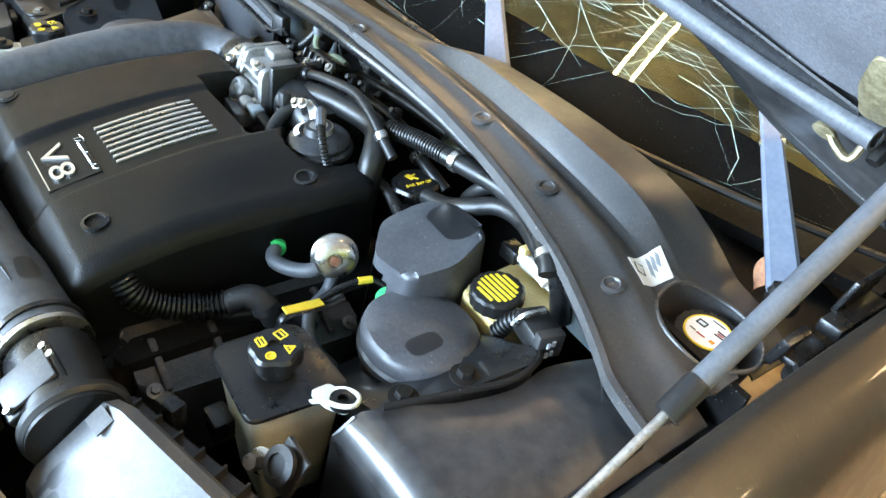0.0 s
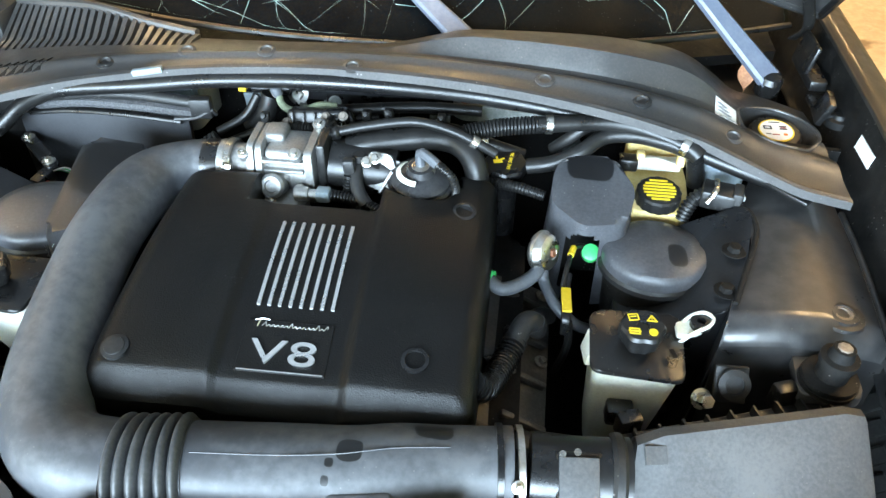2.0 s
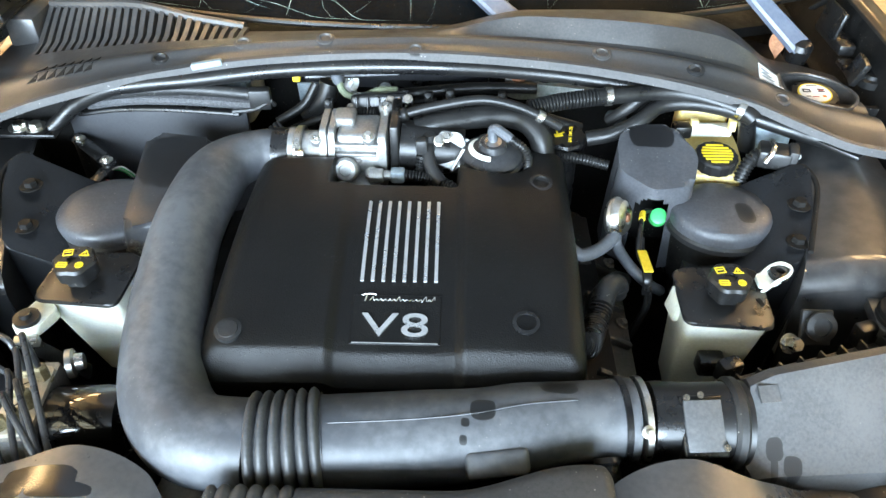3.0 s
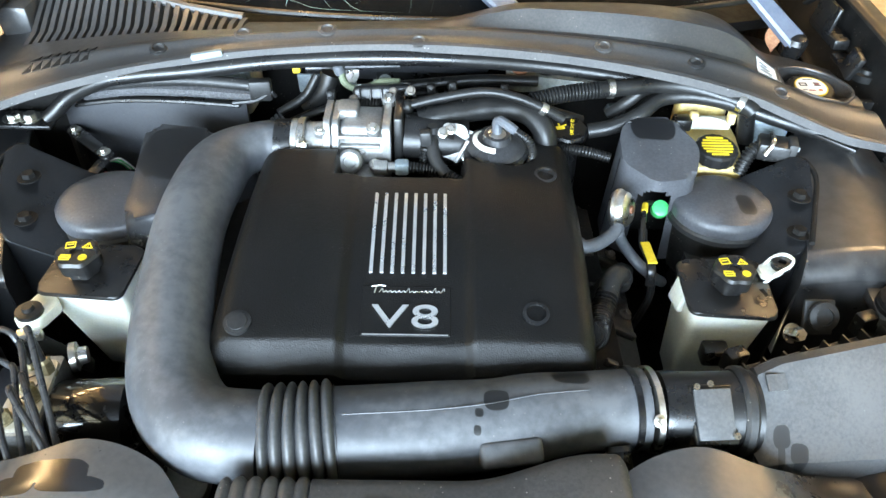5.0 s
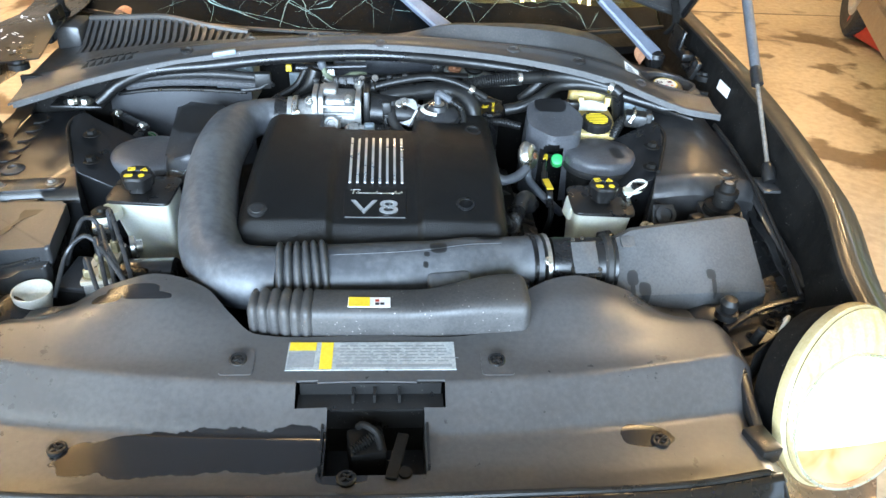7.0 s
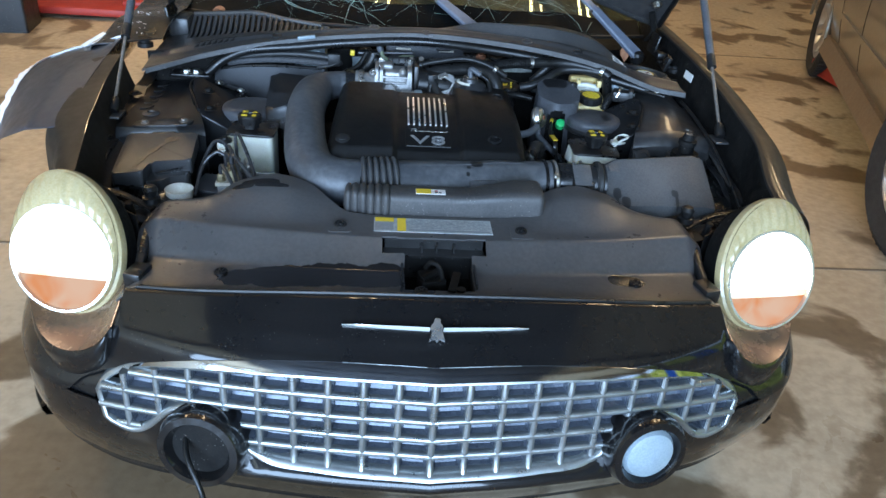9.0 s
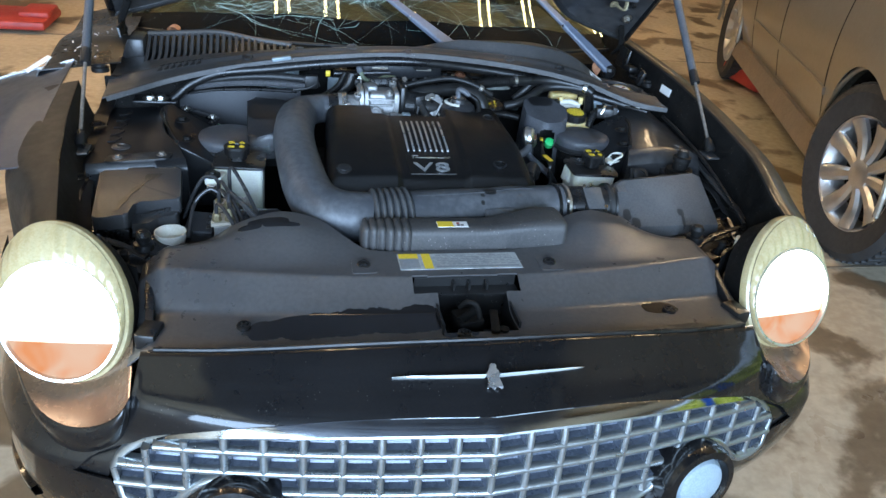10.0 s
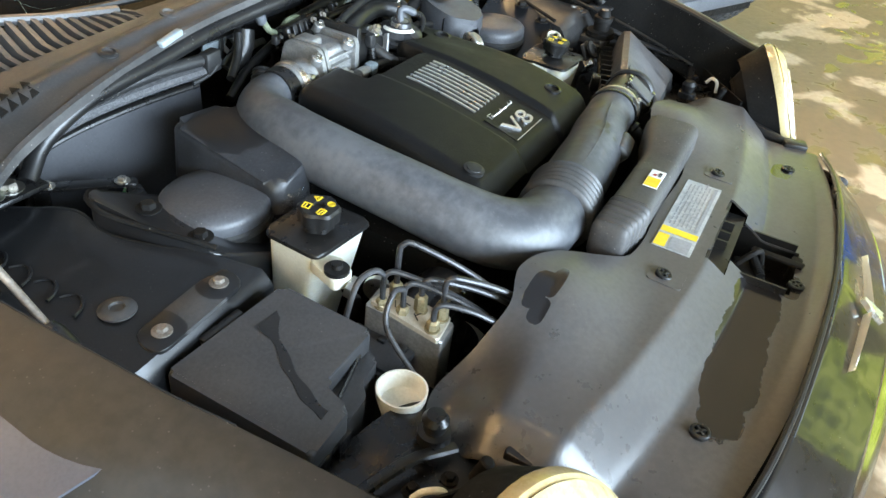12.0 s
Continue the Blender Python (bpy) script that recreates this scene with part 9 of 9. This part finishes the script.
    solo("buffer", lathe([(0.022, 0), (0.022, 0.012), (0.015, 0.014), (0.012, 0.02), (0.0001, 0.02)], (s * 0.796, 1.14 + 0.02 * s, 0.822), (0, 0, 1), 24), "rubber", "round rubber buffer beside the cowl's end", "buffer", group="buffers")
    solo("hinge_base", merge(box((s * 0.775, 1.29, 0.85), (0.03, 0.12, 0.02), 0.005), box((s * 0.765, 1.30, 0.88), (0.008, 0.08, 0.05), 0.003, rot=(0, s * 10, 0))), "blackplastic", "black hood hinge base beside the windscreen", "hinge", group="hinges")
solo("wing_bracket", merge(box((0.765, 1.16, 0.85), (0.012, 0.04, 0.045), 0.003, rot=(10, 15, 0)), box((0.772, 1.19, 0.835), (0.03, 0.07, 0.01), 0.003)), "blackplastic", "small upright black latch bracket", "bracket")
solo("horn_bracket", merge(lathe([(0.02, 0), (0.02, 0.006), (0.012, 0.008), (0.012, 0.004)], (0.561, 0.660, 0.733), (0, -0.8, 0.6), 24), box((0.561, 0.668, 0.723), (0.042, 0.008, 0.05), 0.003, rot=(-30, 0, 0))), "darkplastic", "black bracket with a round mount", "bracket")
solo("apron_stud", bolt((0.527, 0.655, 0.705), 0.010, 0.02, (0.2, -0.7, 0.6), 1.4), "steel", "zinc stud and nut on the apron", "stud")
lf = bmesh.new()
merge(lf, sheet(lambda u, v: Vector((0.667 + 0.016 * math.sin(math.pi * u) * (2 * v - 1), 1.266 + 0.02 * u, 0.812 + 0.05 * u + 0.008 * abs(2 * v - 1))), 10, 4, 0.001))
solo("dry_leaf", lf, "leaf", "reddish dry leaf stuck beside the wiper", "leaf", group="leaves")
solo("dry_leaf", sheet(lambda u, v: Vector((-0.655 + 0.06 * u, 1.375 + 0.022 * math.sin(math.pi * u) * (2 * v - 1), 0.868 + 0.012 * abs(2 * v - 1) + 0.01 * math.sin(5 * u))), 12, 4, 0.001), "leaf", "brown dry leaf lying on the cowl", "leaf", group="leaves")
wr = thing("loose_plug", (-0.5, 0.93, 0.74), "loose black plug with green and white wires", "connector")
part("body", box((-0.510, 0.972, 0.728), (0.022, 0.034, 0.02), 0.003, rot=(10, 0, -20)), "blackplastic", wr)
part("red_clip", box((-0.499, 0.962, 0.726), (0.006, 0.010, 0.006), 0.0015), "red", wr)
for k in range(4):
    part("wire", tube([(-0.512, 0.985, 0.728), (-0.506 + 0.003 * k, 1.005 + 0.003 * k, 0.722), (-0.498 + 0.004 * k, 1.022, 0.706), (-0.492 + 0.004 * k, 1.028, 0.69)], 0.0014, 6, 0.005), ("green", "offwhite", "green", "offwhite")[k], wr)
sq = thing("sensor_plug", (0.29, 0.46, 0.68), "black sensor plug under the intake tube", "connector")
part("body", lathe([(0.014, 0), (0.016, 0.006), (0.013, 0.01), (0.013, 0.03), (0.010, 0.04)], (0.255, 0.465, 0.715), (0.1, -0.75, -0.5), 18), "rubber", sq)
part("shell", box((0.263, 0.432, 0.692), (0.024, 0.03, 0.024), 0.004, rot=(-30, 0, 8)), "blackplastic", sq)
part("wires", tube([(0.266, 0.42, 0.685), (0.272, 0.40, 0.67), (0.285, 0.385, 0.64)], 0.003, 6), "offwhite", sq)

# ---- the neighbouring vehicle ----
SO = Vector((2.11, 1.51, 0.0))
SX, SY = Vector((0.367, 0.93, 0)).normalized(), Vector((0.93, -0.367, 0)).normalized()


def S(x, y, z):
    """A place by the vehicle's own axes: x to its tail, y across to its far side, z up, from its near front wheel."""
    return SO + SX * x + SY * y + Vector((0, 0, z))


WB, SR = 3.02, 0.375
suv = thing("parked_suv", S(1.3, 0.8, 0.0), "gold-beige parked utility vehicle with a stripped damaged front", "car")


def suv_low(x):
    if x < -0.22:
        return 0.742 - 0.3 * (x + 0.22)
    for c in (0.0, WB):
        if abs(x - c) < 0.44:
            return 0.36 + math.sqrt(0.44 ** 2 - (x - c) ** 2)
    return 0.36


def suv_side(x, z):
    t = (z - 0.3) / 0.8
    fl = 0.03 * max(math.exp(-(x / 0.42) ** 2), math.exp(-((x - WB) / 0.42) ** 2))
    return S(x, -0.06 - 0.075 * math.sin(math.pi * min(1, max(0, t * 0.85))) - fl + 0.10 * smooth(-0.3, -0.62, x), z)


part("side_panel", sheet(lambda u, v: suv_side(u, suv_low(u) * (1 - v) + 1.06 * v), 120, 16, 0.004, u=(-0.46, 3.6), down=tuple(SY)), "suv", suv, sharp=1.2)
part("window_band", sheet(lambda u, v: S(u, -0.04 + 0.28 * v, 1.06 + 0.55 * v), 20, 4, 0.01, u=(0.55, 3.5), down=tuple(SY)), "glass", suv)
part("roof", sheet(lambda u, v: S(u, 0.24 + 1.15 * v, 1.61 + 0.06 * math.sin(math.pi * v)), 20, 8, 0.03, u=(0.9, 3.5)), "suv", suv)
part("hood_skin", sheet(lambda u, v: S(u, 0.0 + 1.6 * v - 0.05, 1.06 + 0.04 * math.sin(math.pi * v) - 0.16 * smooth(0.1, -0.62, u)), 20, 16, 0.006, u=(-0.60, 0.6)), "suv", suv)
part("windscreen", sheet(lambda u, v: S(0.6 + 0.5 * v, 0.1 + 1.4 * u, 1.08 + 0.54 * v), 8, 6, 0.006), "glass", suv)
part("far_side", sheet(lambda u, v: S(u, 1.66, 0.36 + 0.7 * v), 8, 2, 0.01, u=(-0.5, 3.6), down=tuple(-SY)), "suv", suv)
part("tail", sheet(lambda u, v: S(3.6, -0.05 + 1.7 * u, 0.36 + 1.2 * v), 4, 4, 0.01, down=tuple(-SX)), "suv", suv)
part("sill", sheet(lambda u, v: S(u, -0.135 + 0.03 * v, 0.27 + 0.11 * v), 30, 4, 0.03, u=(0.42, WB - 0.42), down=tuple(SY)), "suvsill", suv, "dusty brown sill")
part("door_trim", sheet(lambda u, v: suv_side(u, 0.56 + 0.035 * v) - SY * 0.012, 30, 3, 0.012, u=(0.5, 2.2), down=tuple(SY)), "suv", suv)
for x in (0.52, 1.5, 2.25):
    part("door_gap", sheet(lambda u, v: suv_side(x + 0.008 * u, 0.40 + 0.64 * v) - SY * 0.002, 1, 10, 0.002, down=tuple(SY)), "dark", suv)
for c in (0.0, WB):
    part("wheel_house", sheet(lambda u, v: S(c + 0.45 * math.cos(math.pi * u), -0.08 + 0.4 * v, 0.36 + 0.45 * math.sin(math.pi * u)), 30, 6, 0.01), "dark", suv)
    part("arch_lip", tube([S(c + 0.445 * math.cos(math.pi * i / 14), -0.125, 0.36 + 0.445 * math.sin(math.pi * i / 14)) for i in range(15)], 0.012, 8, 0.03), "suv", suv)
part("underbody", sheet(lambda u, v: S(u, 0.1 + 1.4 * v, 0.25), 4, 4, 0.04, u=(-0.4, 3.4)), "dark", suv)
for x, y in ((0.0, 0.0), (WB, 0.0), (0.0, 1.55), (WB, 1.55)):
    c = S(x, y + (0.02 if y == 0 else 0), SR)
    absorb(suv, wheel("wheel", tuple(c), tuple((-SY - SX * (0.26 if x == 0 else 0)) if y == 0 else SY), SR, 0.25, 9, "worn tyre on a nine-spoke alloy rim", "vehicle wheels"))


def lamp_pt(u, v, d=0.0):
    return S(-0.50 + 0.22 * (1 - u) ** 2 - d * 0.8 - 0.03 * math.sin(math.pi * u), 0.06 + 0.5 * u, 0.68 + 0.22 * v - 0.03 * u + 0.0)


hlm = part("headlamp", sheet(lambda u, v: lamp_pt(u, v), 14, 8, 0.10, down=tuple(SX)), "rim", suv, "silver headlamp reflector")
part("lens", sheet(lambda u, v: lamp_pt(u, v, 0.04), 14, 8, 0.004, down=tuple(SX)), "clear", hlm)
part("amber_segment", sheet(lambda u, v: lamp_pt(0.18 + 0.16 * u, 0.25 + 0.7 * v, 0.015), 6, 6, 0.01, down=tuple(SX)), "orange", hlm, "orange turn signal segment")
part("projector", lathe([(0.05, 0), (0.055, 0.02), (0.04, 0.035), (0.0001, 0.04)], lamp_pt(0.6, 0.5, 0.0), tuple(-SX), 24), "bluewhite", hlm)
random.seed(9)


def liner_pt(u, v):
    return S(-0.34 - 0.22 * u + 0.03 * math.sin(7 * v + 4 * u), -0.02 + 0.22 * v + 0.04 * math.sin(9 * u), 0.70 - 0.42 * u + 0.05 * math.sin(11 * v) * u)


part("torn_liner", sheet(liner_pt, 20, 12, 0.004), "greyhose", suv, "crumpled grey wheel liner hanging loose")
part("bumper_beam", box(S(-0.58, 1.12, 0.66), (0.08, 1.26, 0.10), 0.02, 2, rot=(0, 0, 68.5)), "paper", suv, "bare white bumper beam")
rad = part("radiator", box(S(-0.50, 0.98, 0.50), (0.04, 1.06, 0.21), 0.008, 2, rot=(0, 0, 68.5)), "rim", suv, "bare finned radiator")
for i in range(9):
    part("fin", box(S(-0.523, 0.98, 0.42 + 0.02 * i), (0.006, 1.0, 0.006), rot=(0, 0, 68.5)), "greyhose", rad)
part("beam_mount", box(S(-0.60, 0.41, 0.55), (0.10, 0.26, 0.09), 0.02, 3, rot=(6, 4, 64)), "paper", suv, "white foam absorber piece")
part("lower_beam", box(S(-0.52, 0.95, 0.36), (0.07, 1.1, 0.07), 0.015, 2, rot=(0, 0, 68.5)), "greyhose", suv)
part("side_bracket", box(S(-0.54, 0.13, 0.60), (0.012, 0.09, 0.19), 0.004, 2, rot=(12, 8, 68.5)), "tornblue", suv, "bent blue-grey steel bracket")
part("bracket_arm", box(S(-0.55, 0.23, 0.61), (0.012, 0.18, 0.05), 0.004, 2, rot=(32, 0, 68.5)), "tornblue", suv)
for y, z in ((0.11, 0.67), (0.15, 0.655), (0.13, 0.54)):
    part("bracket_bolt", bolt(S(-0.548, y, z), 0.010, 0.008, tuple(-SX)), "steel", suv)
part("horn", lathe([(0.02, 0), (0.045, 0.01), (0.05, 0.03), (0.03, 0.04), (0.0001, 0.04)], S(-0.46, 0.26, 0.47), tuple(-SX), 24), "casting", suv)
part("fan_motor", lathe([(0.05, 0), (0.055, 0.05), (0.03, 0.06), (0.0001, 0.06)], S(-0.44, 0.40, 0.44), tuple(-SX), 24), "darkplastic", suv)
part("coolant_hose", tube([S(-0.45, 0.2, 0.36), S(-0.52, 0.3, 0.34), S(-0.5, 0.45, 0.42), S(-0.46, 0.55, 0.5)], 0.022, 12), "rubber", suv)
part("loom", tube([S(-0.5, 0.25, 0.5), S(-0.58, 0.2, 0.36), S(-0.6, 0.15, 0.22), S(-0.55, 0.12, 0.06)], 0.008, 8), "rubber", suv, "dangling wiring")
part("loom", tube([S(-0.52, 0.3, 0.4), S(-0.62, 0.3, 0.25), S(-0.6, 0.22, 0.10), S(-0.56, 0.16, 0.05)], 0.007, 8), "greyhose", suv, "dangling grey wiring")
part("suspension_arm", tube([S(-0.1, 0.15, 0.3), S(-0.3, 0.3, 0.28), S(-0.45, 0.45, 0.32)], 0.03, 10), "dark", suv)
part("splash_tray", sheet(lambda u, v: S(-0.42 + 0.3 * u, 0.3 + 0.9 * v, 0.17 + 0.03 * math.sin(6 * v)), 8, 12, 0.01), "greyhose", suv)

solo("floor_jack", merge(box((3.25, 4.05, 0.09), (0.3, 0.5, 0.12), 0.03, 3), box((3.2, 3.85, 0.2), (0.1, 0.12, 0.1), 0.02, 2)), "red", "red floor jack under the vehicle's sill", "jack")
solo("red_creeper", merge(box((-2.35, 4.95, 0.06), (0.9, 0.5, 0.06), 0.02, 2), box((-2.0, 5.0, 0.10), (0.2, 0.3, 0.05), 0.02, 2)), "red", "red mechanic's creeper on the concrete floor", "creeper")
solo("tool_crate", prism([(-2.95, 4.2), (-2.55, 4.25), (-2.6, 4.6), (-3.0, 4.55)], 0.0, 0.35, 0.02, 2, 0.02), "darkplastic", "dark tool crate standing on the floor", "crate")

# ---- the car's own parts are gathered under it ----
car = thing("black_car", (0, 1.0, 0.0), "black car with raised hood, lit headlamps and cracked windscreen", "car")
OWN = ("front_bumper", "grille", "hood_emblem", "headlamp", "fog_lamp", "fender", "front_wheel", "cowl_panel", "inner_apron", "hood", "wiper", "windscreen", "windscreen_seal", "dashboard", "headlamp_carrier", "cabin_shell", "firewall", "bay_floor", "cowl_brace", "hinge_base", "side_rail", "seam_seal", "scuttle_tray")
for ob in [o for o in scene.objects if o.parent is None and o.name.split(".")[0] in OWN]:
    absorb(car, ob)
